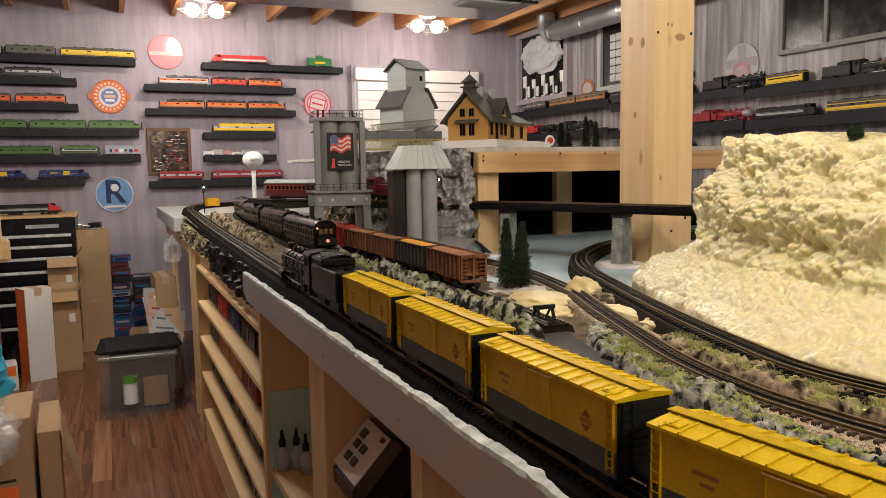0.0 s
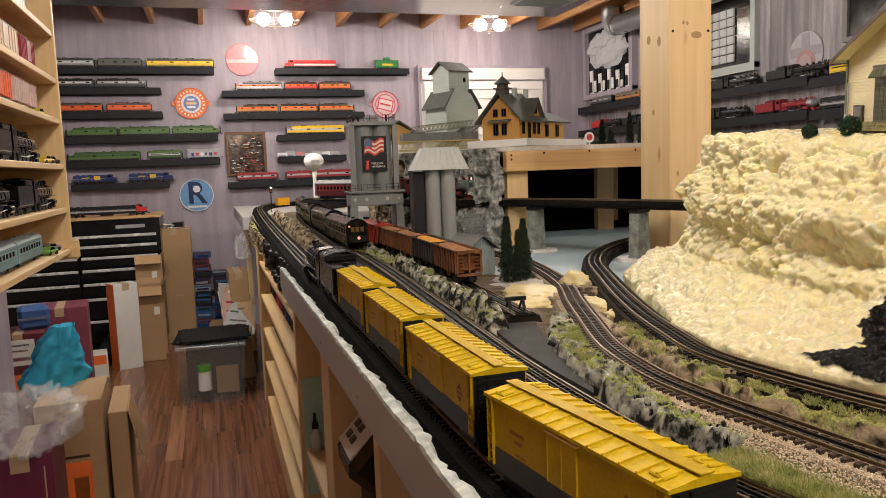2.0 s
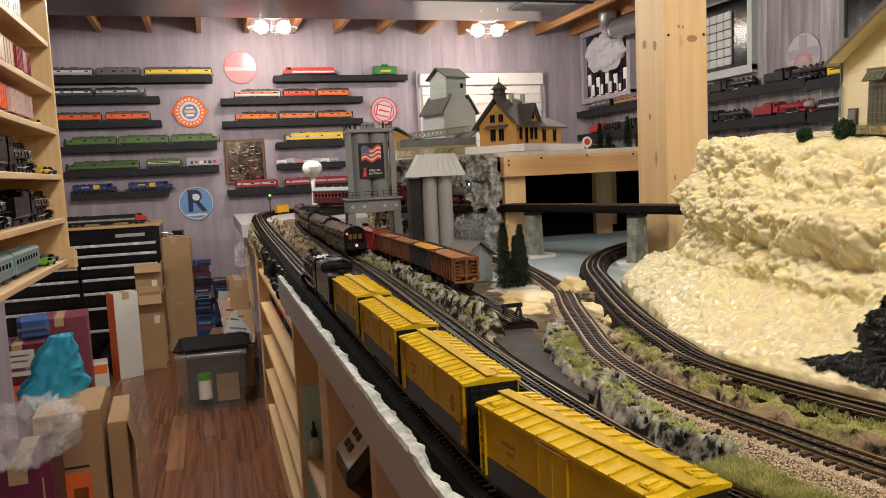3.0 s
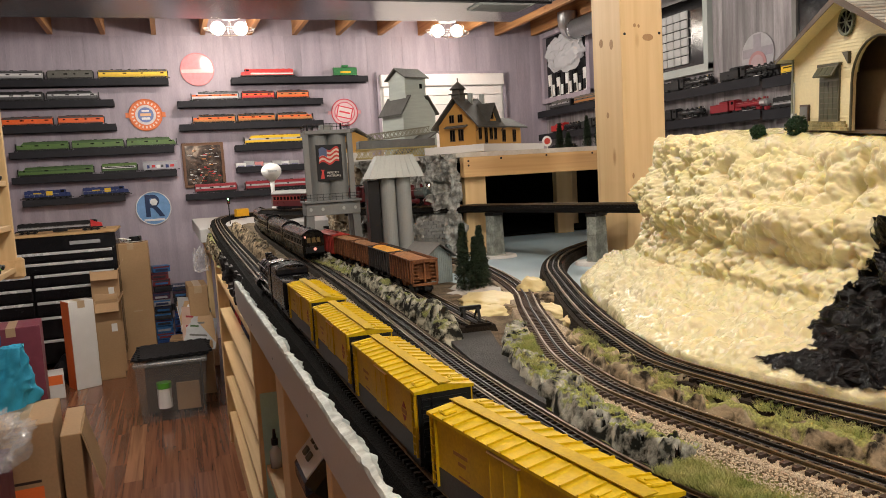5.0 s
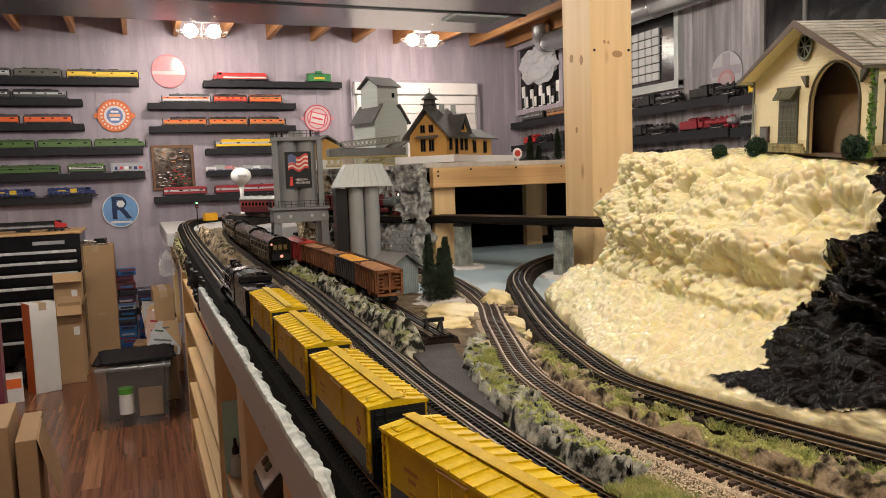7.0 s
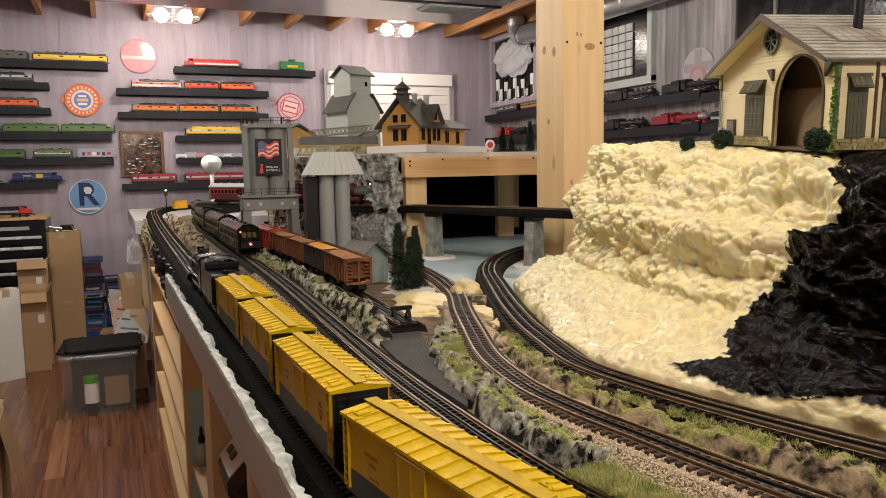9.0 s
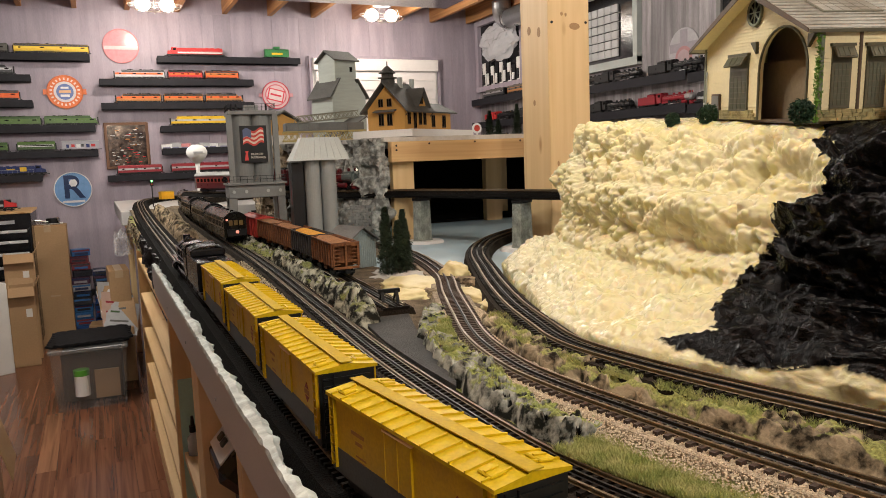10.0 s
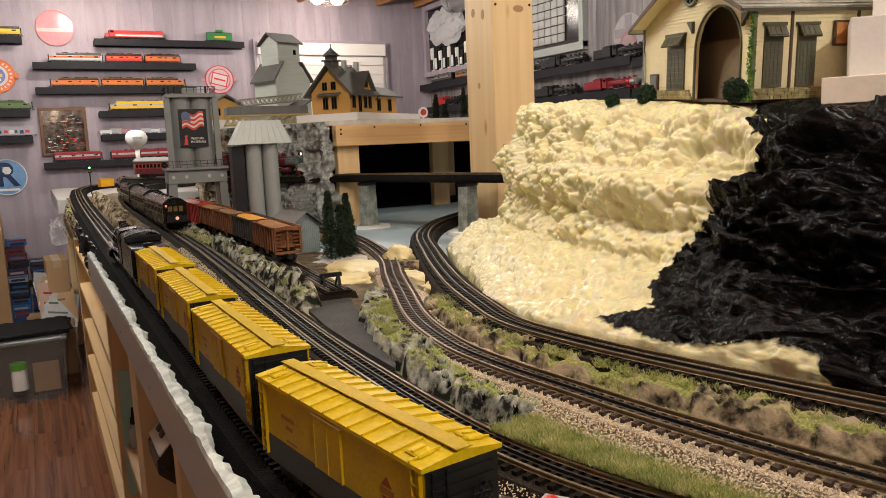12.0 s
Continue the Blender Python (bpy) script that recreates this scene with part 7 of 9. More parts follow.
    for r in range(3):
        u = 0.0
        while u < D:
            w = rnd.uniform(0.006, 0.017)
            part("stone", B(G, G + 0.0035 + rnd.uniform(0, 0.001), u, u + w - 0.001, r * 0.0052, r * 0.0052 + 0.0047), M_STONE, t)
            u += w
        u = 0.0
        while u < G:
            w = rnd.uniform(0.006, 0.017)
            if u + w < a0 or u > a1:
                part("stone", B(u, u + w - 0.001, -0.0035, 0, r * 0.0052, r * 0.0052 + 0.0047), M_STONE, t)
            u += w
    # trim
    for x in (0.0, G):
        part("corner_board", B(x - 0.0025, x + 0.0025, -0.0025, 0.0025, 0.0, H - 0.002), M_OLIVEG, t)
    bm = bmesh.new()
    pts = [(a1, 0.0)] + arch + [(a0, 0.0)]
    for p, q in zip(pts, pts[1:]):
        cyl(bm, (p[0], -0.001, p[1]), (q[0], -0.001, q[1]), 0.0020, seg=6)
    part("arch_trim", bm, OL, t)
    # roof with bead-board overhang
    sl = math.hypot(G / 2, P - H)
    for s, x0 in ((-1, 0.0), (1, G)):
        ov = 0.016 if s < 0 else 0.007
        ex = x0 + s * ov
        ez = H - ov * (P - H) / (G / 2)
        part("roof", PR([(G / 2, P + 0.002), (ex, ez), (ex, ez + 0.003), (G / 2, P + 0.006)], -0.024, D + 0.02, axis="y"), M_TIN, t)
        for k in range(14):
            f = (k + 0.3) / 14
            cx, cz = ex + (G / 2 - ex) * f, ez + 0.0036 + (P + 0.003 - ez) * f
            part("roof_course", C((cx, -0.0235, cz), (cx, D + 0.02, cz), 0.0017, seg=6), M_TIN, t)
        part("barge_board", PR([(G / 2, P - 0.004), (ex, ez - 0.001), (ex, ez + 0.0045), (G / 2, P + 0.0075)], -0.0258, -0.0245, axis="y"), M_BROWNTRIM, t)
        part("eave_fascia", B(min(ex, ex + s * 0.002), max(ex, ex + s * 0.002), -0.024, D + 0.02, ez - 0.0015, ez + 0.0032), OL, t)
    part("soffit", PR([(0.0, H - 0.002), (G / 2, P - 0.002), (G, H - 0.002), (G, H), (G / 2, P), (0, H)], -0.0242, -0.001, axis="y"), CW, t)
    part("stove_pipe", C((G * 0.70, 0.09, H + 0.02), (G * 0.70, 0.09, P + 0.05), 0.007, seg=10), M_SOOT, t)
    # lattice skylight lying on the slope
    sk = part("skylight", B(-0.032, 0.032, -0.045, 0.045, 0.0, 0.002), M_PALEMOD, t, "glazed lattice skylight")
    sk.matrix_basis = pose(G * 0.77, 0.075, gz(G * 0.77) + 0.0060, 0, math.degrees(math.atan2(P - H, G / 2)), 0)
    for i in range(4):
        for j in range(6):
            part("skylight_pane", B(-0.030 + i * 0.015 + 0.001, -0.030 + (i + 1) * 0.015 - 0.001, -0.0435 + j * 0.0145 + 0.001, -0.0435 + (j + 1) * 0.0145 - 0.001, 0.0021, 0.0025), M_TIN, sk)
    # round gable window
    rw = part("round_window", C((G / 2 - 0.005, -0.0025, P - 0.034), (G / 2 - 0.005, 0.0, P - 0.034), 0.0185, seg=20), M_DARK, t)
    bm = bmesh.new()
    for k in range(20):
        u, v = 2 * math.pi * k / 20, 2 * math.pi * (k + 1) / 20
        cyl(bm, (G / 2 - 0.005 + 0.019 * math.cos(u), -0.003, P - 0.032 + 0.019 * math.sin(u)), (G / 2 - 0.005 + 0.019 * math.cos(v), -0.003, P - 0.032 + 0.019 * math.sin(v)), 0.0025, seg=5)
    for k in range(4):
        u = math.pi * k / 4
        cyl(bm, (G / 2 - 0.005 + 0.018 * math.cos(u), -0.003, P - 0.032 + 0.018 * math.sin(u)), (G / 2 - 0.005 - 0.018 * math.cos(u), -0.003, P - 0.032 - 0.018 * math.sin(u)), 0.0012, seg=5)
    part("window_frame", bm, M_OLIVEG, rw)

    def tall_window(m, w=0.034, h=0.088):
        f = part("window", B(-w / 2, w / 2, -0.003, 0.0, 0, h), OL, t)
        f.matrix_basis = m
        for i in range(4):
            for j in range(7):
                part("pane", B(-w / 2 + 0.003 + i * (w - 0.006) / 4 + 0.0006, -w / 2 + 0.003 + (i + 1) * (w - 0.006) / 4 - 0.0006, -0.0036, -0.003, 0.004 + j * (h - 0.026) / 7, 0.004 + (j + 0.86) * (h - 0.026) / 7), M_WINPANE, f)
        part("lintel", B(-w / 2 - 0.003, w / 2 + 0.003, -0.006, 0.0, h, h + 0.004), OL, f)
        sash = part("open_sash", B(-w / 2, w / 2, -0.0015, 0.0015, -0.017, 0.0), OL, f, "tilted open top sash")
        sash.matrix_basis = pose(0, -0.005, h - 0.001, -32)
        for i in range(3):
            part("sash_pane", B(-w / 2 + 0.003 + i * (w - 0.006) / 3, -w / 2 + 0.003 + (i + 0.85) * (w - 0.006) / 3, -0.0022, 0.0022, -0.0155, -0.002), M_WINPANE, f).matrix_basis = sash.matrix_basis
    tall_window(pose(0.1175, -0.0005, 0.0135), 0.056, 0.086)
    for k in (0.0285, 0.0790, 0.19, 0.24, 0.31):
        tall_window(pose(G + 0.0005, k, 0.0165, 0, 0, 90), 0.0285, 0.082)
    for k in (0.0555, 0.158, 0.275):
        part("pilaster", B(G, G + 0.003, k - 0.0018, k + 0.0018, 0.0, H - 0.004), M_BROWNTRIM, t)
    sg = part("sign_board", B(G + 0.002, G + 0.006, 0.118, 0.152, 0.070, 0.104, bevel=0.001), M_BROWNTRIM, t)
    part("sign_face", B(G + 0.006, G + 0.007, 0.121, 0.149, 0.073, 0.101), paint(0.50, 0.22, 0.07), sg)
    dr = part("small_door", B(0.030, 0.058, -0.004, 0.0, 0.0, 0.042), M_BROWNTRIM, t)
    part("door_leaf", B(0.033, 0.055, -0.005, -0.004, 0.002, 0.039), M_GREYMOD, dr)
    part("meter_box", B(0.008, 0.016, -0.008, 0.0, 0.012, 0.028), M_CONCL, t)
    part("drain_pipe", C((0.011, -0.004, 0.02), (0.011, -0.004, 0.08), 0.0015, seg=6), M_CONCL, t)
    part("arch_bracket", PR([(a1 + 0.004, 0.10), (a1 + 0.020, 0.118), (a1 + 0.004, 0.118)], -0.006, 0.0, axis="y"), OL, t)
    part("arch_bracket", PR([(a0 - 0.004, 0.10), (a0 - 0.020, 0.118), (a0 - 0.004, 0.118)], -0.006, 0.0, axis="y"), OL, t)
    # ivy up the near corner
    rnd = random.Random(3)
    vs, fs = [], []
    for _ in range(900):
        z = 0.12 * rnd.random() ** 1.3
        p = Vector((G + rnd.uniform(-0.0035, 0.0035) * (1.3 - z * 4), -0.004 + rnd.uniform(-0.002, 0.005), z))
        k = len(vs)
        vs += [p + Vector((rnd.uniform(-1, 1), rnd.uniform(-1, 1), rnd.uniform(-1, 1))) * 0.003 for _ in range(3)]
        fs.append((k, k + 1, k + 2))
    me = bpy.data.meshes.new("ivy")
    me.from_pydata([tuple(v) for v in vs], [], fs)
    me.materials.append(M_IVY)
    iv = new("ivy", me)
    iv.parent = t
    return t


M_OLIVEWALL = mat("inner_wall", (0.27, 0.21, 0.135), 0.8, 0, 0.15)
M_OLIVEG = mat("green_grey_trim", (0.17, 0.19, 0.13), 0.6, 0, 0.15)
M_WINPANE = mat("dark_model_pane", (0.12, 0.125, 0.085), 0.2, 0, 0.2)
M_IVY = mat("ivy_leaf", (0.15, 0.32, 0.03), 0.8, 0, 0.3)
engine_house()


def bush(x, y, z, r, seed):
    t = thing("bush", pose(x, y, z), "small round dark green model bush", "bush", "model bushes")
    rnd = random.Random(seed)
    part("twig", C((0, 0, -0.004), (0, 0, r), 0.002, seg=5), M_BARK, t)
    vs, fs = [], []
    for _ in range(1800):
        d = Vector((rnd.gauss(0, 1), rnd.gauss(0, 1), rnd.gauss(0, 1))).normalized()
        p = d * r * rnd.uniform(0.75, 1.05) * (1 + 0.2 * noise.noise(d * 3 + Vector((seed, 0, 0)))) + Vector((0, 0, r * 0.75))
        k = len(vs)
        vs += [p + Vector((rnd.uniform(-1, 1), rnd.uniform(-1, 1), rnd.uniform(-1, 1))) * 0.0028 for _ in range(3)]
        fs.append((k, k + 1, k + 2))
    me = bpy.data.meshes.new("foliage")
    me.from_pydata([tuple(v) for v in vs], [], fs)
    me.materials.append(M_LEAF)
    o = new("foliage", me)
    o.parent = t


bush(1.115, 0.855, 1.378, 0.012, 1)
bush(1.085, 0.735, 1.377, 0.016, 2)
bush(1.003, 0.478, 1.366, 0.0155, 3)

# cartons stored beside the engine house
for k, (x, y, z, w, d, h, a, m_) in enumerate(((1.122, 0.373, 1.352, 0.13, 0.09, 0.033, 30, M_CARTONC), (1.160, 0.370, 1.3855, 0.10, 0.09, 0.074, 36, M_WCARD), (1.212, 0.369, 1.460, 0.10, 0.09, 0.06, 30, M_WCARD))):
    t = thing("carton", pose(x, y, z, 0, 0, a), ("cream" if k == 0 else "white") + " shipping carton stacked beside the engine house", "carton", "cartons by the engine house")
    part("box_body", B(-w / 2, w / 2, -d / 2, d / 2, 0, h, bevel=0.001), m_, t)
    part("label_bar", B(-w / 2 + 0.006, -w / 2 + 0.03, -d / 2 - 0.0004, -d / 2, h * 0.55, h * 0.85), paint(0.35, 0.35, 0.35, 0.6), t)
    part("tape", B(-w / 2, w / 2, -d / 2 - 0.0003, -d / 2, h * 0.30, h * 0.36), paint(0.20, 0.22, 0.55, 0.5), t)


# ---------- display ledges and trains on the walls ----------
def ledge(x0, x1, z, y=6.905):
    t = thing("wall_ledge", pose((x0 + x1) / 2, Y1 - 0.010, z), "dark grey floating wall ledge", "shelf", "wall ledges")
    w = (x1 - x0) / 2
    part("board", B(-w, w, -0.105, 0.0, -0.012, 0.0, bevel=0.0015), M_SHELF, t)
    part("lip", B(-w, w, -0.113, -0.1052, -0.048, 0.008, bevel=0.0015), M_SHELF, t)
    part("back_rail", B(-w, w, -0.012, 0.0, -0.048, -0.0122), M_SHELF, t)
    return t


def px(p):
    return 0.19 + (p - 390) * 0.00506


def diesel(m, body, stripe, roof, label, L=0.42, group="model diesels", nose=1, scale=1.0):
    t = thing("diesel_locomotive", m @ Matrix.Diagonal((scale, scale, scale, 1)), label, "model train", group)
    W = 0.060
    part("frame", B(-L / 2, L / 2, -W / 2, W / 2, 0.018, 0.028), M_SOOT, t)
    part("hood", B(-L / 2 + 0.015, L / 2 - 0.085, -0.022, 0.022, 0.028, 0.078, bevel=0.003), body, t)
    part("cab", B(L / 2 - 0.085, L / 2 - 0.040, -0.029, 0.029, 0.028, 0.086, bevel=0.003), body, t)
    part("nose", PR([(L / 2 - 0.040, 0.028), (L / 2 - 0.004, 0.028), (L / 2 - 0.008, 0.055), (L / 2 - 0.040, 0.062)], -0.024, 0.024, axis="y"), body, t)
    part("roof_deck", B(-L / 2 + 0.02, L / 2 - 0.09, -0.018, 0.018, 0.078, 0.083), roof, t)
    for k in range(3):
        part("roof_fan", C((-L / 2 + 0.05 + k * 0.05, 0, 0.083), (-L / 2 + 0.05 + k * 0.05, 0, 0.087), 0.014, seg=14), roof, t)
    for s in (-1, 1):
        y0, y1 = sorted((s * 0.022, s * 0.0226))
        part("stripe", B(-L / 2 + 0.02, L / 2 - 0.09, y0, y1, 0.036, 0.048), stripe, t)
        y0, y1 = sorted((s * 0.029, s * 0.0296))
        part("cab_window", B(L / 2 - 0.078, L / 2 - 0.050, y0, y1, 0.062, 0.078), M_DARK, t)
        part("handrail", C((-L / 2 + 0.01, s * 0.029, 0.052), (L / 2 - 0.09, s * 0.029, 0.052), 0.0008, seg=5), M_CONCL, t)
        for k in range(8):
            xx = -L / 2 + 0.02 + k * (L - 0.12) / 7
            part("stanchion", C((xx, s * 0.029, 0.028), (xx, s * 0.029, 0.052), 0.0006, seg=4), M_CONCL, t)
    part("windscreen", B(L / 2 - 0.0402, L / 2 - 0.0395, -0.022, 0.022, 0.066, 0.079), M_DARK, t)
    part("fuel_tank", B(-0.05, 0.05, -0.024, 0.024, 0.006, 0.018, bevel=0.002), M_SOOT, t)
    for e in (-1, 1):
        truck(t, e * (L / 2 - 0.085), axles=3, spread=0.075)
        coupler(t, e * L / 2)
    return t


def streamliner(m, body, band, roof, label, L=0.36, nose=0, group="streamlined cars", scale=1.0):
    """A streamlined diesel unit or car; nose: which end slopes."""
    t = thing("streamlined_unit", m @ Matrix.Diagonal((scale, scale, scale, 1)), label, "model train", group)
    W = 0.060
    side = [(-L / 2, 0.018), (L / 2, 0.018), (L / 2, 0.080), (-L / 2, 0.080)]
    if nose:
        side = [(-L / 2, 0.018), (L / 2, 0.018), (L / 2 - 0.006, 0.048), (L / 2 - 0.035, 0.060), (L / 2 - 0.055, 0.080), (-L / 2, 0.080)]
        if nose < 0:
            side = [(-a, b) for a, b in side][::-1]
    part("body", PR(side, -W / 2, W / 2, axis="y"), body, t)
    r0, r1 = -L / 2 + (0.055 if nose < 0 else 0.002), L / 2 - (0.055 if nose > 0 else 0.002)
    part("roof", PR([(-0.0308, 0.066), (-0.0308, 0.078), (-0.025, 0.086), (0.0, 0.0895), (0.025, 0.086), (0.0308, 0.078), (0.0308, 0.066)], r0, r1), roof, t)
    for k in range(3):
        part("roof_vent", B(r0 + (r1 - r0) * (k + 0.7) / 4, r0 + (r1 - r0) * (k + 0.7) / 4 + 0.022, -0.008, 0.008, 0.0885, 0.0935), M_SOOT, t)
    for e in (-1, 1):
        part("end_gap", B(min(e * L / 2, e * (L / 2 + 0.008)), max(e * L / 2, e * (L / 2 + 0.008)), -0.02, 0.02, 0.02, 0.075), M_SOOT, t)
    for s in (-1, 1):
        y0, y1 = sorted((s * W / 2, s * (W / 2 + 0.0006)))
        part("side_band", B(-L / 2 + 0.004, L / 2 - 0.012, y0, y1, 0.046, 0.062), band, t)
        y0, y1 = sorted((s * W / 2, s * (W / 2 + 0.0012)))
        part("sill_stripe", B(-L / 2 + 0.004, L / 2 - 0.004, y0, y1, 0.018, 0.026), M_SOOT, t)
        part("stripe", B(-L / 2 + 0.004, L / 2 - 0.020, y0, y1, 0.0305, 0.0325), roof, t)
        y2, y3 = sorted((s * W / 2, s * (W / 2 + 0.0013)))
        if L > 0.28:
            for k in range(4):
                xx = -L / 2 + 0.035 + k * (L - 0.10) / 3 + 0.006 * (k % 2)
                part("window", B(xx, xx + (0.030 if k % 2 else 0.016), y2, y3, 0.050, 0.060), M_DARK, t)
        else:
            part("window", B(-L / 2 + 0.02, L / 2 - 0.02, y2, y3, 0.0515, 0.059), M_DARK, t)
    for k in range(2):
        part("roof_hatch", B(-L / 4 + k * L / 3, -L / 4 + k * L / 3 + 0.05, -0.012, 0.012, 0.087, 0.091), M_SOOT, t)
    part("skirt", B(-L / 2 + 0.01, L / 2 - 0.01, -W / 2 + 0.003, W / 2 - 0.003, 0.008, 0.018), M_SOOT, t)
    for e in (-1, 1):
        truck(t, e * (L / 2 - 0.06), axles=2, spread=0.034)
        coupler(t, e * L / 2)
    return t


SIL, DKG, OLV = paint(0.42, 0.42, 0.43, 0.35, 0.3), paint(0.06, 0.06, 0.065), paint(0.12, 0.115, 0.10)
YEL, RED, ORG = paint(0.78, 0.50, 0.02), paint(0.55, 0.035, 0.035), paint(0.80, 0.13, 0.02)
GRN, DGR, BLU = paint(0.09, 0.17, 0.04), paint(0.05, 0.10, 0.03), paint(0.015, 0.03, 0.13)
WHT, BLK, DRD = paint(0.70, 0.70, 0.70), paint(0.015, 0.015, 0.016, 0.3), paint(0.28, 0.02, 0.03)
BRG, PNK = paint(0.50, 0.20, 0.05), paint(0.62, 0.25, 0.25)
KG = paint(0.035, 0.20, 0.06)
S_L = [(-1.30, 0.195, 2.292), (-1.30, -0.262, 2.120), (-1.30, -0.262, 1.915), (-1.10, 0.19, 1.706), (-1.10, 0.195, 1.497), (-1.04, -0.25, 1.305)]
S_R = [(0.727, 1.985, 2.288), (0.25, 1.54, 2.090), (0.25, 1.53, 1.888), (0.71, 1.34, 1.688), (0.71, 1.34, 1.492), (0.25, 1.42, 1.275)]
for a, b, z in S_L + S_R:
    ledge(a, b, z)
YS = Y1 - 0.070
R0 = 0.0005


def put(kind, p0, p1, z, *cols, nose=0, label="", flip=False, **k):
    """A model on a ledge, between two marks along the wall."""
    a, b = px(p0), px(p1)
    m = pose((a + b) / 2, YS, z + R0, 0, 0, 180 if flip else 0)
    return kind(m, *cols, label, L=(b - a) - 0.02, **({"nose": nose} if kind is not passenger_car and kind is not boxcar else {}), **k)


put(streamliner, 112, 199, 2.292, SIL, WHT, DKG, label="silver streamlined model locomotive on a wall ledge")
put(streamliner, 202, 274, 2.292, OLV, OLV, OLV, label="dull grey model tender on a wall ledge")
put(streamliner, 279, 392, 2.292, YEL, paint(0.85, 0.60, 0.05), DKG, label="yellow model diesel with a black roof on a ledge")
put(streamliner, 116, 196, 2.120, DKG, WHT, BLK, label="black and white striped streamlined model car")
put(streamliner, 198, 279, 2.120, DKG, SIL, BLK, nose=1, label="black and silver streamlined model locomotive")
put(streamliner, 128, 206, 1.915, ORG, ORG, DKG, label="bright orange model passenger car on a ledge")
put(streamliner, 211, 284, 1.915, ORG, ORG, DKG, label="bright orange model passenger car on a ledge")
put(streamliner, 144, 226, 1.706, GRN, GRN, DGR, nose=-1, label="olive green streamlined model locomotive")
put(streamliner, 228, 311, 1.706, GRN, GRN, DGR, label="olive green streamlined model booster unit")
put(streamliner, 313, 396, 1.706, GRN, GRN, DGR, nose=1, label="olive green streamlined model locomotive")
put(streamliner, 143, 260, 1.497, GRN, DGR, DGR, nose=-1, label="green model electric locomotive on a ledge")
put(streamliner, 270, 329, 1.497, DGR, WHT, GRN, label="green and white striped model car")
t = put(boxcar, 335, 395, 1.497, paint(0.38, 0.38, 0.42), paint(0.45, 0.43, 0.46), label="pale grey model car with red and blue markings", group="ledge boxcars")
for k, c in enumerate((BLU, RED, WHT, DKG, BLU, RED)):
    part("marking", B(-0.11 + k * 0.038, -0.09 + k * 0.038 + 0.006 * (k % 3), -0.0336, -0.0330, 0.030 + 0.006 * (k % 2), 0.058), c, t)
for p0, p1 in ((145, 222), (233, 313)):
    t = put(diesel, p0, p1, 1.305, BLU, BLU, BLU, label="dark blue model diesel with yellow emblem")
    part("emblem", B(-0.005, 0.045, -0.0236, -0.0227, 0.040, 0.074), YEL, t)
    part("lettering_bar", B(-0.10, -0.04, -0.0236, -0.0227, 0.056, 0.064), YEL, t)
put(diesel, 511, 612, 2.288, RED, WHT, RED, label="red and white model diesel on a ledge", flip=True)
t = put(boxcar, 680, 727, 2.288, KG, KG, label="green model caboose with a cupola on a ledge", group="ledge boxcars")
part("cupola", B(-0.028, 0.028, -0.026, 0.026, 0.090, 0.112, bevel=0.002), KG, t)
part("lettering_bar", B(-0.05, 0.05, -0.0330, -0.0326, 0.036, 0.054), YEL, t)
for e in (-1, 1):
    part("end_rail", B(e * 0.102 - 0.002, e * 0.102 + 0.002, -0.028, 0.028, 0.02, 0.055), YEL, t)
put(streamliner, 425, 508, 2.090, SIL, ORG, DKG, nose=-1, label="silver and orange streamlined model locomotive")
put(streamliner, 511, 571, 2.090, RED, ORG, BLK, label="red streamlined model car with a black roof")
put(streamliner, 573, 633, 2.090, ORG, BRG, BLK, label="orange streamlined model car on a ledge")
put(streamliner, 424, 499, 1.888, BRG, ORG, BLK, nose=-1, label="orange and maroon streamlined model locomotive")
put(streamliner, 501, 569, 1.888, BRG, ORG, BLK, label="orange and maroon streamlined model car")
put(streamliner, 571, 638, 1.888, BRG, ORG, BLK, nose=1, label="orange and maroon streamlined model car")
put(streamliner, 509, 618, 1.688, YEL, SIL, YEL, nose=-1, label="yellow model diesel with silver windows on a ledge")
put(streamliner, 417, 492, 1.275, DRD, SIL, DRD, label="red and silver model passenger car")
put(streamliner, 504, 628, 1.275, DRD, SIL, DRD, label="red and silver model passenger car")
rnd = random.Random(9)
for k in range(7):
    x = 0.75 + k * 0.08
    c = (WHT, SIL, PNK, WHT, SIL, WHT, SIL)[k]
    t = thing("small_package", pose(x, YS, 1.4925, 0, 0, rnd.uniform(-20, 20)), "small printed package lying on the wall ledge", "package", "ledge packages")
    part("wrapper", B(-0.045, 0.045, -0.03, 0.03, 0, 0.03 + 0.03 * rnd.random(), bevel=0.002), c, t)
    part("print_bar", B(-0.03, 0.03, -0.0306, -0.03, 0.006, 0.018), paint(0.2, 0.2, 0.3), t)


# round signs
def round_sign(x, z, r, face, rim, label, marks, text=None):
    t = thing("wall_sign", pose(x, Y1 - 0.012, z), label, "sign", "round wall signs")
    part("disc", C((0, 0, 0), (0, -0.006, 0), r, seg=40), face, t)
    bm = bmesh.new()
    for k in range(40):
        a, b = 2 * math.pi * k / 40, 2 * math.pi * (k + 1) / 40
        cyl(bm, (r * math.cos(a), -0.006, r * math.sin(a)), (r * math.cos(b), -0.006, r * math.sin(b)), 0.005, seg=6, caps=False)
    part("rim", bm, rim, t)
    for x0, x1, z0, z1, c in marks:
        part("sign_mark", B(x0, x1, -0.0085, -0.0062, z0, z1), c, t)
    return t


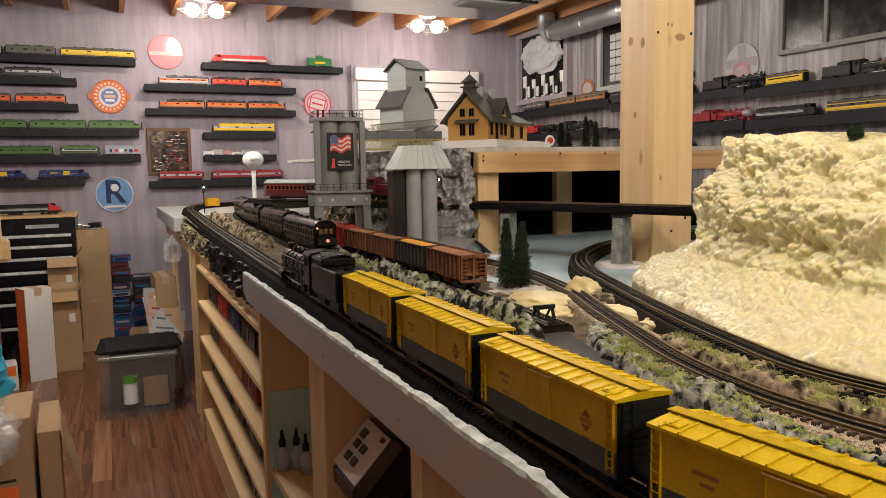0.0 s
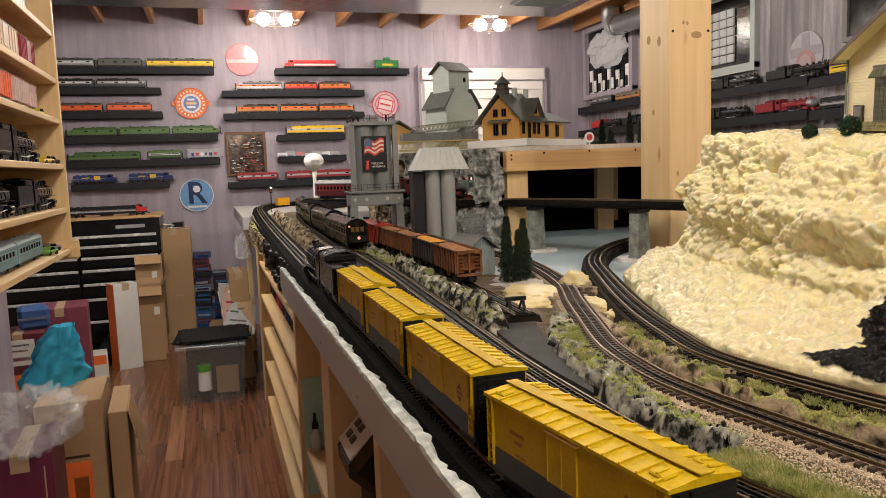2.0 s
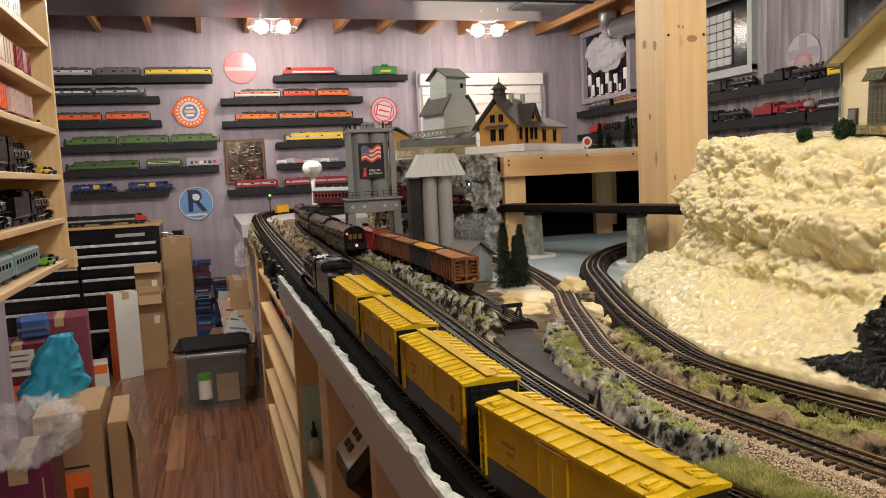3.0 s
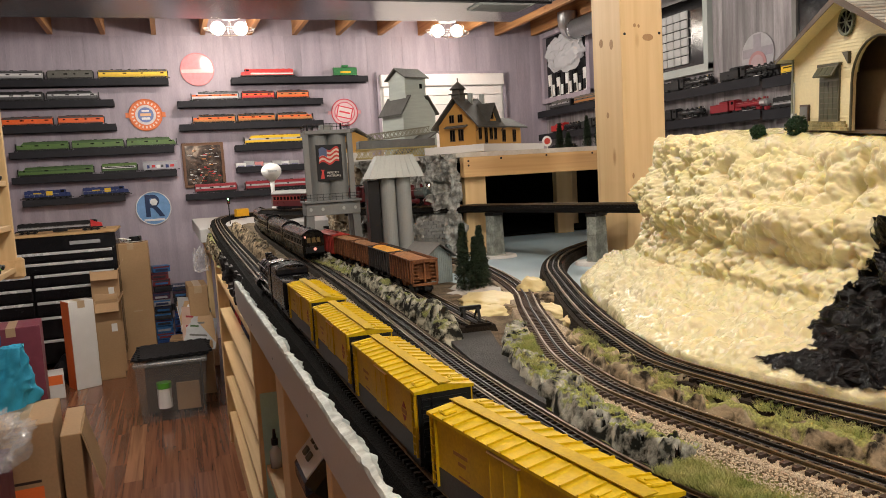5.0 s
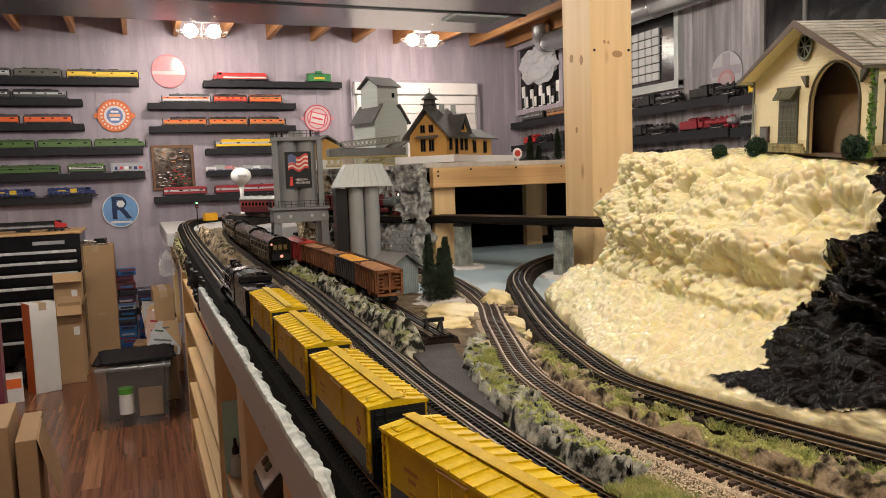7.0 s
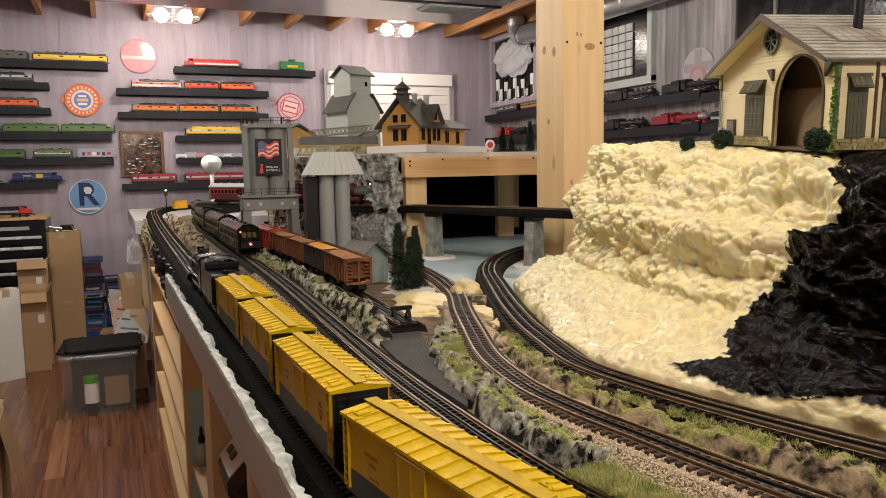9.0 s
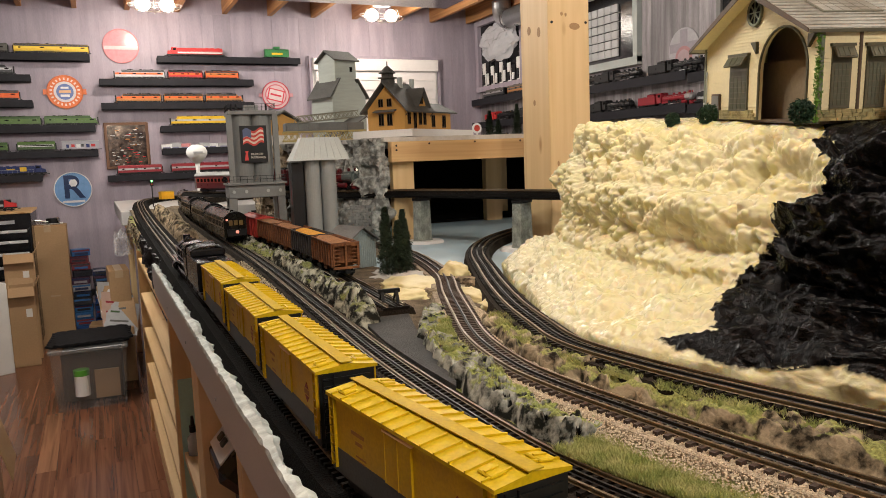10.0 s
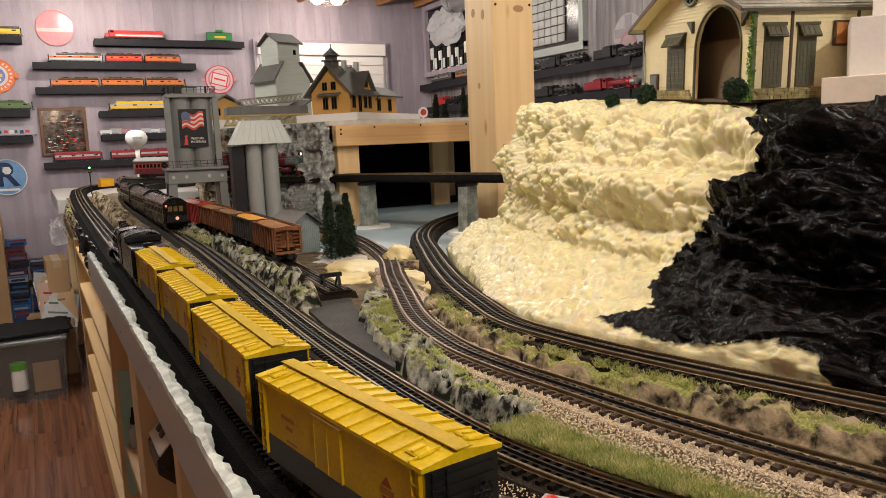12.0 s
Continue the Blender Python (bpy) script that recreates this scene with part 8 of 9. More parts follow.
BL2 = paint(0.05, 0.16, 0.42, 0.3)
s = round_sign(-0.028, 1.177, 0.145, paint(0.16, 0.32, 0.58, 0.3), WHT, "round blue enamel sign with a large navy letter R", ((-0.085, 0.085, -0.112, -0.094, WHT),))
part("hex_mark", C((0.005, -0.0101, 0.055), (0.005, -0.0112, 0.055), 0.034, seg=6), WHT, s)
cu = bpy.data.curves.new("letter", "FONT")
cu.body, cu.size, cu.align_x, cu.align_y, cu.extrude, cu.offset = "R", 0.27, "CENTER", "CENTER", 0.001, 0.006
ob = new("letter", cu)
ob.parent, ob.matrix_basis = s, pose(0, -0.0078, 0.012, 90)
cu.materials.append(paint(0.012, 0.03, 0.09, 0.3))
s = round_sign(-0.019, 1.997, 0.135, paint(0.70, 0.17, 0.05), paint(0.70, 0.17, 0.05), "round orange enamel sign with a blue centre", ())
for k in range(22):
    part("ring_mark", B(-0.006, 0.006, -0.0076, -0.0062, 0.098, 0.117, m=pose(0, 0, 0, 0, 360 * k / 22, 0)), paint(0.80, 0.62, 0.50), s)
part("inner_disc", C((0, -0.0062, 0), (0, -0.008, 0), 0.086, seg=32), paint(0.62, 0.58, 0.58), s)
part("centre_disc", C((0, -0.0081, 0), (0, -0.0088, 0), 0.066, seg=32), paint(0.13, 0.18, 0.40), s)
part("inner_band", B(-0.165, 0.165, -0.0072, -0.0062, -0.022, 0.022), paint(0.70, 0.17, 0.05), s)
part("sign_mark", B(-0.045, 0.045, -0.0098, -0.0089, -0.010, 0.014), paint(0.70, 0.40, 0.20), s)
part("sign_mark", B(-0.035, 0.035, -0.0098, -0.0089, -0.042, -0.022), WHT, s)
part("sign_mark", B(-0.03, 0.03, -0.0098, -0.0089, 0.026, 0.042), WHT, s)
# face and band are paled: the lamp's glare is put into the colour
s = round_sign(0.448, 2.385, 0.142, paint(0.76, 0.30, 0.33, 0.14), paint(0.68, 0.26, 0.28), "round red enamel sign with a white band, paled by painted glare", ((-0.138, 0.138, -0.03, 0.0, paint(0.82, 0.54, 0.56, 0.14)),))
s = round_sign(1.759, 1.966, 0.125, paint(0.62, 0.42, 0.44), paint(0.62, 0.07, 0.10), "round red and white enamel sign with a tilted panel", ((-0.160, -0.118, -0.016, 0.016, paint(0.62, 0.30, 0.33)), (0.118, 0.160, -0.016, 0.016, paint(0.62, 0.30, 0.33))))
part("inner_ring", C((0, -0.0062, 0), (0, -0.0070, 0), 0.100, seg=36), paint(0.58, 0.12, 0.16), s)
part("inner_field", C((0, -0.0071, 0), (0, -0.0076, 0), 0.090, seg=36), paint(0.66, 0.48, 0.50), s)
for w, h, c, d in ((0.150, 0.110, paint(0.65, 0.05, 0.08), 0.0078), (0.128, 0.088, paint(0.72, 0.60, 0.60), 0.0088), (0.104, 0.016, paint(0.65, 0.05, 0.08), 0.0098)):
    part("tilted_panel", B(-w / 2, w / 2, -d, -d + 0.0012, -h / 2, h / 2, m=pose(0, 0, 0, 0, 14, 0)), c, s)

# framed mirror-like picture
pic = thing("framed_picture", pose(0.432, Y1 - 0.012, 1.535), "dark framed glazed picture with warm reflections", "picture")
part("frame", B(-0.18, 0.18, -0.025, 0, -0.20, 0.20, bevel=0.004), paint(0.15, 0.07, 0.035), pic)
part("mirror", B(-0.155, 0.155, -0.027, -0.0252, -0.175, 0.175), M_MIRROR, pic)
rnd = random.Random(31)
for k in range(90):
    cx, cz, w, h = rnd.uniform(-0.14, 0.12), rnd.uniform(-0.165, 0.15), rnd.uniform(0.006, 0.04), rnd.uniform(0.002, 0.009)
    part("picture_mark", B(cx, min(cx + w, 0.152), -0.0279 - 0.00002 * k, -0.0272, cz, cz + h), (SIL, BRG, BLK, RED, WHT, OLV, M_BROWNTRIM)[k % 7], pic)


# ---------- right wall: ledges, locomotives, windows ----------
def east_ledge(y0, y1, z):
    t = thing("wall_ledge", pose(X1 - 0.010, (y0 + y1) / 2, z), "dark grey floating wall ledge", "shelf", "wall ledges")
    w = (y1 - y0) / 2
    part("board", B(-0.105, 0.0, -w, w, -0.012, 0.0, bevel=0.0015), M_SHELF, t)
    part("lip", B(-0.113, -0.1052, -w, w, -0.055, 0.010, bevel=0.0015), M_SHELF, t)


EL = [(5.30, 6.98, 1.895), (3.80, 5.25, 1.84), (2.50, 3.78, 1.815), (5.30, 6.98, 1.66), (3.80, 5.25, 1.622), (2.50, 3.78, 1.612), (5.30, 6.98, 1.45), (3.95, 5.25, 1.42), (2.70, 3.93, 1.43)]
for a, b, z in EL:
    east_ledge(a, b, z)
XS = X1 - 0.068


def east(kind, yc, z, *a, flip=False, **k):
    return kind(pose(XS, yc, z + R0, 0, 0, 90 if flip else -90), *a, **k)


east(streamliner, 6.55, 1.895, DKG, SIL, OLV, "grey streamlined model locomotive on the side wall", L=0.42, nose=-1)
east(streamliner, 6.05, 1.895, BRG, OLV, OLV, "brown streamlined model car on the side wall", L=0.42)
east(streamliner, 5.6, 1.895, BRG, OLV, OLV, "brown streamlined model car on the side wall", L=0.42)
for yc, z, lab, c1, c2, sm in ((5.05, 1.84, "black model steam locomotive on a wall ledge", BLK, BLK, None), (4.62, 1.84, "black model steam locomotive on a wall ledge", BLK, BLK, None), (3.97, 1.84, "black model steam locomotive on a wall ledge", BLK, BLK, None), (4.72, 1.622, "black model steam locomotive on a wall ledge", BLK, BLK, None), (4.08, 1.622, "red and silver model steam locomotive", DRD, DRD, SIL), (2.98, 1.815, "black model steam locomotive on a wall ledge", BLK, BLK, None), (6.5, 1.66, "black model steam locomotive with red cab", BLK, RED, None), (5.9, 1.66, "black model steam locomotive on a wall ledge", BLK, BLK, None), (6.6, 1.45, "black model steam locomotive on a wall ledge", BLK, BLK, None), (4.6, 1.42, "black model steam locomotive on a wall ledge", BLK, BLK, None)):
    east(steam_loco, yc, z, lab, c1, c2, smoke=sm, group="ledge steam locomotives", scale=1.1)
east(streamliner, 3.50, 1.815, YEL, YEL, DKG, "yellow model diesel on the side wall", L=0.28)
east(diesel, 3.50, 1.612, BLK, SIL, BLK, "black and silver model diesel on the side wall", L=0.48)
east(streamliner, 2.96, 1.612, YEL, DKG, DKG, "yellow and black model passenger car on the side wall", L=0.44)

# recess window with bag and small wares
rec = tagged(part("window_2", B(X1 - 0.030, X1 - 0.010, 6.02, 6.93, 2.03, 2.66), M_DARKGLASS), "recessed basement window with odds and ends on its sill", "window", kind="structure")
for a in ((X1 - 0.07, X1 - 0.010, 6.00, 6.06, 2.00, 2.66), (X1 - 0.07, X1 - 0.010, 6.90, 6.96, 2.00, 2.66), (X1 - 0.072, X1 - 0.010, 6.00, 6.96, 2.64, 2.69), (X1 - 0.072, X1 - 0.010, 6.00, 6.96, 1.98, 2.03)):
    part("window_frame", B(*a), M_PANEL, rec)
bm = bmesh.new()
bmesh.ops.create_icosphere(bm, subdivisions=4, radius=1)
for v in bm.verts:
    d = 1 + 0.35 * fbm(v.co * 2.2 + Vector((2, 5, 1)), 4)
    v.co = Vector((v.co.x * 0.05, v.co.y * 0.36, v.co.z * 0.17)) * d
o = tagged(part("plastic_bag", bm, M_BAGW, smooth=False), "crumpled clear plastic bag stuffed in the window", "bag")
o.location = (X1 - 0.09, 6.42, 2.43)
rnd = random.Random(12)
for k in range(9):
    y = 6.10 + k * 0.085
    t = thing("small_figure_pack", pose(X1 - 0.055, y, 2.031, rnd.uniform(-4, 4)), "small black and white blister pack on the sill", "package", "sill packages")
    h = 0.13 + 0.12 * rnd.random()
    part("card", B(-0.010, 0.0, -0.03, 0.03, 0, h), M_BLACK if k % 2 else M_WHITE, t)
    part("blister", B(-0.022, -0.0105, -0.018, 0.018, 0.01, h * 0.5, bevel=0.003), M_WHITE if k % 2 else M_BLACK, t)
M_LOUVRE = mat("white_louvre", (0.50, 0.50, 0.50), 0.6, 0, 0.08)
win3 = tagged(part("window_3", B(X1 - 0.030, X1 - 0.010, 4.43, 5.50, 2.02, 2.55), M_DARKGLASS), "small basement window with white stacked louvres", "window", kind="structure")
for a in ((X1 - 0.055, X1 - 0.010, 4.38, 4.43, 1.98, 2.58), (X1 - 0.055, X1 - 0.010, 5.50, 5.55, 1.98, 2.58), (X1 - 0.057, X1 - 0.010, 4.38, 5.55, 1.96, 2.02)):
    part("window_frame", B(*a), M_CONCL, win3)
for k in range(6):
    for j in range(9):
        part("louvre", B(X1 - 0.050, X1 - 0.032, 4.62 + j * 0.085, 4.695 + j * 0.085, 2.05 + k * 0.066, 2.11 + k * 0.066, bevel=0.004), M_LOUVRE, win3)
win4 = tagged(part("window_4", B(X1 - 0.030, X1 - 0.010, 2.2, 3.56, 2.05, 2.6), M_DARKGLASS), "dark basement window in a white frame", "window", kind="structure")
for a in ((X1 - 0.045, X1 - 0.010, 3.565, 3.60, 2.02, 2.64), (X1 - 0.045, X1 - 0.010, 3.24, 3.262, 2.05, 2.60), (X1 - 0.047, X1 - 0.010, 2.2, 3.60, 2.02, 2.05)):
    part("window_frame", B(*a), M_WEATH, win4)
s = thing("wall_sign", pose(X1 - 0.011, 3.93, 2.0, 0, 0, -90), "round pale enamel sign with a red lower half", "sign", "round wall signs")
part("disc", C((0, 0, 0), (0, -0.006, 0), 0.150, seg=36), paint(0.40, 0.375, 0.40), s)
part("cross_band", B(-0.035, 0.035, -0.0072, -0.0062, -0.13, 0.138), paint(0.30, 0.27, 0.30), s)
part("cross_band", B(-0.138, 0.138, -0.0070, -0.0062, -0.01, 0.05), paint(0.30, 0.27, 0.30), s)
part("red_disc", C((0, -0.0062, -0.055), (0, -0.009, -0.055), 0.082, seg=32), paint(0.42, 0.20, 0.21), s)
part("inner_disc", C((0, -0.0092, -0.055), (0, -0.011, -0.055), 0.058, seg=32), paint(0.42, 0.30, 0.31), s)
s = thing("wall_sign", pose(X1 - 0.011, 5.75, 2.02, 0, 0, -90), "round orange enamel sign on the side wall", "sign", "round wall signs")
part("disc", C((0, 0, 0), (0, -0.006, 0), 0.10, seg=36), paint(0.42, 0.15, 0.07), s)
part("inner_disc", C((0, -0.0062, 0), (0, -0.009, 0), 0.07, seg=32), paint(0.5, 0.45, 0.4), s)


# ---------- left: hung display case ----------
def display_case():
    t = thing("display_case", pose(0, 0, 0), "open pine display case hung on the wall, full of trains", "shelf case", kind="")
    xf, xb, ye, ys = -0.385, -0.60, 2.62, -0.6
    zs = [1.118, 1.258, 1.404, 1.556, 1.690, 1.845, 2.0, 2.16]
    for k, z in enumerate(zs):
        part("shelf_board", B(xb, xf - 0.004, ys, ye - 0.020, z - 0.018, z, bevel=0.0015), M_PINE_Y, t)
    part("end_panel", B(xb, xf + 0.0, ye - 0.019, ye, zs[0] - 0.03, 2.30, bevel=0.002), M_PINE, t)
    part("back_panel", B(xb - 0.012, xb - 0.001, ys, ye, zs[0] - 0.03, 2.30), M_PINE_Y, t)
    part("corner_cap", B(xf - 0.05, xf + 0.020, ye - 0.0195, ye + 0.012, zs[0] - 0.04, zs[0] + 0.03, bevel=0.008), M_PINE_Y, t)
    return zs


zs = display_case()
XC = -0.445
def cased(kind, yc, z, *a, **k):
    return kind(pose(XC, yc, z + R0, 0, 0, 90), *a, **k)


BLT, BLT2 = paint(0.17, 0.28, 0.31), paint(0.28, 0.38, 0.40)
cased(passenger_car, 2.14, zs[0], BLT, BLT2, BLT2, "pale blue model passenger car on the case shelf", L=0.34, windows=8, group="blue passenger cars", scale=0.9)
cased(passenger_car, 1.82, zs[0], BLT, BLT2, BLT2, "pale blue model passenger car on the case shelf", L=0.34, windows=8, group="blue passenger cars", scale=0.9)
cased(passenger_car, 1.48, zs[0], BLT, BLT2, BLT2, "pale blue model passenger car on the case shelf", L=0.34, windows=8, group="blue passenger cars", scale=0.9)
cased(steam_loco, 2.255, zs[1], "black model steam locomotive on the case shelf", M_LOCOBLK, M_LOCOBLK, group="case steam locomotives", scale=1.1)
cased(steam_loco, 1.68, zs[1], "black model steam locomotive on the case shelf", M_LOCOBLK, M_LOCOBLK, group="case steam locomotives", scale=1.1)
cased(steam_loco, 2.05, zs[2], "black model steam locomotive on the case shelf", M_LOCOBLK, M_LOCOBLK, group="case steam locomotives", scale=1.1)
cased(steam_loco, 1.5, zs[2], "black model steam locomotive on the case shelf", M_LOCOBLK, M_LOCOBLK, group="case steam locomotives", scale=1.1)
cased(boxcar, 1.95, zs[3], ORG, DKG, "orange and yellow model boxcar on the case shelf", L=0.24, group="case boxcars")
cased(boxcar, 2.25, zs[3], paint(0.62, 0.45, 0.42), PNK, "pink and white model boxcar on the case shelf", L=0.28, group="case boxcars")
cased(boxcar, 2.05, zs[4], paint(0.55, 0.36, 0.22), paint(0.45, 0.28, 0.16), "pale tan model cattle car on the case shelf", L=0.30, group="case boxcars")
cased(boxcar, 2.33, zs[4], DRD, DRD, "maroon model caboose on the case shelf", L=0.18, group="case boxcars")
cased(boxcar, 2.22, zs[5], WHT, OLV, "white and grey model car on the case shelf", L=0.26, group="case boxcars")


def toy_car(x, y, z, col, a, label):
    t = thing("toy_car", pose(x, y, z, 0, 0, a), label, "toy car", "toy cars")
    part("body", B(-0.035, 0.035, -0.014, 0.014, 0.005, 0.016, bevel=0.003), col, t)
    part("cabin", PR([(-0.022, 0.016), (0.018, 0.016), (0.008, 0.026), (-0.014, 0.026)], -0.012, 0.012, axis="y"), col, t)
    part("window", PR([(-0.019, 0.0165), (0.015, 0.0165), (0.006, 0.0245), (-0.0125, 0.0245)], -0.0124, 0.0124, axis="y"), M_DARK, t)
    for dx in (-0.021, 0.021):
        for s in (-1, 1):
            part("wheel", C((dx, s * 0.010, 0.0065), (dx, s * 0.0148, 0.0065), 0.0065, seg=12), M_BLACK, t)


toy_car(-0.415, 2.37, zs[0], paint(0.18, 0.42, 0.06), 75, "lime green toy car on the case shelf")
toy_car(-0.415, 2.44, zs[2], paint(0.70, 0.50, 0.06), 75, "yellow toy car on the case shelf")
toy_car(-0.43, 2.48, zs[3], paint(0.75, 0.58, 0.03), 80, "bright yellow toy car on the case shelf")
toy_car(-0.42, 2.54, zs[2], paint(0.06, 0.05, 0.05), 60, "dark toy motorcycle on the case shelf")
toy_car(-0.455, 2.43, zs[0], paint(0.05, 0.05, 0.05), 70, "black toy motorcycle on the case shelf")
toy_car(-0.435, 2.51, zs[0], paint(0.20, 0.20, 0.20), 60, "grey toy motorcycle on the case shelf")
boat = thing("toy_sailboat", pose(-0.475, 2.455, zs[2]), "toy sailboat with white and orange sails on the shelf", "toy boat")
part("hull", PR([(-0.045, 0.018), (-0.032, 0.0), (0.032, 0.0), (0.05, 0.018)], -0.010, 0.010, axis="x"), M_BROWNTRIM, boat)
part("mast", C((0, 0, 0.018), (0, 0, 0.112), 0.0015, seg=6), M_BARK, boat)
part("sail", PR([(0.004, 0.024), (0.038, 0.024), (0.004, 0.088)], -0.001, 0.001, axis="x"), M_WHITE, boat, "white sail")
part("sail", PR([(-0.004, 0.024), (-0.034, 0.030), (-0.006, 0.106)], -0.001, 0.001, axis="x"), paint(0.72, 0.40, 0.22, 0.6), boat, "orange sail")
part("sail", PR([(-0.036, 0.030), (-0.046, 0.030), (-0.036, 0.078)], -0.001, 0.001, axis="x"), M_WHITE, boat, "white sail")


# ---------- left: tool chest, boxes, bags on the floor ----------
def tool_chest():
    t = thing("tool_chest", pose(-0.93, 6.46, FLOOR), "black steel rolling tool chest with a pine top", "tool chest")
    W, H = 1.22, 1.11
    part("carcass", B(-W / 2, W / 2, -0.16, 0.46, 0.10, H - 0.02, bevel=0.004), M_GLOSSBLK, t)
    part("wood_top", B(-W / 2 - 0.01, W / 2 + 0.01, -0.18, 0.47, H - 0.02, H, bevel=0.003), M_PINE_X, t)
    zz = [0.12, 0.30, 0.48, 0.60, 0.71, 0.81, 0.90, H - 0.13]
    for k, (a, b) in enumerate(zip(zz, zz[1:])):
        cols = ((-W / 2 + 0.02, W / 2 - 0.02),) if k > 4 else ((-W / 2 + 0.02, -0.005), (0.005, W / 2 - 0.02))
        for c0, c1 in cols:
            d = part("drawer", B(c0, c1, -0.182, -0.161, a + 0.005, b - 0.005, bevel=0.002), M_GLOSSBLK, t)
            part("handle", B(c0 + 0.01, c1 - 0.01, -0.195, -0.1825, b - 0.032, b - 0.010, bevel=0.003), M_PULL, d, "steel pull with its shine painted in")
    part("logo_bar", B(0.28, 0.50, -0.163, -0.1605, H - 0.095, H - 0.068), SIL, t)
    for x in (-0.5, 0.5):
        for y in (-0.1, 0.4):
            part("caster", C((x - 0.02, y, 0.05), (x + 0.02, y, 0.05), 0.05, seg=16), M_BLACK, t)


tool_chest()
CT = FLOOR + 1.1105
t = diesel(pose(-0.72, 6.42, CT, 0, 0, 0), BLK, SIL, BLK, "black model diesel with a red nose on the tool chest", L=0.62)
part("red_nose", PR([(0.225, 0.030), (0.308, 0.030), (0.304, 0.056), (0.27, 0.0645), (0.225, 0.088)], -0.0302, 0.0302, axis="y"), RED, t, "bright red nose")
tc = streamliner(pose(-1.25, 6.42, CT, 0, 0, 0), BLK, SIL, BLK, "black model car on the tool chest", L=0.36)


def carton(name, m, w, d, h, material, label, open_top=False, marks=(), group=""):
    t = thing(name, m, label, "box", group)
    if open_top:
        part("box_body", B(-w / 2, w / 2, -d / 2, -d / 2 + 0.006, 0, h), material, t)
        part("box_body", B(-w / 2, w / 2, d / 2 - 0.006, d / 2, 0, h), material, t)
        part("box_body", B(-w / 2, -w / 2 + 0.006, -d / 2 + 0.006, d / 2 - 0.006, 0, h), material, t)
        part("box_body", B(w / 2 - 0.006, w / 2, -d / 2 + 0.006, d / 2 - 0.006, 0, h), material, t)
        part("bottom", B(-w / 2, w / 2, -d / 2, d / 2, 0, 0.006), material, t)
        for (x0, x1, y0, y1, ax) in ((-w / 2, w / 2, -d / 2, -d / 2, "front"), (-w / 2, w / 2, d / 2, d / 2, "back")):
            f = part("flap", B(x0 + 0.004, x1 - 0.004, -0.002, 0.002, 0, d * 0.45), material, t)
            f.matrix_basis = pose(0, y0 + (0.004 if ax == "back" else -0.004), h - 0.003, -22 if ax == "back" else 130)
        f = part("flap", B(-0.002, 0.002, -d / 2 + 0.01, d / 2 - 0.01, 0, w * 0.4), material, t)
        f.matrix_basis = pose(w / 2 + 0.003, 0, h - 0.003, 0, 28)
    else:
        part("box_body", B(-w / 2, w / 2, -d / 2, d / 2, 0, h, bevel=0.003), material, t)
        part("tape", B(-0.025, 0.025, -d / 2 - 0.0006, d / 2 + 0.0006, h - 0.05, h + 0.0006), M_TAPE, t)
    for face, x0, x1, z0, z1, c in marks:
        if face == "front":
            part("print", B(x0, x1, -d / 2 - 0.001, -d / 2, z0, z1), c, t)
        else:
            part("print", B(-w / 2 - 0.001, -w / 2, x0, x1, z0, z1), c, t)
    return t


carton("tall_carton", pose(-0.23, 6.66, FLOOR, 0, 0, 0), 0.27, 0.25, 0.97, M_CARD, "tall brown cardboard carton by the tool chest", marks=(("front", -0.02, 0.05, 0.4, 0.41, M_TAPE),))
t = thing("wire_bundle", pose(-0.22, 6.66, FLOOR + 0.971), "tangle of grey wire and metal parts on a carton", "wire")
bm = bmesh.new()
rnd = random.Random(21)
for _ in range(14):
    a = Vector((rnd.uniform(-0.1, 0.1), rnd.uniform(-0.08, 0.08), rnd.uniform(0.005, 0.06)))
    b = Vector((rnd.uniform(-0.1, 0.1), rnd.uniform(-0.08, 0.08), 0.006))
    cyl(bm, a, b, 0.005, seg=6)
part("wire", bm, M_CHROME, t)
part("reel", C((0.03, 0, 0), (0.03, 0, 0.05), 0.05, seg=18), M_SOOT, t)
carton("white_box", pose(-0.585, 5.80, FLOOR, 0, 0, 24), 0.175, 0.15, 0.64, M_WCARD, "tall white box with an orange side and open top", marks=(("left", -0.085, 0.085, 0.0, 0.64, M_ORANGE), ("left", -0.085, -0.075, 0.0, 0.64, M_WCARD)))
carton("brown_carton", pose(-0.41, 6.02, FLOOR, 0, 0, 4), 0.17, 0.20, 0.58, M_CARD, "brown cardboard carton with its flaps open", True, (("front", 0.02, 0.06, 0.36, 0.42, M_WCARD),))
carton("brown_carton", pose(-0.42, 6.24, FLOOR, 0, 0, 2), 0.20, 0.20, 0.80, M_CARD, "tall brown cardboard carton with white flaps open", True, (("front", 0.02, 0.06, 0.62, 0.67, M_WCARD),))
carton("white_carton", pose(-0.83, 5.62, FLOOR, 0, 0, 8), 0.26, 0.2, 0.17, M_WCARD, "low white carton with orange print on top", marks=(("front", -0.12, 0.12, 0.10, 0.165, M_ORANGE),))
carton("maroon_box", pose(-0.83, 4.80, FLOOR, 0, 0, 6), 0.30, 0.30, 0.66, paint(0.20, 0.05, 0.075), "plain maroon hobby box standing behind a labelled one", marks=(("front", -0.15, 0.16, 0.06, 0.12, M_ORANGE),))
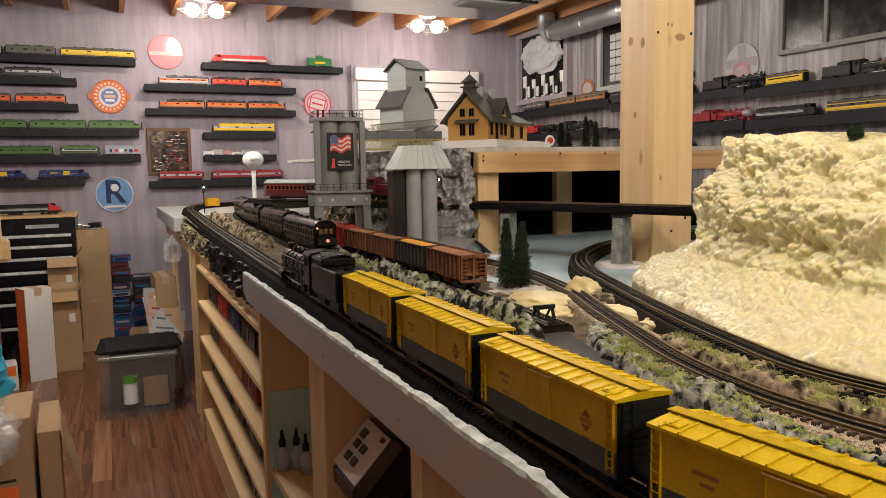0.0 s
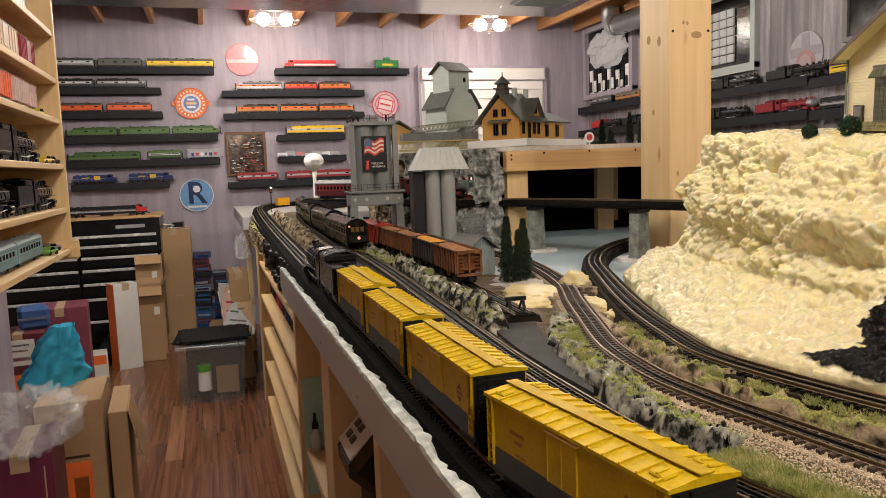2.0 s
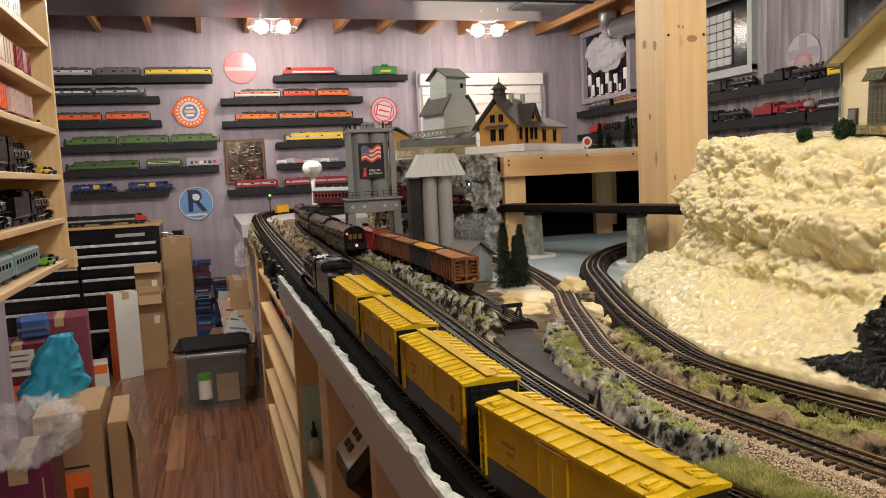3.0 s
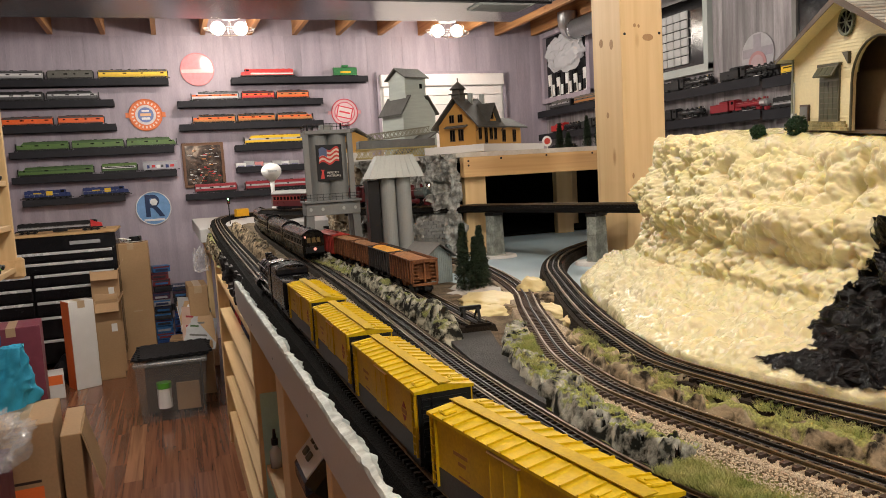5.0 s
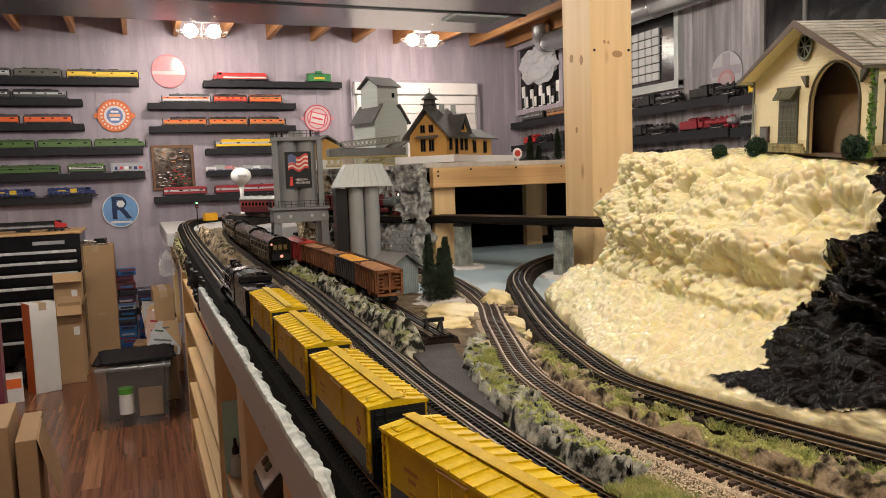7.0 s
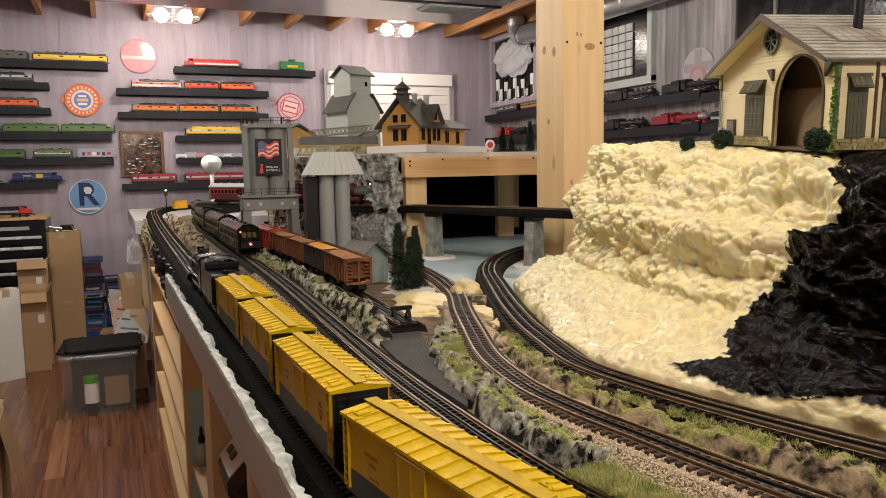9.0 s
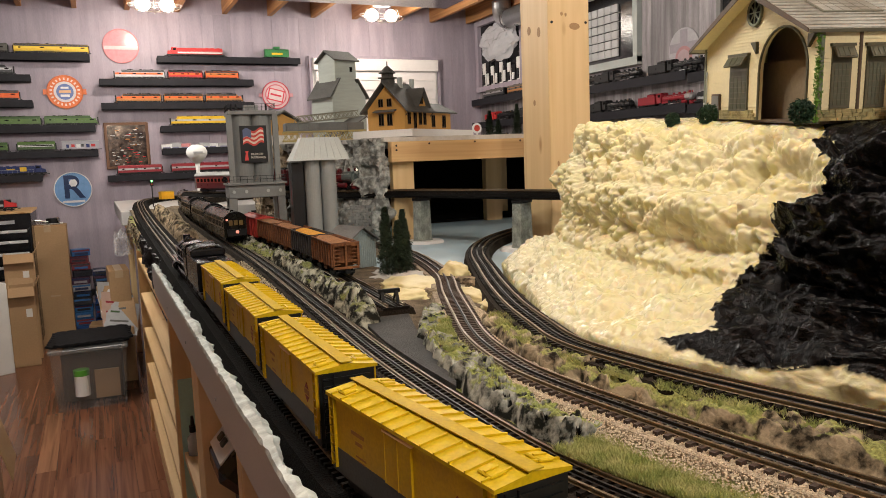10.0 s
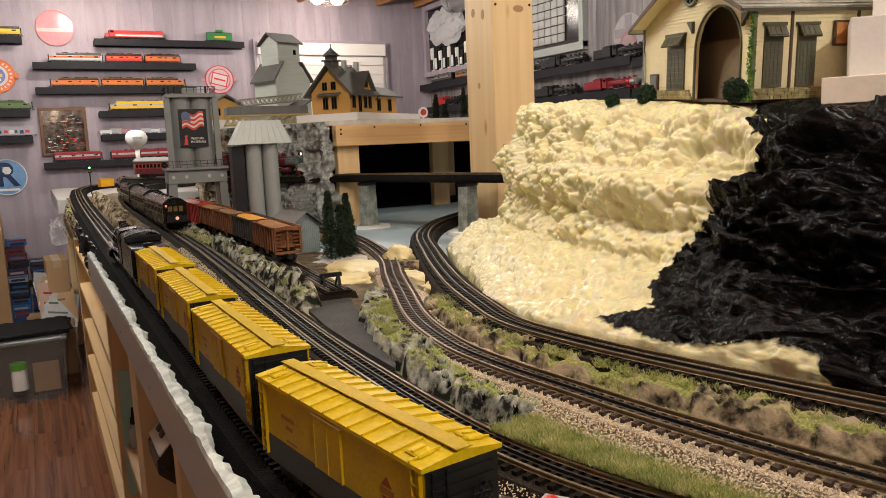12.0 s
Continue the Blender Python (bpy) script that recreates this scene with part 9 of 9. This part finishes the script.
carton("maroon_box", pose(-0.965, 4.37, FLOOR, 0, 0, 5), 0.25, 0.28, 0.60, paint(0.14, 0.03, 0.04), "maroon hobby box with gold edges and a white label", marks=(("front", -0.085, 0.08, 0.43, 0.57, M_WCARD), ("front", -0.06, 0.055, 0.535, 0.545, DKG), ("front", -0.05, 0.045, 0.505, 0.515, DRD), ("front", -0.065, 0.06, 0.455, 0.475, DRD), ("front", -0.115, -0.111, 0.02, 0.58, paint(0.45, 0.30, 0.12)), ("front", 0.111, 0.115, 0.02, 0.58, paint(0.45, 0.30, 0.12)), ("front", -0.09, 0.09, 0.30, 0.38, M_ORANGE)))
t = thing("blue_case", pose(-0.90, 4.40, FLOOR + 0.601, 0, 0, 14), "small blue zipped case on a maroon box", "case")
part("case_body", B(-0.078, 0.078, -0.07, 0.07, 0, 0.125, bevel=0.02), paint(0.04, 0.09, 0.25, 0.7), t)
part("strap", B(-0.080, 0.080, -0.074, -0.069, 0.055, 0.07), paint(0.10, 0.12, 0.2, 0.7), t)
t = thing("black_bag", pose(-0.70, 6.05, FLOOR), "slumped grey and black bag on the floor", "bag")
bm = bmesh.new()
bmesh.ops.create_icosphere(bm, subdivisions=4, radius=1)
for v in bm.verts:
    d = 1 + 0.3 * fbm(v.co * 2.2 + Vector((9, 5, 1)), 4)
    v.co = Vector((v.co.x * 0.10 * d, v.co.y * 0.13 * d, max(0, 0.10 + v.co.z * 0.11 * d)))
part("bag_body", bm, M_BLACK, t, smooth=True)
carton("floor_carton", pose(-0.485, 2.95, FLOOR, 0, 0, 3), 0.23, 0.36, 0.59, M_CARD, "brown cardboard carton with an orange label, side flap open", False, (("front", -0.04, 0.065, 0.20, 0.36, M_ORANGE), ("front", 0.0, 0.05, 0.215, 0.30, paint(0.30, 0.09, 0.02)), ("front", -0.035, 0.06, 0.375, 0.385, paint(0.05, 0.03, 0.02))))
t = thing("carton_flap_box", pose(-0.325, 3.02, FLOOR, 0, 0, 3), "slim brown carton with its flap hanging open", "box")
part("box_body", B(-0.035, 0.035, -0.20, 0.20, 0, 0.52, bevel=0.003), M_CARD, t)
part("flap", B(-0.002, 0.002, -0.19, 0.10, -0.24, 0), M_CARD, t).matrix_basis = pose(0.037, 0, 0.515, 0, -14)
carton("maroon_box", pose(-0.51, 2.28, FLOOR, 0, 0, 4), 0.17, 0.30, 0.62, paint(0.13, 0.02, 0.05), "maroon hobby box with thin gold lines", marks=(("front", -0.065, -0.061, 0.04, 0.58, paint(0.45, 0.30, 0.12)), ("front", 0.061, 0.065, 0.04, 0.58, paint(0.45, 0.30, 0.12))))


def crumpled(name, loc, size, material, label, category, seed, rough=0.35, sharp=3.0, faceted=False, rot=0):
    bm = bmesh.new()
    bmesh.ops.create_icosphere(bm, subdivisions=5, radius=1)
    for v in bm.verts:
        q = v.co * sharp + Vector((seed, seed * 2, 0))
        d = 1 + rough * fbm(q, 3) + rough * 0.5 * (billow(q * 1.7, 2) - 0.7)
        v.co = Vector((v.co.x * size[0] * d, v.co.y * size[1] * d, v.co.z * size[2] * d))
    lo = min(v.co.z for v in bm.verts)
    for v in bm.verts:
        v.co.z = max(v.co.z, lo * 0.55) - lo * 0.55
    o = part(name, bm, material, smooth=not faceted)
    o.matrix_basis = pose(*loc, 0, 0, rot)
    return tagged(o, label, category)


bm = bmesh.new()
rows = []
for k in range(41):
    f = k / 40
    ring = []
    for i in range(72):
        a = 2 * math.pi * i / 72
        d = Vector((math.cos(a), math.sin(a), f * 2.2))
        r = (0.112 - 0.074 * f ** 1.6) * (1 + 0.16 * math.sin(3 * a + 4 * f) * (1 - 0.5 * f) + 0.13 * math.sin(7 * a - 5 * f) + 0.28 * noise.noise(d * 1.6) - 0.30 * abs(noise.noise(d * 2.6 + Vector((3, 0, 0)))) + 0.08)
        fold = 0.012 * abs(noise.noise(d * 5)) + 0.018 * math.sin(9 * f + 2 * math.sin(a))
        ring.append(bm.verts.new((r * math.cos(a) + 0.05 * f * f, r * math.sin(a), 0.27 * f + fold * (1 - f) - (0.02 if f == 1 else 0))))
    rows.append(ring)
for a, b in zip(rows, rows[1:]):
    for i in range(72):
        bm.faces.new((a[i], a[(i + 1) % 72], b[(i + 1) % 72], b[i]))
bm.faces.new(rows[-1])
bm.faces.new(rows[0][::-1])
o = tagged(part("teal_cloth", bm, M_TEAL, smooth=True), "crumpled teal cloth draped over a carton", "cloth")
o.location = (-0.57, 3.10, FLOOR + 0.565)
crumpled("clear_bag", (-0.48, 2.27, FLOOR + 0.621), (0.115, 0.19, 0.085), M_CLEARBAG, "crumpled clear plastic bag on a maroon box", "bag", 7, 0.36, 4.2, False)


# storage tote with foam floor tiles on top
def tote():
    t = thing("storage_tote", pose(0.04, 4.85, FLOOR, 0, 0, -3), "grey translucent storage tote with foam tiles on top", "storage bin")
    bm = bmesh.new()
    lo = [bm.verts.new((sx * 0.185, sy * 0.25, 0.0)) for sx, sy in ((-1, -1), (1, -1), (1, 1), (-1, 1))]
    hi = [bm.verts.new((sx * 0.205, sy * 0.275, 0.36)) for sx, sy in ((-1, -1), (1, -1), (1, 1), (-1, 1))]
    for i in range(4):
        j = (i + 1) % 4
        bm.faces.new((lo[i], lo[j], hi[j], hi[i]))
    bm.faces.new(lo[::-1])
    part("bin", bm, M_TOTE, t, "translucent grey plastic bin")
    part("rim", B(-0.215, 0.215, -0.285, 0.285, 0.345, 0.368, bevel=0.006), M_TOTE, t)
    part("content", B(-0.165, 0.165, -0.10, 0.22, 0.01, 0.30), M_BROWNTRIM, t, "brown boxes inside the bin")
    part("content", B(0.02, 0.155, -0.232, -0.222, 0.05, 0.22), M_CARD, t)
    lab = part("jar", C((-0.05, -0.235, 0.08), (-0.05, -0.235, 0.20), 0.042, seg=18), M_WHITE, t, "white jar with a green lid inside")
    part("lid", C((-0.05, -0.235, 0.201), (-0.05, -0.235, 0.235), 0.044, seg=18), paint(0.10, 0.35, 0.04), lab)


tote()


def foam_tile(m, s=0.42, label="black interlocking foam floor tile on the tote"):
    t = thing("foam_tile", m, label, "foam tile", "foam floor tiles")
    part("mat", B(-s / 2, s / 2, -s / 2, s / 2, 0, 0.012), M_TILE, t)
    for e in range(4):
        for k in range(7):
            a = -s / 2 + s * (k + 0.5) / 7
            mm = pose(0, 0, 0, 0, 0, 90 * e)
            part("tab", B(a - 0.018, a + 0.018, s / 2, s / 2 + 0.018, 0, 0.012, m=mm), M_TILE, t)


foam_tile(pose(0.04, 4.86, FLOOR + 0.3695, 0, 0, -4))
foam_tile(pose(0.05, 4.83, FLOOR + 0.3825, 0, 0, 3), 0.40)

# stacked blister-pack cars by the far wall
rnd = random.Random(31)
cols = [paint(0.02, 0.06, 0.20), paint(0.16, 0.025, 0.03), paint(0.03, 0.032, 0.04), paint(0.03, 0.12, 0.30), paint(0.02, 0.02, 0.03), paint(0.30, 0.29, 0.31), paint(0.06, 0.02, 0.045), paint(0.015, 0.025, 0.07), paint(0.02, 0.02, 0.025)]
for c in range(2):
    for r in range(13 - 3 * c):
        x, z = -0.02 + c * 0.155, FLOOR + 0.001 + r * 0.058
        t = thing("toy_box", pose(x + rnd.uniform(-0.008, 0.008), 6.70 + rnd.uniform(-0.02, 0.02), z, 0, 0, rnd.uniform(-8, 8)), "small windowed toy car box in a stack", "toy box", "stacked toy boxes")
        part("tray", B(-0.070, 0.070, -0.05, 0.05, 0, 0.055, bevel=0.002), rnd.choice(cols), t)
        part("print_band", B(-0.064, 0.064, -0.0508, -0.0500, 0.036, 0.050), rnd.choice(cols), t)
        part("toy", B(-0.05, 0.05, -0.054, -0.0505, 0.010, 0.028, bevel=0.0015), rnd.choice(cols), t)
carton("brown_carton", pose(0.13, 6.25, FLOOR, 0, 0, -6), 0.22, 0.2, 0.20, M_CARD, "small brown carton on the floor")
carton("brown_carton", pose(0.235, 5.45, FLOOR, 0, 0, 2), 0.13, 0.35, 0.72, M_CARD, "brown carton leaning by the table end", marks=(("front", -0.02, 0.05, 0.38, 0.43, paint(0.35, 0.75, 0.05)),))
crumpled("clear_bag", (0.268, 4.9, 0.80), (0.045, 0.08, 0.085), M_CLEARBAG, "clear plastic bag hanging at the table end", "bag", 13, 0.45, 3.5, True)
for k in range(7):
    t = thing("brochure", pose(0.195 + 0.006 * k, 5.30 - 0.022 * k, FLOOR + 0.50 - 0.018 * k, 62 - 3 * k, 10 - 5 * (k % 3), 22 - 4 * k), "printed brochure in a loose leaning pile", "brochure", "pile of brochures")
    part("sheet", B(-0.10, 0.10, -0.11, 0.15, 0, 0.004), (SIL, M_CARD, WHT, paint(0.45, 0.30, 0.24), SIL, M_CARD, SIL)[k], t)
    for j in range(3):
        part("print_bar", B(-0.075, -0.02 + 0.02 * ((j + k) % 4), -0.085 + j * 0.075, -0.070 + j * 0.075, 0.0041, 0.0046), (DRD, SIL, OLV, DGR, DRD)[(j + k) % 5], t)
carton("brown_carton", pose(0.20, 5.22, FLOOR, 0, 0, 0), 0.20, 0.26, 0.36, M_CARD, "brown carton under a pile of brochures")


# ---------- under the table: shelves, cubby, controller ----------
def under_shelves():
    t = thing("under_table_shelf", pose(0, 0, 0), "pine shelves under the layout holding model trains", "shelf unit")
    zs2 = [0.875, 0.69, 0.505, 0.315, 0.115]
    for z in zs2:
        part("shelf_board", B(0.315, 0.60, 2.20, 3.98, z - 0.020, z, bevel=0.002), M_PINE_Y, t)
    part("plinth", B(0.325, 0.345, 2.20, 3.98, FLOOR, 0.09), M_PINE_Y, t)
    for y in (2.155, 3.985):
        part("upright", B(0.310, 0.60, y, y + 0.038, FLOOR, 0.97, bevel=0.002), M_PINE, t)
    # near-black back sheet: the dark behind the shelves is its colour
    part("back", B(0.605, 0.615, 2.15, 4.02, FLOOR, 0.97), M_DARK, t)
    return zs2


zs2 = under_shelves()
k = 0
for z, kinds in zip(zs2, ((("b", SIL), ("b", DRD), ("b", DKG), ("b", BLK)), (("b", DKG), ("b", RED), ("b", BLU), ("b", BLK), ("b", DKG)), (("b", OLV), ("b", BRG), ("b", BRG), ("b", DRD)), (("b", DGR), ("b", BLK), ("b", BLK), ("b", DKG), ("b", DKG)), (("b", BRG), ("b", OLV), ("b", BLK), ("b", BLK)))):
    y = 3.78
    for _, c in kinds:
        boxcar(pose(0.395, y, z + R0, 0, 0, 90), c, c, "model freight car stored under the table", L=0.30, group="stored freight cars")
        y -= 0.345
for y in (4.10, 4.28, 4.46):
    tagged(part("table_leg", B(0.33, 0.37, y, y + 0.08, FLOOR, TOP - 0.051, bevel=0.003), M_PINE), "upright pine leg under the layout table", "leg", "table legs")
tagged(part("table_leg", B(0.33, 0.37, 5.9, 5.98, FLOOR, TOP - 0.051, bevel=0.003), M_PINE), "upright pine leg under the layout table", "leg", "table legs")
tagged(part("table_apron", B(0.335, 0.36, 2.3, 6.5, TOP - 0.15, TOP - 0.0505), M_PINE_Y), "pine apron board under the table edge", "board", kind="structure")
# cubby with bottles
cub = thing("cubby", pose(0, 0, 0), "pine cubby with a mint green back under the table", "cubby")
part("mint_panel", B(0.322, 0.50, 2.148, 2.1535, 0.30, 0.69), M_MINT, cub, "mint green back panel")
part("back", B(0.511, 0.52, 1.52, 2.15, FLOOR, 0.95), M_PINE_Y, cub)
part("shelf_board", B(0.325, 0.50, 1.57, 2.147, 0.438, 0.46), M_PINE_Y, cub)
part("upright", B(0.310, 0.52, 1.44, 1.565, FLOOR, 0.97, bevel=0.002), M_PINE, cub)
part("upright", B(0.310, 0.52, 0.90, 0.94, FLOOR, 0.97, bevel=0.002), M_PINE, cub)
part("side_board", B(0.525, 0.54, 0.94, 1.439, FLOOR, 0.97), M_PINE_Y, cub)
for k, (x, y, h) in enumerate(((0.352, 2.115, 0.080), (0.392, 2.105, 0.082), (0.408, 2.055, 0.078), (0.45, 2.10, 0.085))):
    t = thing("dropper_bottle", pose(x, y, 0.4602) @ Matrix.Diagonal((0.8, 0.8, 0.9, 1)), "clear dropper bottle with a black rubber top", "bottle", "dropper bottles")
    part("body", lathe([(0.022, 0), (0.023, h * 0.75), (0.010, h * 0.92), (0.010, h)], 16), M_BOTTLE, t, smooth=True)
    part("cap", C((0, 0, h), (0, 0, h + 0.022), 0.013, seg=14), M_BLACK, t)
    part("dropper", C((0, 0, h + 0.022), (0, 0, h + 0.055), 0.008, 0.005, seg=12), M_BLACK, t)
ctl = thing("train_controller", pose(0, 0, 0), "black train controller with a tilted white panel of buttons", "controller")
hs = part("housing", B(-0.012, 0.165, -0.03, 0.135, -0.11, -0.0045, bevel=0.02), M_GLOSSBLK, ctl)
pn = part("panel", B(0, 0.146, 0, 0.112, -0.004, 0, bevel=0.001), M_WHITE, ctl, "white sloped panel")
slope = Matrix(((0.0, 0.68, -0.73, 0.325), (-1.0, 0.0, 0.0, 1.435), (0.0, 0.73, 0.68, 0.733), (0, 0, 0, 1)))
hs.matrix_basis = pn.matrix_basis = slope
for u in (0.035, 0.075):
    for v in (0.022, 0.052):
        part("button", B(u, u + 0.022, v, v + 0.018, 0.0, 0.006, bevel=0.001), M_OLIVE, pn, "brown push button")
part("button_strip", B(0.03, 0.055, 0.075, 0.095, 0.0, 0.005), M_OLIVE, pn)
part("lamp", C((0.13, 0.10, 0.0), (0.13, 0.10, 0.006), 0.006, seg=10), M_REDINK, pn)
part("stand", B(0.37, 0.50, 1.27, 1.43, FLOOR, 0.68, bevel=0.01), M_BLACK, ctl)
